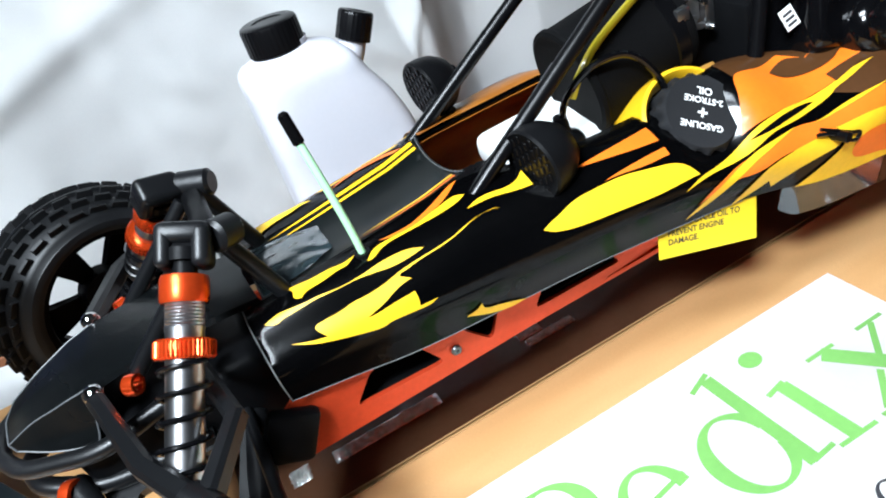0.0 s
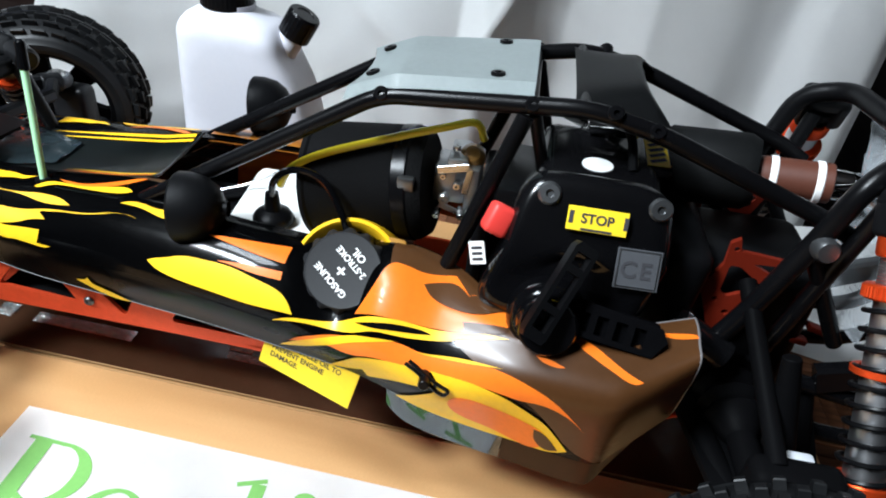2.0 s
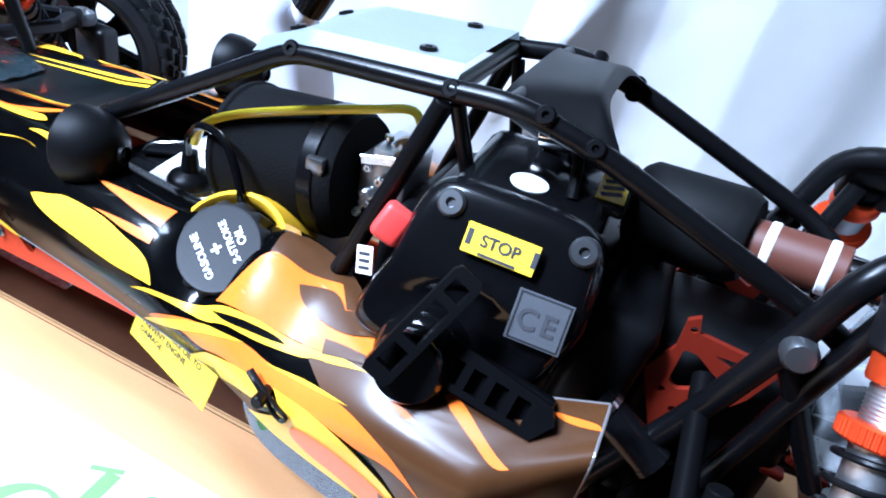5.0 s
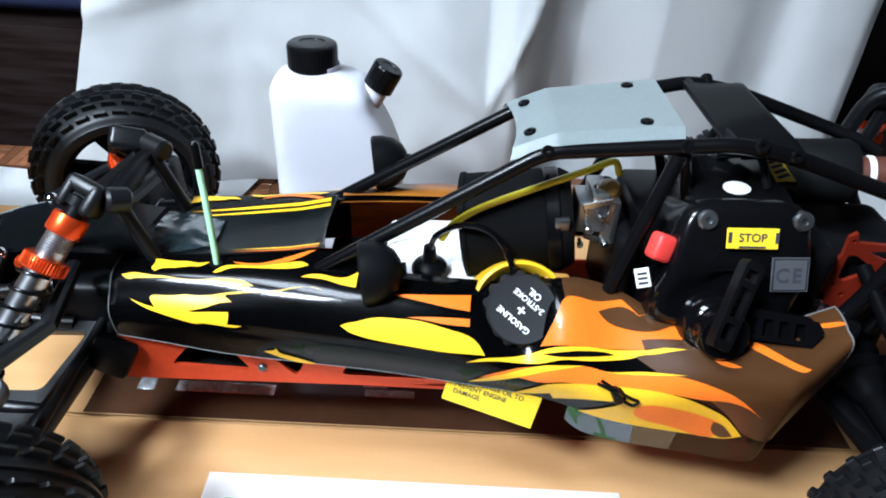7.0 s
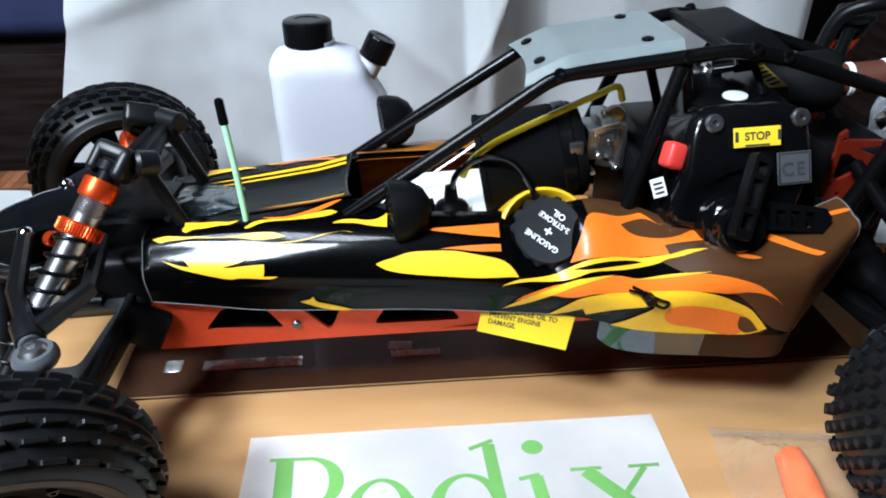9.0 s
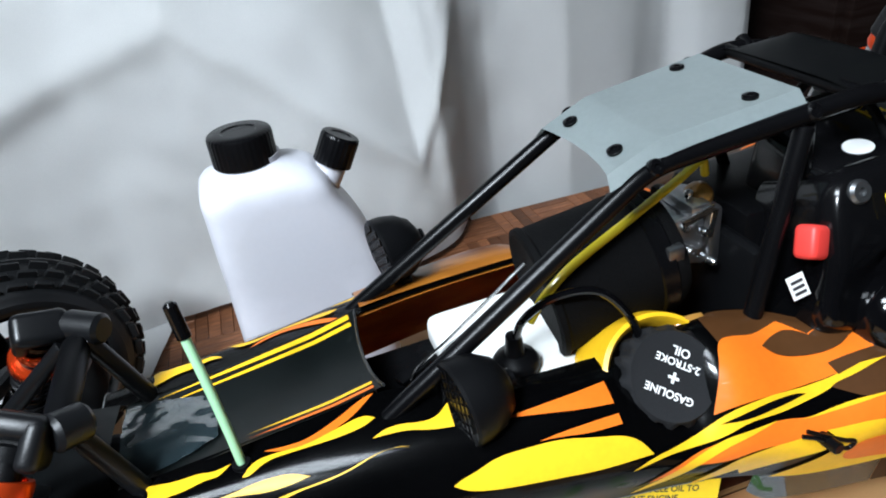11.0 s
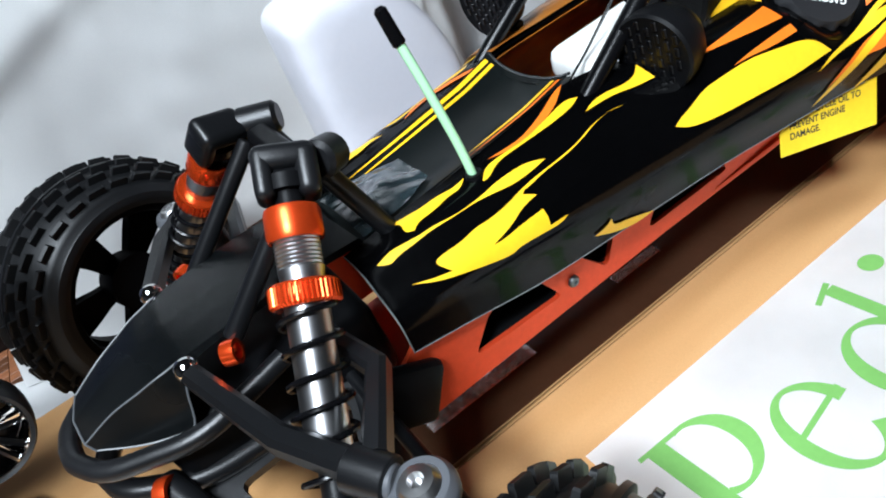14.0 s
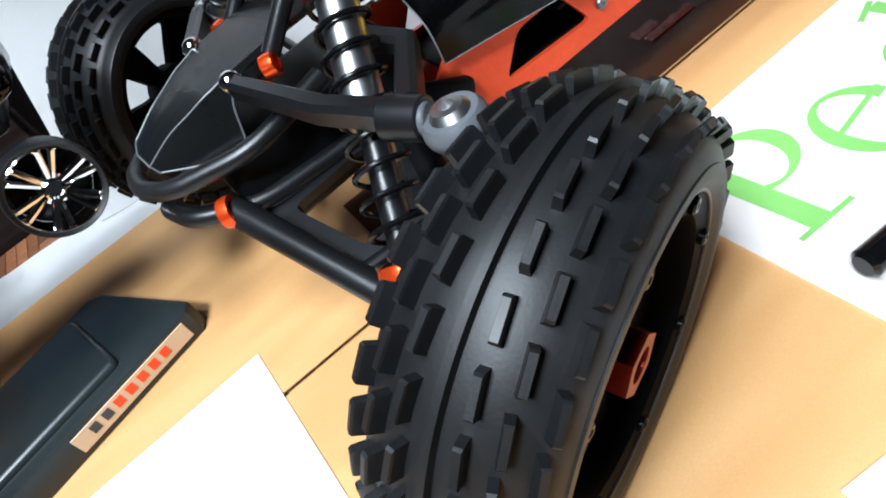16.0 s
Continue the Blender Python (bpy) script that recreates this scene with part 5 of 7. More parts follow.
bm = sheet(bm_new(), cover, 64, 22)
bmesh.ops.remove_doubles(bm, verts=bm.verts, dist=0.0002)
bmesh.ops.recalc_face_normals(bm, faces=bm.faces)
engine = part("engine_cover", bm, M_GLOSS, buggy, "glossy black engine cover with pull starter", angle=50)
part("engine_block", block(bm_new(), (0.100, 0.070, 0.090), pose(0.448, 0.008, 0.150), 0.006), M_STEEL_BLACK, engine)
part("top_shroud", block(bm_new(), (0.066, 0.066, 0.046), pose(0.4535, -0.0280, 0.2035, 9, 0, 0), 0.008, 3), M_GLOSS, engine, "glossy black cylinder shroud")
for x0, z0 in ((0.427, 0.2175), (0.484, 0.2175)):
    bm = bm_new()
    lathe(bm, [(0.0062, -0.004), (0.0062, 0.001), (0.0050, 0.0026), (0.0022, 0.0026), (0.0018, 0.001), (0, 0.001)], pose(x0, -0.0655, z0, 64), 18)
    part("cover_screw", bm, M_ALU_DARK, engine, "steel socket screw")


def label_plate(name, w, h, m, mat, parent, label):
    return part(name, block(bm_new(), (w, h, 0.0005), m, 0.0002, 1), mat, parent, label)


ms = pose(0.4530, -0.0735, 0.2100, 64, 0, 0)
stop = label_plate("stop_label", 0.031, 0.0125, ms, M_LABEL_Y, engine, "yellow STOP label")
o = letters("STOP", 0.0070, M_INK, ms @ pose(-0.0085, -0.0018, 0.0006), stop)
for q in (-0.0135, 0.0145):
    part("arrow_mark", block(bm_new(), (0.0022, 0.0065, 0.0002), ms @ pose(q, 0.0005, 0.0004), 0), M_INK, stop)
part("small_print", block(bm_new(), (0.016, 0.0012, 0.0002), ms @ pose(0, -0.0052, 0.0004), 0), M_INK, stop)
mc = pose(0.4775, -0.0825, 0.1905, 64, 0, 2)
ce = label_plate("approval_label", 0.023, 0.021, mc, material("grey_foil", (0.062, 0.065, 0.072), 0.45, grain=0.03), engine, "grey CE approval label")
for dx, dy, w, h in ((0, 0.0095, 0.021, 0.0007), (0, -0.0095, 0.021, 0.0007), (0.0102, 0, 0.0007, 0.0195), (-0.0102, 0, 0.0007, 0.0195)):
    part("label_border", block(bm_new(), (w, h, 0.0003), mc @ pose(dx, dy, 0.0003), 0), M_ALU_DARK, ce)
letters("C", 0.012, M_INK, mc @ pose(-0.009, -0.0045, 0.0006), ce)
letters("E", 0.012, M_INK, mc @ pose(0.001, -0.0045, 0.0006), ce)
bm = bm_new()
lathe(bm, [(0.0085, 0), (0.0085, 0.0006), (0, 0.0007)], pose(0.451, -0.0400, 0.2250, 9, 0, 0) @ Matrix.Diagonal((1, 0.75, 1, 1)), 28)
part("oval_label", bm, M_WHITE, engine, "white oval sticker")
my = pose(0.4838, -0.0145, 0.2290, 8, 0, 2)
warn = label_plate("warning_label", 0.0125, 0.037, my, M_LABEL_Y, engine, "yellow and black warning label")
for q in range(6):
    part("warning_mark", block(bm_new(), (0.0095, 0.0026, 0.0002), my @ pose(0, -0.0135 + 0.0054 * q, 0.0004, 0, 0, 24), 0), M_INK, warn)
part("label_shelf", block(bm_new(), (0.016, 0.042, 0.006), my @ pose(0, 0, -0.0036), 0.002), M_GLOSS, engine)
# spark plug and lead
bm = bm_new()
rod(bm, (0.446, -0.008, 0.236), (0.460, -0.012, 0.239), 0.0070, 0.0066, 12)
rod(bm, (0.460, -0.012, 0.239), (0.472, -0.016, 0.241), 0.0080, 0.0074, 6)
rod(bm, (0.472, -0.016, 0.241), (0.479, -0.018, 0.242), 0.0042)
part("spark_plug", bm, M_CHROME, engine, "shiny spark plug")
bm = bm_new()
tube(bm, smooth_path([(0.440, 0.0, 0.235), (0.446, -0.01, 0.256), (0.455, -0.018, 0.252), (0.466, -0.03, 0.240), (0.470, -0.04, 0.225)]), 0.0026, 10)
part("plug_lead", bm, M_PLASTIC, engine)
# pull starter
bm = bm_new()
st = pose(0.4365, -0.092, 0.158, 70, 0, 0)
lathe(bm, [(0.022, -0.014), (0.0215, 0.002), (0.019, 0.008), (0.0165, 0.010), (0.0155, 0.018), (0.014, 0.020), (0, 0.020)], st, 40)
part("starter_housing", bm, M_GLOSS, engine, "round glossy recoil starter housing")
g0, g1 = Vector((0.428, -0.122, 0.166)), Vector((0.449, -0.092, 0.206))
m, d = axis_pose(g0, g1)
bm = bm_new()
outl = [(-0.0055, 0), (0.0055, 0), (0.0066, 0.003), (0.0066, d - 0.003), (0.0050, d), (-0.0050, d), (-0.0066, d - 0.003), (-0.0066, 0.003)]
hol = [[(-0.0040, 0.006), (0.0040, 0.006), (0.0040, 0.016), (-0.0040, 0.016)], [(-0.0040, 0.020), (0.0040, 0.020), (0.0040, d - 0.016), (-0.0040, d - 0.016)], [(-0.0040, d - 0.012), (0.0040, d - 0.012), (0.0040, d - 0.005), (-0.0040, d - 0.005)]]
side = (g1 - g0).normalized().cross(Vector((0.2, -1, 0.3))).normalized()
depth = side.cross((g1 - g0).normalized())
mg = Matrix((side, (g1 - g0).normalized(), depth)).transposed().to_4x4()
mg.translation = g0 - depth * 0.005
frame_plate(bm, outl, hol, 0.007, mg)
part("pull_handle", bm, M_PLASTIC, engine, "black pull cord handle with two openings")
mf = pose(0.449, -0.0935, 0.1720, 56, 7, -4)
grid = frame_plate(bm_new(), [(-0.004, -0.016), (0.044, -0.016), (0.050, -0.006), (0.046, 0.0), (0.0, 0.003)], [[(0.003 + 0.0098 * i, -0.013), (0.0090 + 0.0098 * i, -0.013), (0.0090 + 0.0098 * i, -0.003), (0.003 + 0.0098 * i, -0.003)] for i in range(4)], 0.005, mf)
block(grid, (0.050, 0.018, 0.010), mf @ pose(0.022, -0.007, -0.0055), 0.003)
part("cooling_grille", grid, M_STEEL_BLACK, engine, "slotted black cooling grille")
part("kill_switch", block(bm_new(), (0.014, 0.012, 0.017), pose(0.4030, -0.066, 0.1975, -20, 25, 10), 0.003, 3), M_REDCAP, engine, "red rubber kill switch")
mq = pose(0.3945, -0.0705, 0.1768, 72, -18, -8)
qr = label_plate("code_label", 0.009, 0.013, mq, M_WHITE, engine, "white printed code label")
for i in range(3):
    part("code_bar", block(bm_new(), (0.006, 0.0016, 0.0002), mq @ pose(0, -0.0035 + 0.0032 * i, 0.0004), 0), M_INK, qr)

part("bulkhead", block(bm_new(), (0.010, 0.096, 0.088), pose(0.393, 0.002, 0.140), 0.004, 2), M_PLASTIC, buggy, "black plate in front of the engine")
# air filter, carburettor, hoses, tank
m, d = axis_pose((0.2835, -0.002, 0.1690), (0.3585, -0.007, 0.1800))
bm = bm_new()
lathe(bm, [(0, 0.002), (0.030, 0.002), (0.0345, 0.0), (0.0375, 0.001), (0.0378, 0.004), (0.0365, 0.0055), (0.0362, 0.056), (0.0355, 0.058), (0.0355, d - 0.006), (0.032, d), (0, d)], m, 48)
filt = part("air_filter", bm, material("black_foam", (0.0022, 0.0022, 0.0025), 0.8, grain=0.25, scale=900, bump=0.5, bump_scale=700, spec=0.12), buggy, "black foam air filter canister")
bm = bm_new()
lathe(bm, [(0.0356, 0.058), (0.0366, 0.059), (0.0366, 0.067), (0.0356, 0.068)], m, 40, closed=True)
part("filter_band", bm, M_STEEL_BLACK, filt)
part("band_buckle", block(bm_new(), (0.010, 0.006, 0.009), pose(0.3465, -0.037, 0.194), 0.0015), M_ALU_DARK, filt, "grey clamp buckle")
carb = bm_new()
block(carb, (0.020, 0.026, 0.024), pose(0.370, -0.004, 0.186), 0.002)
block(carb, (0.012, 0.030, 0.008), pose(0.374, -0.006, 0.202), 0.0015)
block(carb, (0.008, 0.034, 0.034), pose(0.384, -0.004, 0.184), 0.002)
part("carburettor", carb, M_SHOCK, buggy, "cast metal carburettor")
for p0, p1, r in (((0.368, -0.016, 0.179), (0.368, -0.024, 0.179), 0.0034), ((0.375, -0.016, 0.190), (0.375, -0.025, 0.190), 0.0026), ((0.366, -0.015, 0.193), (0.366, -0.021, 0.193), 0.0022), ((0.378, -0.018, 0.172), (0.380, -0.028, 0.171), 0.0026), ((0.364, -0.017, 0.169), (0.364, -0.024, 0.167), 0.0022), ((0.372, -0.012, 0.205), (0.372, -0.012, 0.211), 0.0024)):
    bm = bm_new()
    m2, d2 = axis_pose(p0, p1)
    lathe(bm, [(0, 0), (r * 0.6, 0), (r * 0.6, d2 * 0.45), (r, d2 * 0.5), (r, d2 * 0.9), (r * 0.8, d2), (r * 0.35, d2), (r * 0.3, d2 * 0.8), (0, d2 * 0.8)], m2, 12)
    part("carburettor_screw", bm, M_ALU, buggy, "bare metal carburettor fitting")
lever = bm_new()
block(lever, (0.020, 0.0012, 0.005), pose(0.372, -0.0215, 0.200, 0, -14, 0), 0.0004, 1)
block(lever, (0.004, 0.0012, 0.018), pose(0.381, -0.0215, 0.193, 0, 8, 0), 0.0004, 1)
block(lever, (0.016, 0.0012, 0.004), pose(0.373, -0.0235, 0.1735, 0, 18, 0), 0.0004, 1)
part("throttle_lever", lever, M_ALU, buggy, "bent steel throttle lever")
bm = bm_new()
lathe(bm, [(0.0062, 0), (0.0062, 0.002), (0.0056, 0.0045), (0.0036, 0.0068), (0, 0.0074)], pose(0.3815, -0.006, 0.2020, 50) @ Matrix.Diagonal((1.3, 1.3, 1.3, 1)), 20)
part("primer_bulb", bm, material("amber_rubber", (0.30, 0.15, 0.035), 0.25, coat=0.3, rough_var=0.05), buggy, "amber primer bulb")
bm = bm_new()
lathe(bm, [(0, 0.022), (0.0035, 0.022), (0.0035, 0.014), (0.0048, 0.013), (0.0048, 0.008), (0.0080, 0.008), (0.0080, 0.001), (0.0068, 0.0), (0, 0.0)], pose(0.452, 0.0, 0.224, 14, 10, 0), 6)
plug = part("spark_plug", bm, M_ALU, buggy, "bare steel spark plug and lead clip")
bm = bm_new()
block(bm, (0.030, 0.010, 0.0012), pose(0.452, 0.0, 0.224, 14, 10, 0) @ pose(-0.016, 0.003, 0.006, 0, 12, 0), 0.0004, 1)
part("lead_clip", bm, M_ALU, plug)
bm = bm_new()
tube(bm, smooth_path([(0.268, -0.031, 0.176), (0.276, -0.033, 0.190), (0.294, -0.030, 0.2010), (0.330, -0.024, 0.2135), (0.364, -0.016, 0.2230), (0.381, -0.009, 0.2255), (0.387, -0.005, 0.214)]), 0.0024, 10)
part("fuel_hose", bm, material("yellow_clear_hose", (0.72, 0.58, 0.03), 0.2, coat=0.4, rough_var=0.04), buggy, "yellow fuel hose")
bm = bm_new()
tube(bm, smooth_path([(0.260, -0.0255, 0.158), (0.264, -0.031, 0.178), (0.280, -0.039, 0.1925), (0.300, -0.046, 0.192), (0.314, -0.052, 0.172), (0.319, -0.054, 0.148)]), 0.0022, 10)
part("vent_hose", bm, M_GLOSS, buggy, "black vent hose")
bm = bm_new()
block(bm, (0.105, 0.082, 0.062), pose(0.292, 0.0, 0.1125), 0.010, 3)
block(bm, (0.070, 0.080, 0.022), pose(0.262, -0.002, 0.1350, 7, 0, 0), 0.007, 3)
part("fuel_tank", bm, M_WHITEPLASTIC, buggy, "white plastic fuel tank")
bm = bm_new()
lathe(bm, [(0.0128, -0.002), (0.0128, 0.001), (0.011, 0.004), (0.0055, 0.0065), (0.0042, 0.018), (0, 0.019)], pose(0.2600, -0.0255, 0.1480), 28)
part("tank_grommet", bm, M_PLASTIC, buggy)
part("servo", block(bm_new(), (0.040, 0.024, 0.036), pose(0.215, 0.010, 0.115), 0.002), M_PLASTIC, buggy, "black steering servo")
part("servo_horn", block(bm_new(), (0.028, 0.008, 0.003), pose(0.212, 0.008, 0.137, 0, 0, 30), 0.001), M_PLASTIC, buggy)
bm = bm_new()
tube(bm, smooth_path([(0.206, -0.004, 0.140), (0.212, -0.002, 0.146), (0.232, 0.004, 0.152), (0.258, 0.008, 0.166), (0.284, 0.01, 0.182)]), 0.0010, 8)
part("throttle_rod", bm, M_ALU, buggy, "thin steel throttle rod")
part("radio_box", block(block(bm_new(), (0.068, 0.094, 0.030), pose(0.214, 0, 0.1095), 0.004, 3), (0.034, 0.050, 0.010), pose(0.204, 0.010, 0.127), 0.002), M_PLASTIC, buggy, "black radio box in the cockpit")
part("receiver_box", block(bm_new(), (0.030, 0.030, 0.022), pose(0.222, -0.026, 0.128), 0.002), M_PLASTIC, buggy)
label_plate("tank_label", 0.016, 0.012, pose(0.218, -0.040, 0.1475, 30, 0, 0), M_LABEL_Y, buggy, "yellow printed label")
part("servo_bracket", block(bm_new(), (0.012, 0.010, 0.016), pose(0.238, 0.018, 0.132), 0.002), M_REDCAP, buggy, "red plastic fitting")

# ---- yellow hanging tag ----
tag_x, tag_y = Vector((0.0592, -0.0146, -0.0118)).normalized(), Vector((0.0035, 0.0045, 0.0220))
tag_y = (tag_y - tag_x * tag_y.dot(tag_x)).normalized()
mt = Matrix((tag_x, tag_y, tag_x.cross(tag_y))).transposed().to_4x4()
mt.translation = Vector((0.2708, -0.0866, 0.0811)) + tag_x * 0.0312 + tag_y * 0.0145
tag = part("fuel_tag", block(bm_new(), (0.064, 0.029, 0.0008), pose(0, 0, 0), 0.0003, 1), M_LABEL_Y, buggy, "yellow printed warning tag hanging under the body")
tag.matrix_basis = mt
for row, txt in enumerate(("WITH 2 CYCLE OIL TO", "PREVENT ENGINE", "DAMAGE.")):
    letters(txt, 0.0052, M_INK, pose(-0.026, 0.0050 - 0.0056 * row, 0.0006), tag, 0.88)

# body clip
bm = bm_new()
tube(bm, smooth_path([(0.366, -0.1135, 0.127), (0.372, -0.1165, 0.126), (0.378, -0.118, 0.122), (0.384, -0.1195, 0.117), (0.389, -0.120, 0.115), (0.391, -0.1205, 0.119), (0.386, -0.1195, 0.121), (0.378, -0.1175, 0.125), (0.368, -0.114, 0.130)]), 0.0011, 8)
part("body_clip", bm, M_STEEL_BLACK, buggy, "black spring clip on a body post")
bm = bm_new()
rod(bm, (0.377, -0.105, 0.121), (0.378, -0.124, 0.123), 0.0032)
part("body_post", bm, M_STEEL_BLACK, buggy)


# clear flange under the rear of the body
def flange(u, v, x0=0.354, x1=0.425):
    x = x0 + (x1 - x0) * u
    row = lerp_rows(SIDE, x)
    y, z = row[8], row[9]
    h = 0.027 * math.sin(math.pi / 2 * min(1, (x - 0.338) / 0.030)) * (1 - max(0, x - 0.475) / 0.025 * 0.6)
    return Vector((x, -(y - 0.0010 - 0.004 * v), z + 0.002 - h * v))


part("body_flange", sheet(bm_new(), flange, 24, 8, 0.0008), material("glossy_backed_film", (0.24, 0.265, 0.28), 0.05, metal=0.9, grain=0.05), buggy, "shiny unpainted lower lip of the body")
part("body_flange", sheet(bm_new(), lambda u, v: flange(u, v, 0.4255, 0.500), 30, 8, 0.0008), M_BODY_BROWN, buggy, "smoky brown lower lip of the body")


# ---- suspension ----
# Darker copy of the red plate; the shade round the gearbox is in its colour.
M_REDPLATE_SHADED = material("shaded_red_plate", (0.27, 0.024, 0.009), 0.4, metal=0.5, grain=0.05, rough_var=0.08)


def shock(top, bot, k=1.0, rear=False):
    T, B = Vector(top), Vector(bot)
    L = (B - T).length
    ax = (B - T).normalized()
    at = lambda q: T + ax * L * q
    body = bm_new()
    m2, d2 = axis_pose(at(0.10), at(0.90 if rear else 0.60))
    threads = [(0.0086 * k + (0.0005 if q % 2 else 0), 0.001 + 0.0008 * q) for q in range(26)]
    lathe(body, [(0, 0), (0.0086 * k, 0), *threads, (0.0086 * k, 0.024), (0.0086 * k, d2 - 0.001), (0.0078 * k, d2), (0, d2)], m2, 28)
    root = part("shock_absorber", body, M_SHOCK, buggy, "shock absorber with bare metal body and orange collars")

    def ring(name, q0, q1, r, mat, lab="", ribs=0):
        bm = bm_new()
        m2, d2 = axis_pose(at(q0), at(q1))
        if ribs:
            knurled(bm, [(r, d2 * 0.12), (r, d2 * 0.88), (r * 0.95, d2), (r * 0.6, d2)], m2, ribs, 0.0005, 2)
            lathe(bm, [(r * 0.6, 0), (r * 0.95, 0), (r, d2 * 0.12)], m2, ribs * 4)
            bmesh.ops.remove_doubles(bm, verts=bm.verts, dist=0.00045)
        else:
            lathe(bm, [(r * 0.75, 0), (r * 0.95, 0), (r, d2 * 0.14), (r, d2 * 0.86), (r * 0.95, d2), (r * 0.75, d2)], m2, 36, closed=True)
        return part(name, bm, mat, root, lab)
    ring("top_collar", 0.085, 0.155, 0.0112 * k, M_ORANGE, "orange anodised cap")
    ring("spring_collar", 0.245, 0.295, 0.0134 * k, M_ORANGE, "knurled orange adjusting ring", 44)
    ring("lower_collar", 0.90, 0.945, 0.0122 * k, M_ORANGE, "orange spring seat")
    bm = bm_new()
    m2, d2 = axis_pose(at(-0.05), at(0.05))
    lathe(bm, [(0.006, d2 * 0.6), (0.0090 * k, d2 * 0.65), (0.0090 * k, d2 * 0.98), (0.006, d2)], m2, 28, closed=True)
    part("mount_seal", bm, M_PLASTIC, root)
    bm = bm_new()
    ex = (Vector((1, 0, 0)) - ax * ax.x).normalized()
    mv = Matrix((ex, ax.cross(ex), ax)).transposed().to_4x4()
    mv.translation = at(-0.012)
    block(bm, (0.0080 * k, 0.0175 * k, 0.021 * k), mv @ pose(-0.0085 * k, 0, 0.004 * k), 0.0036 * k, 4)
    block(bm, (0.0092 * k, 0.0185 * k, 0.021 * k), mv @ pose(0.0085 * k, 0, 0.004 * k), 0.0040 * k, 4)
    block(bm, (0.0255 * k, 0.0175 * k, 0.0105 * k), mv @ pose(0, 0, -0.0025 * k), 0.0042 * k, 4)
    mount = part("top_mount", bm, M_NYLON, root, "black rubber top mount")
    bm = bm_new()
    rod(bm, mv @ Vector((-0.006 * k, 0, 0.006 * k)), mv @ Vector((0.006 * k, 0, 0.006 * k)), 0.0062 * k, None, 18)
    part("mount_pin", bm, M_PLASTIC, mount)
    bm = bm_new()
    rod(bm, mv @ Vector((0, 0, 0.006 * k)), at(0.10), 0.0058 * k, None, 18)
    part("damper_eye", bm, M_PLASTIC, mount)
    if not rear:
        bm = bm_new()
        rod(bm, mv @ Vector((0.012, 0, 0.0)), Vector((0.066, math.copysign(0.033, top[1]), 0.204)), 0.0086, 0.0082, 20, 0.002)
        part("mount_boss", bm, M_NYLON, root, "black rubber bush")
    bm = bm_new()
    rod(bm, at(0.56), at(0.92), 0.0058 * k, None, 20)
    rod(bm, at(0.93), at(1.0), 0.0066 * k, None, 20)
    part("shock_shaft", bm, M_NYLON, root)
    bm = bm_new()
    coil(bm, at(0.30), at(0.90), 0.0114 * k, 0.00125 * k, 9.5)
    part("spring", bm, M_STEEL_BLACK, root, "black coil spring")
    if rear:
        ring("centre_collar", 0.52, 0.545, 0.0130 * k, M_ORANGE, "orange spring divider")
    return root


def bar(bm, path, sizes):
    """A bevelled box-section bar along a path; sizes are (width, height) at each corner."""
    P = [Vector(p) for p in path]
    rings = []
    for i, p in enumerate(P):
        t = (P[min(i + 1, len(P) - 1)] - P[max(i - 1, 0)]).normalized()
        side = t.cross(Vector((0, 0, 1))).normalized()
        up = side.cross(t)
        w, h = sizes[i][0] / 2, sizes[i][1] / 2
        c = 0.0022
        rings.append([bm.verts.new(p + side * a + up * b) for a, b in ((-w, -h + c), (-w + c, -h), (w - c, -h), (w, -h + c), (w, h - c), (w - c, h), (-w + c, h), (-w, h - c))])
    for a, b in zip(rings, rings[1:]):
        for k in range(8):
            bm.faces.new((a[k], a[(k + 1) % 8], b[(k + 1) % 8], b[k]))
    bm.faces.new(rings[0][::-1])
    bm.faces.new(rings[-1])
    bmesh.ops.recalc_face_normals(bm, faces=bm.faces)
    return bm


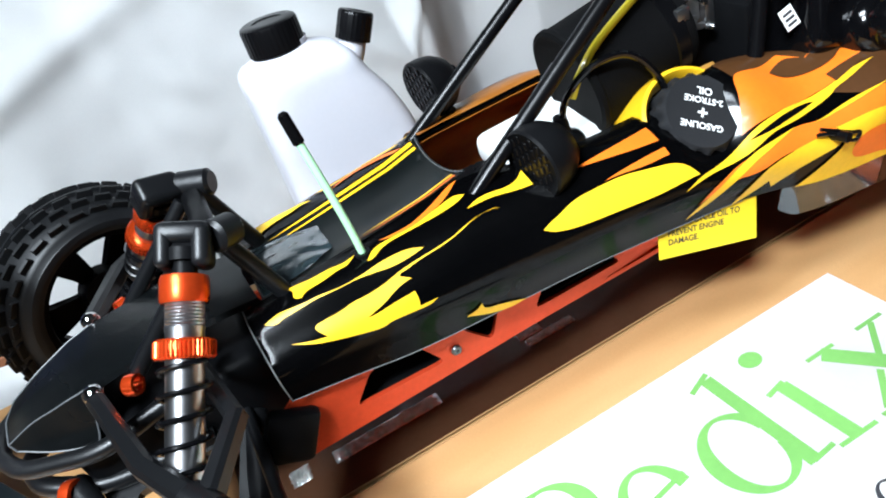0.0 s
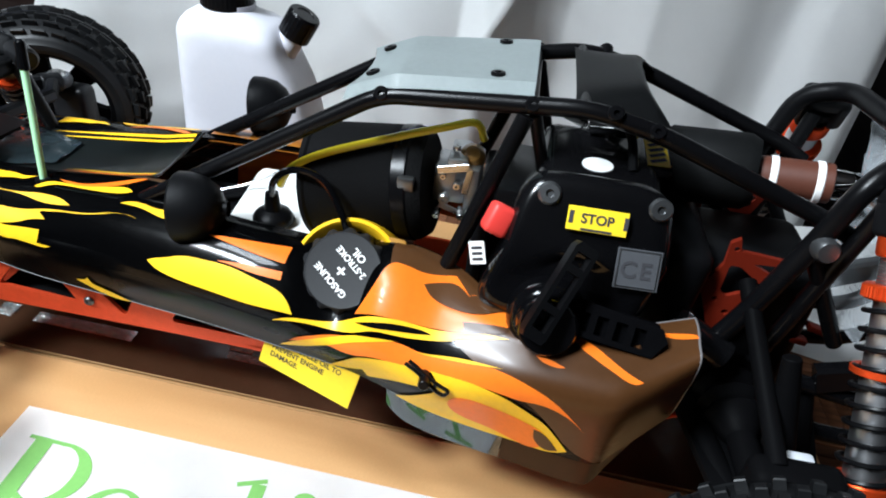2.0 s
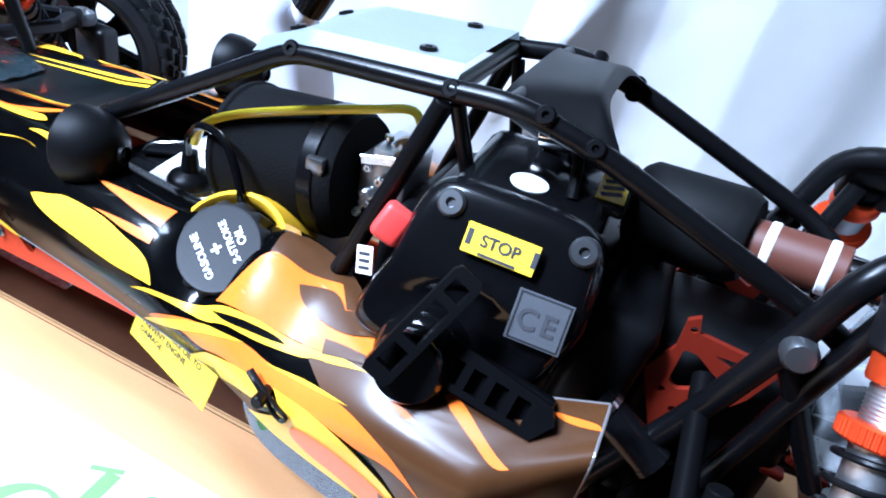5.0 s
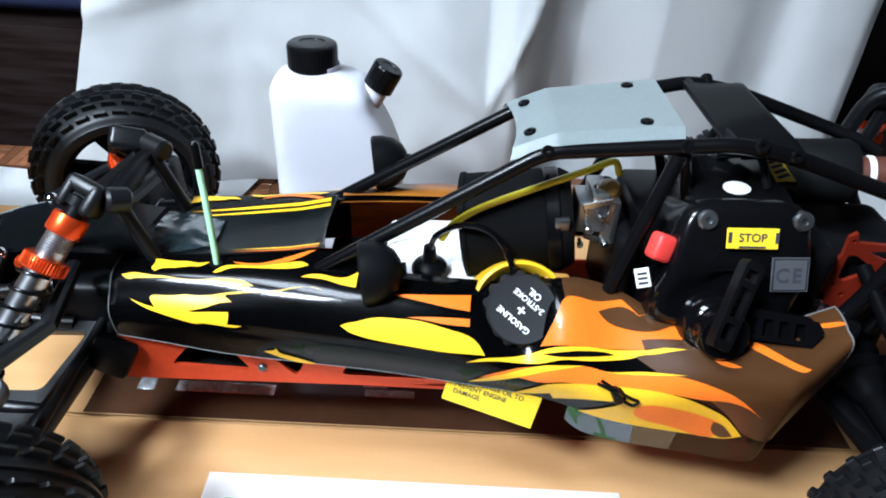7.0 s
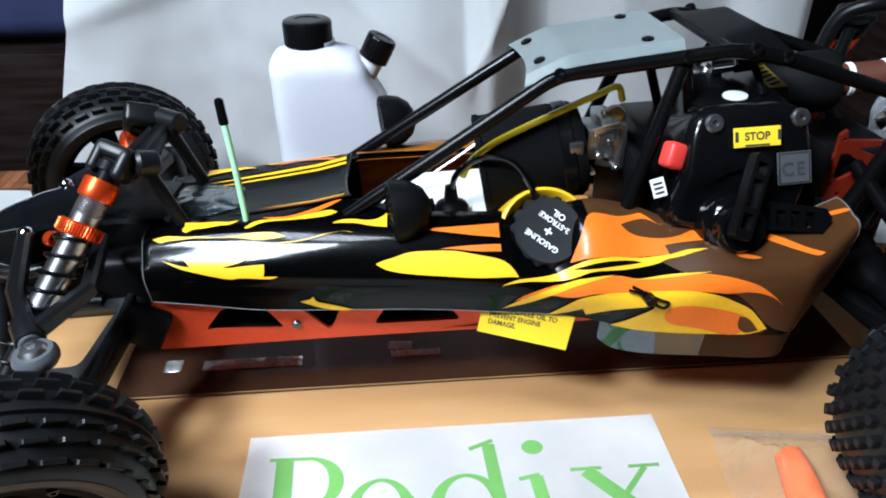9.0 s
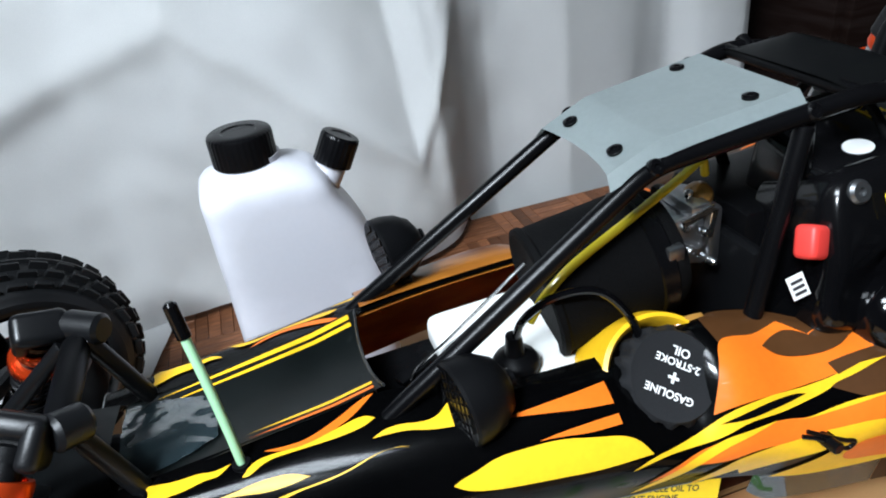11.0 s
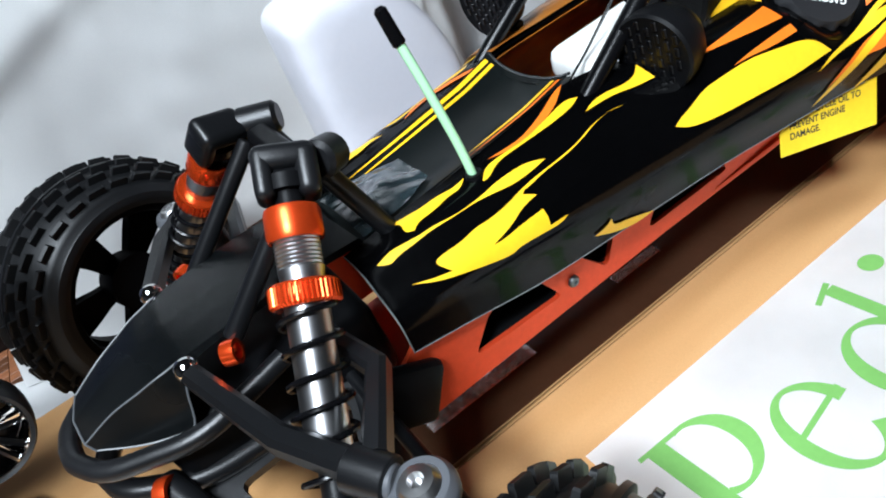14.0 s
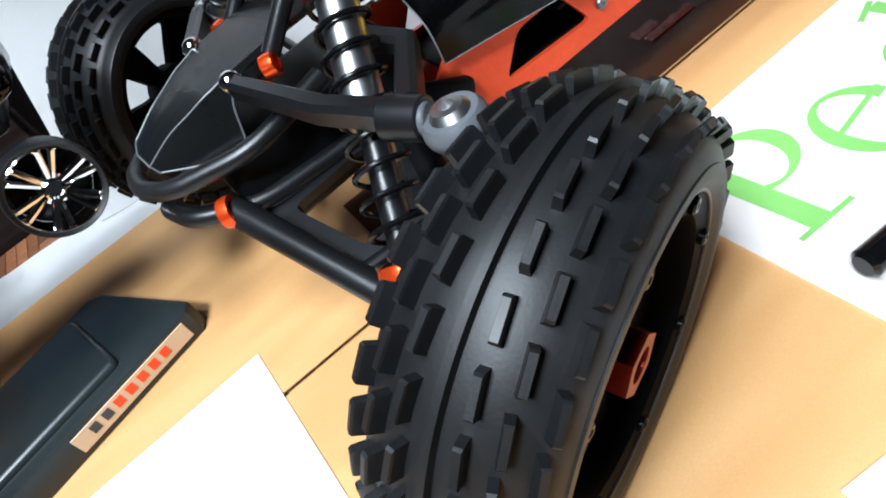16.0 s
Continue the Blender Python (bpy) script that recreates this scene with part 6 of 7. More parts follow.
FS_T, FS_B = (0.0425, 0.0410, 0.2115), (-0.0395, 0.1490, 0.0890)
for s in (-1, 1):
    shock((FS_T[0], -FS_T[1], FS_T[2]) if s < 0 else (0.036, 0.041, 0.2085), (FS_B[0], s * FS_B[1], FS_B[2]), 1.0)
    shock((0.5965, s * 0.069, 0.240), (0.6045, s * 0.136, 0.106), 1.12, True)
    # upper and lower front arms
    bm = bm_new()
    bar(bm, [(-0.033, s * 0.041, 0.158), (-0.017, s * 0.097, 0.1520), (0.002, s * 0.130, 0.1450)], [(0.0090, 0.0100), (0.0100, 0.0112), (0.0108, 0.0122)])
    bar(bm, [(0.014, s * 0.034, 0.150), (0.026, s * 0.096, 0.1500), (0.006, s * 0.126, 0.1455)], [(0.0088, 0.0095), (0.0094, 0.0105), (0.0100, 0.0112)])
    rod(bm, (-0.003, s * 0.122, 0.1455), (0.0055, s * 0.1365, 0.1435), 0.0088, 0.0084, 20)
    ball = bm_new()
    bmesh.ops.create_uvsphere(ball, u_segments=16, v_segments=10, radius=0.0056, matrix=pose(-0.0335, s * 0.0365, 0.1596))
    part("arm_ball", ball, M_CHROME, buggy, "polished ball end")
    part("upper_arm", bm, M_NYLON, buggy, "black upper suspension arm")
    bm = bm_new()
    lathe(bm, [(0.0070, -0.0050), (0.0105, -0.0050), (0.0122, -0.0025), (0.0126, 0), (0.0122, 0.0025), (0.0105, 0.0050), (0.0070, 0.0050)], pose(0.011 if s < 0 else -0.004, s * 0.146, 0.1405, 0, 0, 0), 28, closed=True)
    rod(bm, (0.006, s * 0.138, 0.1435), (-0.002, s * 0.128, 0.1455), 0.0062)
    part("ball_joint", bm, material("grey_nylon_joint", (0.07, 0.074, 0.082), 0.45), buggy, "grey nylon ball joint")
    bm = bm_new()
    lathe(bm, [(0.0080, -0.004), (0.0080, 0.005), (0.0060, 0.0078), (0.0030, 0.0082), (0.0024, 0.005), (0, 0.005)], pose(0.011 if s < 0 else -0.004, s * 0.146, 0.1405), 20)
    part("joint_screw", bm, M_ALU, buggy, "shiny joint screw")
    bm = bm_new()
    rod(bm, (-0.073, s * 0.030, 0.113), (-0.032, s * 0.152, 0.060), 0.0074)
    rod(bm, (0.022, s * 0.032, 0.092), (-0.008, s * 0.150, 0.060), 0.0085)
    rod(bm, (-0.048, s * 0.098, 0.080), (0.002, s * 0.098, 0.074), 0.0045)
    rod(bm, (-0.036, s * 0.132, 0.066), (-0.020, s * 0.158, 0.062), 0.010)
    part("lower_arm", bm, M_NYLON, buggy, "black lower suspension arm")
    slope = Vector((0, s * 0.944, -0.33))
    mw = Matrix((Vector((1, 0, 0)), slope, Vector((1, 0, 0)).cross(slope))).transposed().to_4x4()
    mw.translation = (0, s * 0.030, 0.101)
    web = frame_plate(bm_new(), [(-0.066, 0.0), (0.026, 0.0), (0.004, 0.085), (-0.012, 0.118), (-0.030, 0.118), (-0.040, 0.085)], [round_poly([(-0.050, 0.014), (0.012, 0.014), (-0.006, 0.060), (-0.036, 0.060)], 0.006)], 0.006, mw)
    part("arm_web", web, M_NYLON, buggy, "black ribbed web of the lower arm")
    for q in ((-0.073, 0.038, 0.1136), (-0.0155, 0.040, 0.156)):
        bm = bm_new()
        m2, _ = axis_pose((q[0], s * q[1], q[2]), (q[0] + 0.01, s * (q[1] + 0.006), q[2]))
        g = 1.0 if q[0] < -0.05 else 0.72
        lathe(bm, [(0.005 * g, -0.003), (0.0076 * g, -0.003), (0.0080 * g, 0), (0.0076 * g, 0.003), (0.005 * g, 0.003)], m2, 20, closed=True)
        part("arm_bush", bm, M_ORANGE, buggy, "orange anodised bush")
    bm = bm_new()
    block(bm, (0.034, 0.022, 0.070), pose(0.0, s * 0.157, 0.098), 0.006, 3)
    rod(bm, (0, s * 0.150, 0.078), (0, s * 0.19, 0.076), 0.012)
    part("steering_knuckle", bm, M_NYLON, buggy)
    bm = bm_new()
    rod(bm, (0.020, s * 0.034, 0.100), (0.022, s * 0.150, 0.098), 0.0034)
    part("tie_rod", bm, M_NYLON, buggy, "black steering rod")
    # tower braces
    bm = bm_new()
    rod(bm, (-0.012, s * 0.033, 0.157), (0.046, s * 0.032, 0.202), 0.0044)
    rod(bm, (0.056, s * 0.032, 0.203), (0.073, s * 0.0335, 0.151), 0.0048)
    part("tower_brace", bm, M_NYLON, buggy, "bent black front tower brace")
    bm = bm_new()
    tube(bm, rounded_path([(0.0, s * 0.040, 0.138), (-0.045, s * 0.047, 0.134), (-0.086, s * 0.030, 0.136), (-0.097, s * 0.012, 0.137), (-0.098, 0, 0.137)], 0.014), 0.0048, 14)
    part("front_bumper", bm, M_NYLON, buggy, "black tubular front bumper")
    bm = bm_new()
    tube(bm, rounded_path([(0.0, s * 0.036, 0.098), (-0.060, s * 0.034, 0.104), (-0.090, s * 0.020, 0.114), (-0.096, 0, 0.116)], 0.02), 0.0056, 14)
    part("skid_tube", bm, M_NYLON, buggy)
    # rear
    bm = bm_new()
    tube(bm, rounded_path([(0.515, s * 0.060, 0.090), (0.548, s * 0.060, 0.160), (0.566, s * 0.059, 0.208), (0.577, s * 0.060, 0.247), (0.600, s * 0.046, 0.258), (0.606, 0, 0.258)], 0.016), 0.0058, 14)
    part("rear_tower", bm, M_STEEL_BLACK, buggy, "black tubular rear tower")
    bm = bm_new()
    lathe(bm, [(0.0068, -0.007), (0.0068, 0.005), (0.0052, 0.0075), (0, 0.0078)], pose(0.5685, s * 0.0635, 0.2094, 80 if s < 0 else -80), 16)
    part("tower_bolt", bm, M_ALU_DARK, buggy, "domed steel bolt")
    for p0, p1, r in (((0.590, s * 0.060, 0.236), (0.566, s * 0.052, 0.120), 0.0048), ((0.566, s * 0.059, 0.205), (0.606, s * 0.050, 0.140), 0.0045)):
        bm = bm_new()
        rod(bm, p0, p1, r)
        part("tower_strut", bm, M_STEEL_BLACK, buggy)
    bm = bm_new()
    rod(bm, (0.530, s * 0.040, 0.088), (0.560, s * 0.150, 0.075), 0.0078)
    rod(bm, (0.610, s * 0.040, 0.088), (0.575, s * 0.150, 0.075), 0.0078)
    rod(bm, (0.560, s * 0.100, 0.165), (0.567, s * 0.114, 0.116), 0.0048, 0.0085)
    block(bm, (0.046, 0.020, 0.072), pose(0.566, s * 0.142, 0.095), 0.006, 3)
    plate(bm, [(0.524, s * 0.040), (0.618, s * 0.040), (0.592, s * 0.150), (0.546, s * 0.150)][::1 if s > 0 else -1], 0.006, pose(0, 0, 0.080), 0.001)
    part("rear_arm", bm, M_RIM, buggy, "black rear suspension arm and upright")
    bm = bm_new()
    m2, d2 = axis_pose((0.556, s * 0.040, 0.098), (0.562, s * 0.128, 0.092))
    lathe(bm, [(0, 0), *[((0.024 if q % 2 else 0.0205) - 0.0009 * q, 0.004 + d2 * 0.055 * q) for q in range(9)], (0.011, d2 * 0.56), (0.0085, d2 * 0.6), (0.0085, d2), (0, d2)], m2, 28)
    part("drive_boot", bm, M_RIM, buggy, "ribbed black rubber drive shaft boot")
    bm = bm_new()
    rod(bm, (0.548, s * 0.045, 0.170), (0.556, s * 0.140, 0.128), 0.0050)
    part("camber_link", bm, M_RIM, buggy)
    part("hub_block", block(bm_new(), (0.014, 0.010, 0.010), pose(0.5726, s * 0.1276, 0.119), 0.002), material("pale_grey_nylon", (0.50, 0.52, 0.55), 0.5), buggy, "pale grey link end")
    mm = Matrix(((1, 0, 0, 0), (0, 0, 1, -0.043 if s < 0 else 0.041), (0, 1, 0, 0), (0, 0, 0, 1)))
    dots = [[(q + d3 * math.cos(math.pi * k / 5), r + d3 * math.sin(math.pi * k / 5)) for k in range(10)] for q, r, d3 in ((0.5436, 0.1286, 0.0030), (0.5433, 0.1447, 0.0020), (0.5350, 0.1530, 0.0018), (0.5365, 0.1885, 0.0016))]
    gp = frame_plate(bm_new(), [(0.5244, 0.1607), (0.5376, 0.1291), (0.5420, 0.1215), (0.5473, 0.1211), (0.5578, 0.1500), (0.5680, 0.1650), (0.5749, 0.1839), (0.5704, 0.1848), (0.5393, 0.1875), (0.5370, 0.1952), (0.5324, 0.1918), (0.5328, 0.1772)], [round_poly([(0.5362, 0.1775), (0.5359, 0.1596), (0.5401, 0.1557), (0.5590, 0.1655), (0.5420, 0.1775)], 0.002), round_poly([(0.5480, 0.1805), (0.5640, 0.1730), (0.5690, 0.1800), (0.5660, 0.1815)], 0.0015), *dots], 0.003, mm)
    part("gearbox_plate", gp, M_REDPLATE_SHADED, buggy, "orange-red gearbox side plate with cut-outs")
    bm = bm_new()
    tube(bm, rounded_path([(0.600, s * 0.046, 0.104), (0.637, s * 0.050, 0.100), (0.659, s * 0.050, 0.102), (0.690, s * 0.050, 0.128), (0.722, s * 0.040, 0.134), (0.730, 0, 0.134)], 0.02), 0.0055, 14)
    tube(bm, rounded_path([(0.600, s * 0.046, 0.068), (0.641, s * 0.050, 0.067), (0.674, s * 0.050, 0.072), (0.705, s * 0.050, 0.096), (0.735, s * 0.040, 0.104), (0.742, 0, 0.104)], 0.02), 0.0055, 14)
    bar(bm, [(0.606, s * 0.050, 0.112), (0.640, s * 0.050, 0.124), (0.690, s * 0.046, 0.150)], [(0.010, 0.020), (0.010, 0.018), (0.010, 0.014)])
    part("rear_bumper", bm, M_STEEL_BLACK, buggy, "black tubular rear bumper")
part("front_tower", block(bm_new(), (0.012, 0.066, 0.012), pose(0.052, 0, 0.201), 0.004, 3), M_PLASTIC, buggy, "black front shock tower")
for s in (-1, 1):
    part("arm_mount", block(bm_new(), (0.030, 0.010, 0.034), pose(0.036, s * 0.0625, 0.092, 0, 30, 0), 0.004, 2), M_PLASTIC, buggy, "black inner arm mount")
part("front_gearbox", block(bm_new(), (0.112, 0.070, 0.052), pose(-0.010, 0, 0.105), 0.010, 3), M_PLASTIC, buggy)
for x0, z0, x1, z1 in ((0.583, 0.126, 0.602, 0.1235), (0.5985, 0.136, 0.6185, 0.130)):
    bm = bm_new()
    m, d = axis_pose((x0, -0.030, z0), (x1, -0.030, z1))
    block(bm, (0.007, 0.004, d), m @ pose(0, 0, d / 2), 0.001)
    part("gearbox_brace", bm, M_REDPLATE_SHADED, buggy, "orange-red gearbox brace")
part("rear_gearbox", block(block(bm_new(), (0.078, 0.076, 0.098), pose(0.560, 0.004, 0.122), 0.010, 3), (0.060, 0.110, 0.030), pose(0.556, 0.0, 0.088), 0.008, 3), M_PLASTIC, buggy)
bm = bm_new()
block(bm, (0.032, 0.094, 0.090), pose(0.506, -0.010, 0.144, 0, 6, 0), 0.010, 3)
part("clutch_housing", bm, M_PLASTIC, buggy, "black clutch housing behind the engine")
bm = bm_new()
m, d = axis_pose((0.496, 0.016, 0.208), (0.548, 0.002, 0.2155))
lathe(bm, [(0, 0), (0.020, 0), (0.0225, 0.004), (0.0225, d - 0.006), (0.019, d), (0.011, d), (0, d)], m, 36)
part("muffler", bm, material("matt_black_muffler", (0.0035, 0.0038, 0.004), 0.6, spec=0.10, grain=0.1, bump=0.1), buggy, "matt black muffler can")
bm = bm_new()
rod(bm, (0.545, 0.000, 0.2155), (0.585, -0.009, 0.2205), 0.0115, None, 24)
cp = part("exhaust_coupler", bm, material("brown_silicone", (0.085, 0.026, 0.015), 0.5, grain=0.05), buggy, "brown silicone exhaust coupler")
for q in (0.2, 0.78):
    a = Vector((0.545, 0.000, 0.2155)).lerp(Vector((0.585, -0.009, 0.2205)), q)
    b = Vector((0.545, 0.000, 0.2155)).lerp(Vector((0.585, -0.009, 0.2205)), q + 0.1)
    bm = bm_new()
    rod(bm, a, b, 0.0122, None, 24)
    part("cable_tie", bm, M_WHITE, cp, "white cable tie")
bm = bm_new()
tube(bm, smooth_path([(0.581, -0.008, 0.2200), (0.598, -0.013, 0.2215), (0.613, -0.012, 0.213), (0.619, 0.004, 0.194), (0.612, 0.02, 0.170)]), 0.0085, 16)
part("exhaust_pipe", bm, M_CHROME, buggy, "polished exhaust pipe")
bm = bm_new()
m, d = axis_pose((0.510, -0.059, 0.147), (0.543, -0.066, 0.131))
lathe(bm, [(0, 0), (0.008, 0), (0.0086, 0.002), (0.0086, d - 0.003), (0.0092, d - 0.003), (0.0092, d), (0.007, d), (0.006, d - 0.004), (0, d - 0.004)], m, 28)
can = part("rear_canister", bm, M_STEEL_BLACK, buggy, "black tail canister")
bm = bm_new()
lathe(bm, [(0.0086, 0.0045), (0.0096, 0.0045), (0.0096, 0.0075), (0.0086, 0.0075)], m, 28, closed=True)
part("canister_band", bm, M_ALU, can, "bare metal band")

# ---- things round the buggy ----
M_FILM = bpy.data.materials.new("clear_polythene")
M_FILM.use_nodes = True
nt = M_FILM.node_tree
nt.nodes.remove(nt.nodes["Principled BSDF"])
clear, shine, both, fres = (nt.nodes.new(k) for k in ("ShaderNodeBsdfTransparent", "ShaderNodeBsdfGlossy", "ShaderNodeMixShader", "ShaderNodeLayerWeight"))
clear.inputs["Color"].default_value = (0.93, 0.94, 0.95, 1)
shine.inputs["Roughness"].default_value = 0.12
fres.inputs["Blend"].default_value = 0.22
weak = nt.nodes.new("ShaderNodeMath")
weak.operation = "MULTIPLY"
weak.inputs[1].default_value = 0.45
nt.links.new(fres.outputs["Facing"], weak.inputs[0])
nt.links.new(weak.outputs[0], both.inputs[0])
nt.links.new(clear.outputs[0], both.inputs[1])
nt.links.new(shine.outputs[0], both.inputs[2])
milk, haze = nt.nodes.new("ShaderNodeBsdfDiffuse"), nt.nodes.new("ShaderNodeMixShader")
milk.inputs["Color"].default_value = (0.75, 0.80, 0.84, 1)
haze.inputs[0].default_value = 0.045
haze.name = "haze"
nt.links.new(both.outputs[0], haze.inputs[1])
nt.links.new(milk.outputs[0], haze.inputs[2])
nt.links.new(haze.outputs[0], nt.nodes["Material Output"].inputs["Surface"])


def film_bag(name, x0, x1, y0, y1, h, seed, label, turn=0):
    """A crumpled clear bag lying over its contents."""
    def fn(u, v):
        x, y = (u - 0.5) * (x1 - x0), (v - 0.5) * (y1 - y0)
        edge = min(u, 1 - u, v, 1 - v) * 4
        z = 0.004 + h * min(1, edge) + 0.008 * min(1, edge * 2) * (noise.noise(Vector((x * 38, y * 38, seed))) + 0.6 * noise.noise(Vector((x * 90, y * 90, seed + 5))))
        return Vector((x + 0.004 * noise.noise(Vector((y * 60, seed, 0))), y, max(z, 0.0025)))
    root = thing(name, pose((x0 + x1) / 2, (y0 + y1) / 2, 0, 0, 0, turn), label, "bag", "parts bags")
    o = part("film", sheet(bm_new(), fn, 46, 46, 0.0002), M_FILM, root, angle=40)
    o.visible_shadow = False
    z = part("zip_strip", block(bm_new(), (x1 - x0, 0.004, 0.0012), pose(0, (y1 - y0) / 2 - 0.008, 0.0062), 0.0004, 1), M_FILM, root)
    return root


M_ORANGE_PLASTIC = material("orange_plastic", (0.90, 0.16, 0.03), 0.38, grain=0.03, rough_var=0.06)
tool = thing("wheel_wrench", pose(0, 0, 0.0025), "bright orange plastic wheel wrench in a clear bag", "wrench")
bm = bm_new()
tube(bm, smooth_path([(0.4895, -0.150, 0.013), (0.4850, -0.172, 0.014), (0.4770, -0.203, 0.015), (0.4640, -0.243, 0.014), (0.4440, -0.283, 0.012)]), [0.010 + 0.003 * math.sin(math.pi * k / 24) for k in range(25)], 16, flat=0.8)
part("grip", bm, M_ORANGE_PLASTIC, tool)
bm = bm_new()
m, d = axis_pose((0.482, -0.229, 0.020), (0.5215, -0.233, 0.021))
lathe(bm, [(0, 0), (0.019, 0), (0.0195, 0.003), (0.0195, d - 0.002), (0.0185, d), (0.013, d), (0.0125, d - 0.02), (0, d - 0.02)], m, 32)
part("socket", bm, M_ORANGE_PLASTIC, tool)
film_bag("parts_bag", 0.4360, 0.5460, -0.296, -0.116, 0.030, 2.0, "clear zip bag over the orange wrench", -8)
rods = thing("metal_rod", pose(0.482, -0.279, 0.0075, 0, 0, -5), "grey steel rod among the bagged parts", "rod")
bm = bm_new()
rod(bm, (-0.035, 0, 0), (0.035, 0, 0), 0.0065)
part("shaft", bm, M_ALU_DARK, rods)
M_BLACKPART = material("black_moulded_parts", (0.018, 0.022, 0.026), 0.35, grain=0.1)
for i, (x0, y0, sx, sy, sz, r) in enumerate(((0.345, -0.250, 0.05, 0.022, 0.022, 20), (0.372, -0.258, 0.026, 0.03, 0.026, -30), (0.356, -0.278, 0.055, 0.02, 0.016, 5), (0.388, -0.276, 0.028, 0.018, 0.012, 50))):
    bm = bm_new()
    block(bm, (sx, sy, sz), Matrix(), 0.005, 3)
    o = part("moulded_bracket", bm, M_BLACKPART, None)
    o.matrix_world = pose(x0, y0, sz / 2 + 0.003, 0, 0, r)
    tagged(o, "black moulded plastic bracket in a clear bag", "bracket", "bagged brackets")
film_bag("parts_bag", 0.310, 0.425, -0.330, -0.222, 0.032, 7.0, "clear bag of black plastic parts on the paper", 10)
for i, (x0, y0, r) in enumerate(((0.520, -0.262, 30), (0.535, -0.275, -20), (0.515, -0.282, 70))):
    bm = bm_new()
    block(bm, (0.034, 0.016, 0.014), Matrix(), 0.004, 2)
    o = part("moulded_clip", bm, M_BLACKPART, None)
    o.matrix_world = pose(x0, y0, 0.0075, 0, 0, r)
    tagged(o, "small black plastic part beside the wrench", "clip", "small parts")

# dark marker on the sheet
mk = thing("marker", pose(0.165, -0.222, 0.0105, 0, 0, -3), "dark blue felt marker lying on the printed paper", "marker")
bm = bm_new()
rod(bm, (-0.026, 0, 0), (0.022, 0, 0), 0.0075, None, 24, 0.002)
part("barrel", bm, material("navy_plastic", (0.014, 0.018, 0.05), 0.3), mk)
bm = bm_new()
rod(bm, (-0.055, 0, 0), (-0.026, 0, 0), 0.0070, 0.0068, 24, 0.002)
part("cap", bm, M_GLOSS, mk)

# handset box
M_HANDSET = material("dark_green_black_case", (0.008, 0.012, 0.013), 0.38, grain=0.06, rough_var=0.06)
box = thing("radio_case", pose(-0.238, 0.0780, 0.0, 0, 0, 17), "dark plastic radio case with a printed plate, on the cardboard", "radio")
bm = bm_new()
plate(bm, [(-0.092, -0.042), (0.084, -0.042), (0.090, -0.034), (0.062, 0.060), (0.052, 0.070), (-0.092, 0.070)], 0.022, Matrix(), 0.002)
block(bm, (0.122, 0.086, 0.010), pose(-0.026, 0.014, 0.0225), 0.005, 3)
part("case", bm, M_HANDSET, box)
pl = part("name_plate", block(bm_new(), (0.094, 0.0135, 0.001), pose(0.030, -0.0425, 0.0115, 90, 0, 0), 0.0004, 1), material("tan_plate", (0.42, 0.29, 0.18), 0.45), box, "tan printed plate")
for i in range(7):
    part("plate_mark", block(bm_new(), (0.006, 0.0065, 0.0004), pose(-0.002 + 0.0098 * i, -0.0432, 0.0125, 90, 0, 0), 0), M_REDPLATE if i > 1 else M_INK, pl)

# other model car at the table's far corner
other = thing("model_car", pose(0, 0, 0), "small dark model car with chrome spoked wheels on a box", "model car")
R = 0.0250
wm = pose(-0.138, 0.042, 0.142, 84, 0, 10)
bm = bm_new()
lathe(bm, [(0.0222, -0.012), (R, -0.011), (R + 0.0006, 0), (R, 0.010), (0.0240, 0.012), (0.0222, 0.011)], wm, 48, closed=True)
w = part("tyre", bm, M_RUBBER, other)
bm = bm_new()
lathe(bm, [(0.0229, -0.010), (0.0229, 0.0105), (0.0214, 0.0115), (0.0205, 0.009), (0.0207, -0.010)], wm, 48, closed=True)
lathe(bm, [(0, 0.0075), (0.0040, 0.0075), (0.0060, 0.006), (0.0082, 0.005), (0.0085, 0.003), (0.0085, -0.006)], wm, 24)
rimo = part("rim", bm, M_CHROME, other, "chrome rim")
for i in range(6):
    a = 2 * math.pi * i / 6
    for o2 in (-0.17, 0.17):
        bm = bm_new()
        p0 = wm @ Vector((0.004 * math.cos(a + o2), 0.004 * math.sin(a + o2), 0.004))
        p1 = wm @ Vector((0.0213 * math.cos(a + o2), 0.0213 * math.sin(a + o2), 0.009))
        rod(bm, p0, p1, 0.0019, 0.0023, 8)
        part("spoke", bm, M_CHROME, rimo)
lathe_disc = lathe(bm_new(), [(0, -0.009), (0.0205, -0.009), (0.0205, -0.0105)], wm, 32)
part("brake_disc", lathe_disc, M_STEEL_BLACK, rimo)
part("body_shell", block(bm_new(), (0.26, 0.075, 0.040), pose(-0.243, 0.078, 0.205), 0.012, 3), M_GLOSS, other, "glossy black shell")
part("side_skirt", block(bm_new(), (0.24, 0.07, 0.012), pose(-0.250, 0.078, 0.180), 0.004, 2), M_PLASTIC, other)
part("head_lamp", block(bm_new(), (0.030, 0.004, 0.012), pose(-0.140, 0.0385, 0.213), 0.0018, 2), M_CHROME, other, "bright chrome lamp")
part("axle", rod(bm_new(), wm @ Vector((0, 0, -0.008)), wm @ Vector((0, 0, -0.10)), 0.004), M_STEEL_BLACK, other)
part("chassis_plate", block(bm_new(), (0.22, 0.08, 0.006), pose(-0.30, 0.135, 0.150), 0.001), M_PLASTIC, other)
part("chassis_post", block(bm_new(), (0.06, 0.05, 0.030), pose(-0.30, 0.105, 0.166), 0.003), M_PLASTIC, other)
stand = part("display_box", block(bm_new(), (0.13, 0.10, 0.147), Matrix(), 0.003), M_CARD, None)
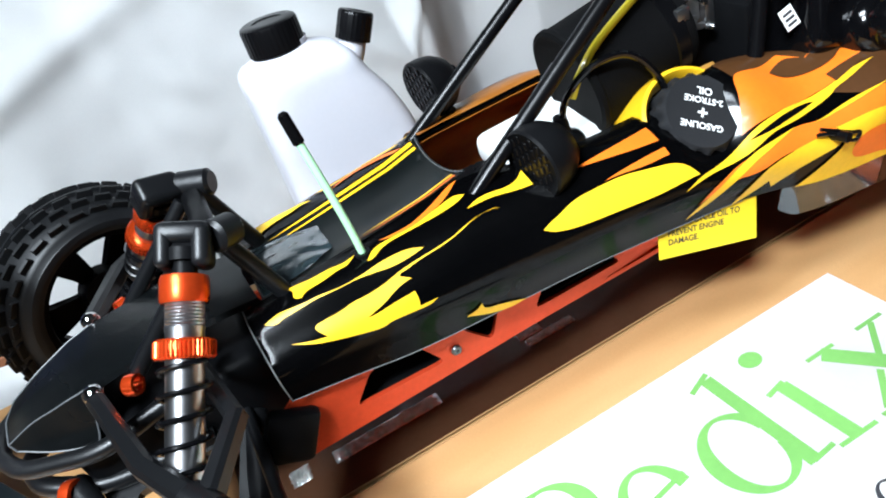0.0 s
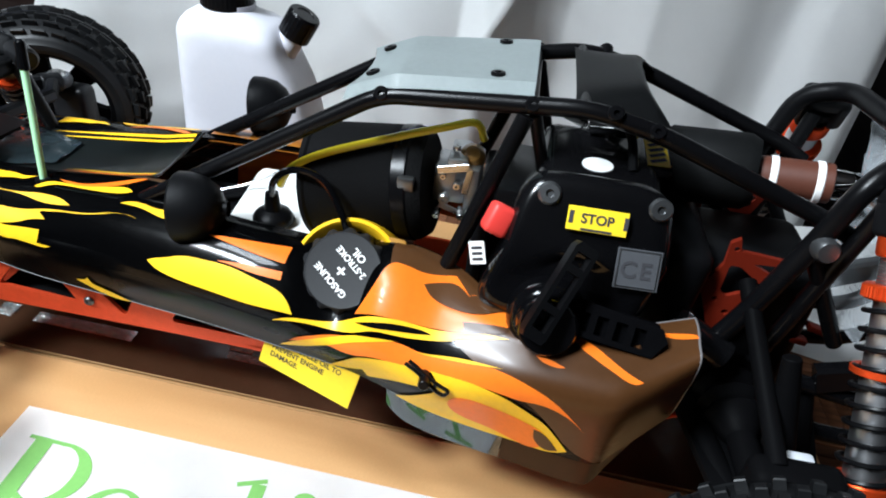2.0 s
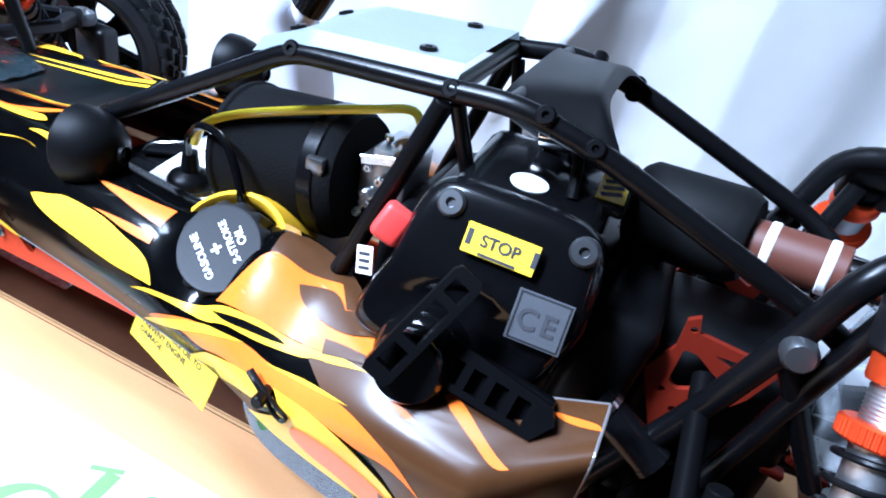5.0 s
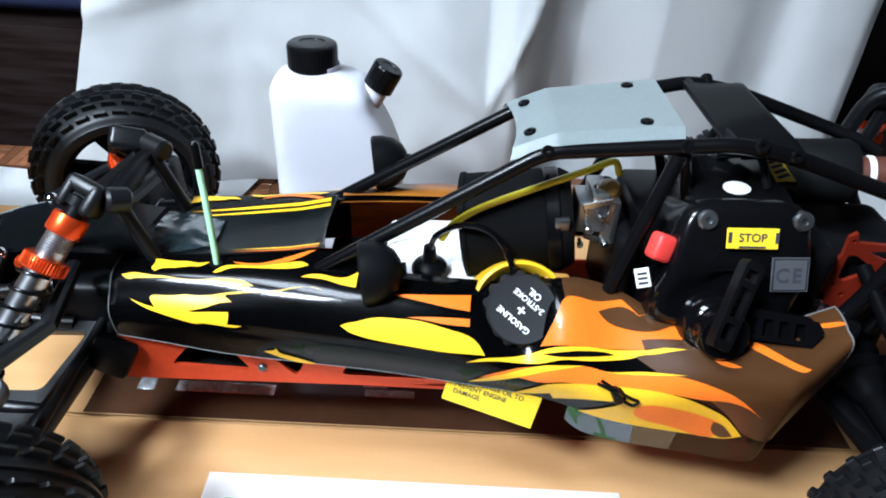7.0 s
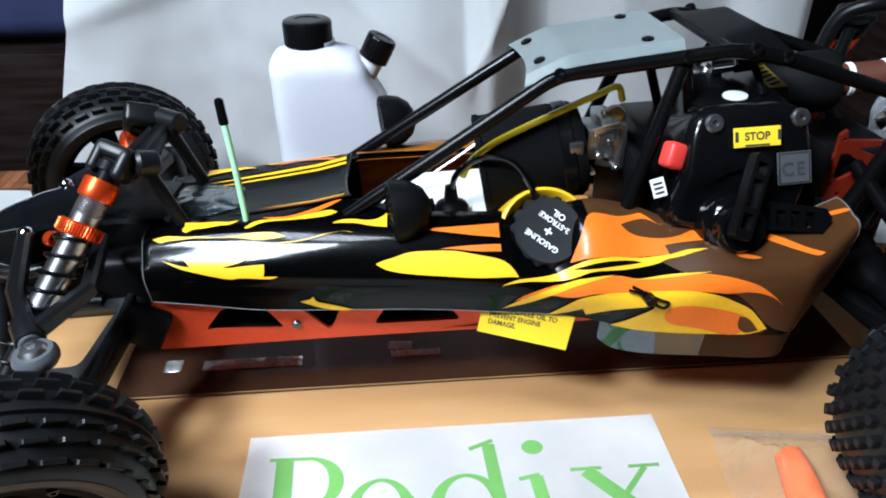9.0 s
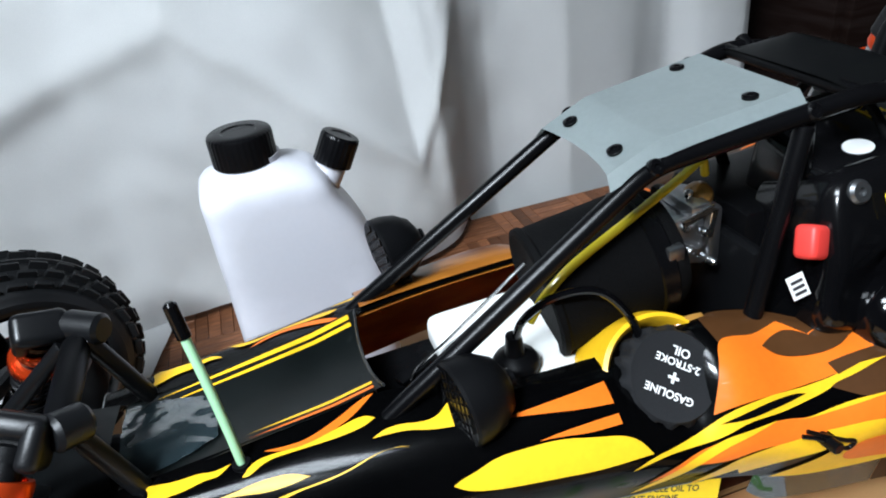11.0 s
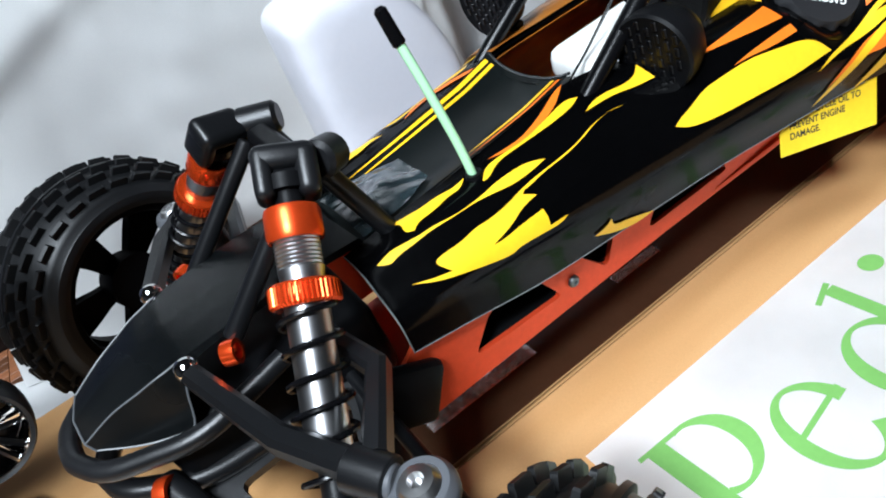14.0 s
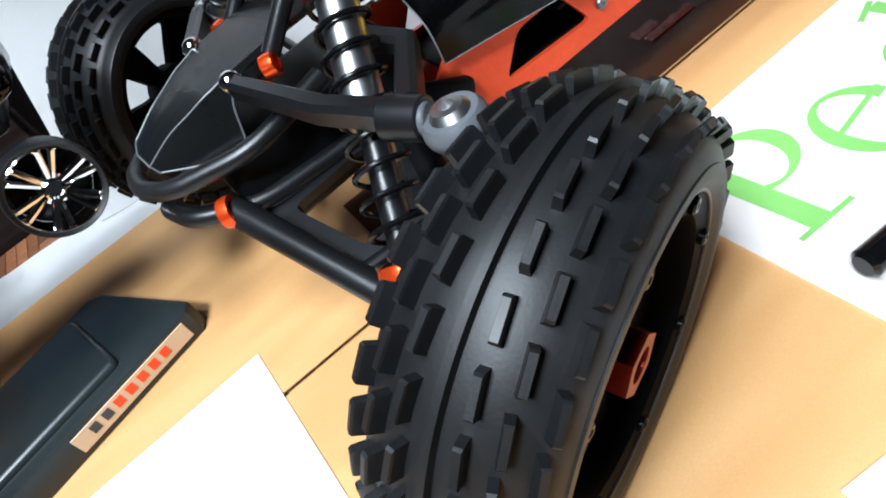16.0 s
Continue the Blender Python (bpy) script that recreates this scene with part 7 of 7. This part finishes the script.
stand.matrix_world = pose(-0.385, 0.185, 0.0735)
tagged(stand, "plain cardboard box under the small model car", "box")

# dark furniture and cloth behind the table
cab = thing("cabinet", pose(-0.62, 0.80, -0.755), "dark wooden cabinet standing behind the table", "cabinet")
part("body", block(bm_new(), (0.80, 0.40, 0.880), pose(0, 0, 0.440), 0.004), M_WOOD, cab)
part("door", block(bm_new(), (0.385, 0.018, 0.84), pose(-0.2, -0.211, 0.440), 0.003), M_WOOD, cab)
part("door", block(bm_new(), (0.385, 0.018, 0.84), pose(0.2, -0.211, 0.440), 0.003), M_WOOD, cab)
o = part("navy_blanket", block(bm_new(), (0.82, 0.44, 0.22), Matrix(), 0.03, 4), M_NAVY, None)
o.matrix_world = pose(-0.62, 0.79, 0.235)
tagged(o, "folded navy blue blanket on the dark cabinet", "blanket")
cab2 = thing("cabinet", pose(1.28, 0.66, -0.755), "dark wooden cabinet standing behind the table", "cabinet")
part("body", block(bm_new(), (0.60, 0.34, 1.25), pose(0, 0, 0.625), 0.004), M_WOOD, cab2)
part("door", block(bm_new(), (0.28, 0.018, 1.18), pose(-0.15, -0.18, 0.625), 0.003), M_WOOD, cab2)
part("door", block(bm_new(), (0.28, 0.018, 1.18), pose(0.15, -0.18, 0.625), 0.003), M_WOOD, cab2)


# clear bag hung on the rear tower
def hung(u, v):
    a = 1.2 * math.pi * u
    r = 0.040 + 0.012 * noise.noise(Vector((u * 6, v * 5, 9)))
    return Vector((0.640 + r * math.cos(a), 0.015 + 1.5 * r * math.sin(a) - 0.04 * u, 0.300 - 0.125 * v + 0.010 * noise.noise(Vector((u * 9, v * 7, 2)))))


M_BAG = M_FILM.copy()
M_BAG.name = "cloudy_polythene"
M_BAG.node_tree.nodes["haze"].inputs[0].default_value = 0.20
hb = thing("plastic_bag", pose(0, 0, 0), "crumpled clear plastic bag over the rear tower", "bag")
o = part("film", sheet(bm_new(), hung, 48, 34, 0.0002), M_BAG, hb, angle=40)
o.visible_shadow = False

# parquet blocks of the table's open strip
random.seed(4)
pm = {}
for i in range(-6, 30):
    for j in range(0, 3):
        w, dpt = 0.052, 0.052
        x0, y0 = -0.42 + i * w, 0.266 + j * dpt
        if x0 > 0.66 or i < 0:
            continue
        for k in range(4):
            horiz = (i + j) % 2
            key = horiz
            if key not in pm:
                me = bpy.data.meshes.new("parquet_block")
                b2 = bm_new()
                sz = (w - 0.0006, dpt / 4 - 0.0005, 0.004) if horiz else (w / 4 - 0.0005, dpt - 0.0006, 0.004)
                block(b2, sz, Matrix(), 0.0003, 1)
                b2.to_mesh(me)
                b2.free()
                me.materials.append(M_PARQUET)
                pm[key] = me
            ob = new("parquet_block", pm[key])
            ob.parent = table
            off = (k + 0.5) / 4
            ob.location = (x0 + w / 2, y0 + dpt * off, -0.0098) if horiz else (x0 + w * off, y0 + dpt / 2, -0.0098)
for i in range(0, 12):
    for j in range(0, 14):
        w = 0.052
        x0, y0 = 0.693 + i * w, -0.46 + j * w
        if i > 4 or y0 > 0.26:
            continue
        for k in range(4):
            horiz = (i + j) % 2
            ob = new("parquet_block", pm[horiz])
            ob.parent = table
            off = (k + 0.5) / 4
            ob.location = (x0 + w / 2, y0 + w * off, -0.0098) if horiz else (x0 + w * off, y0 + w / 2, -0.0098)
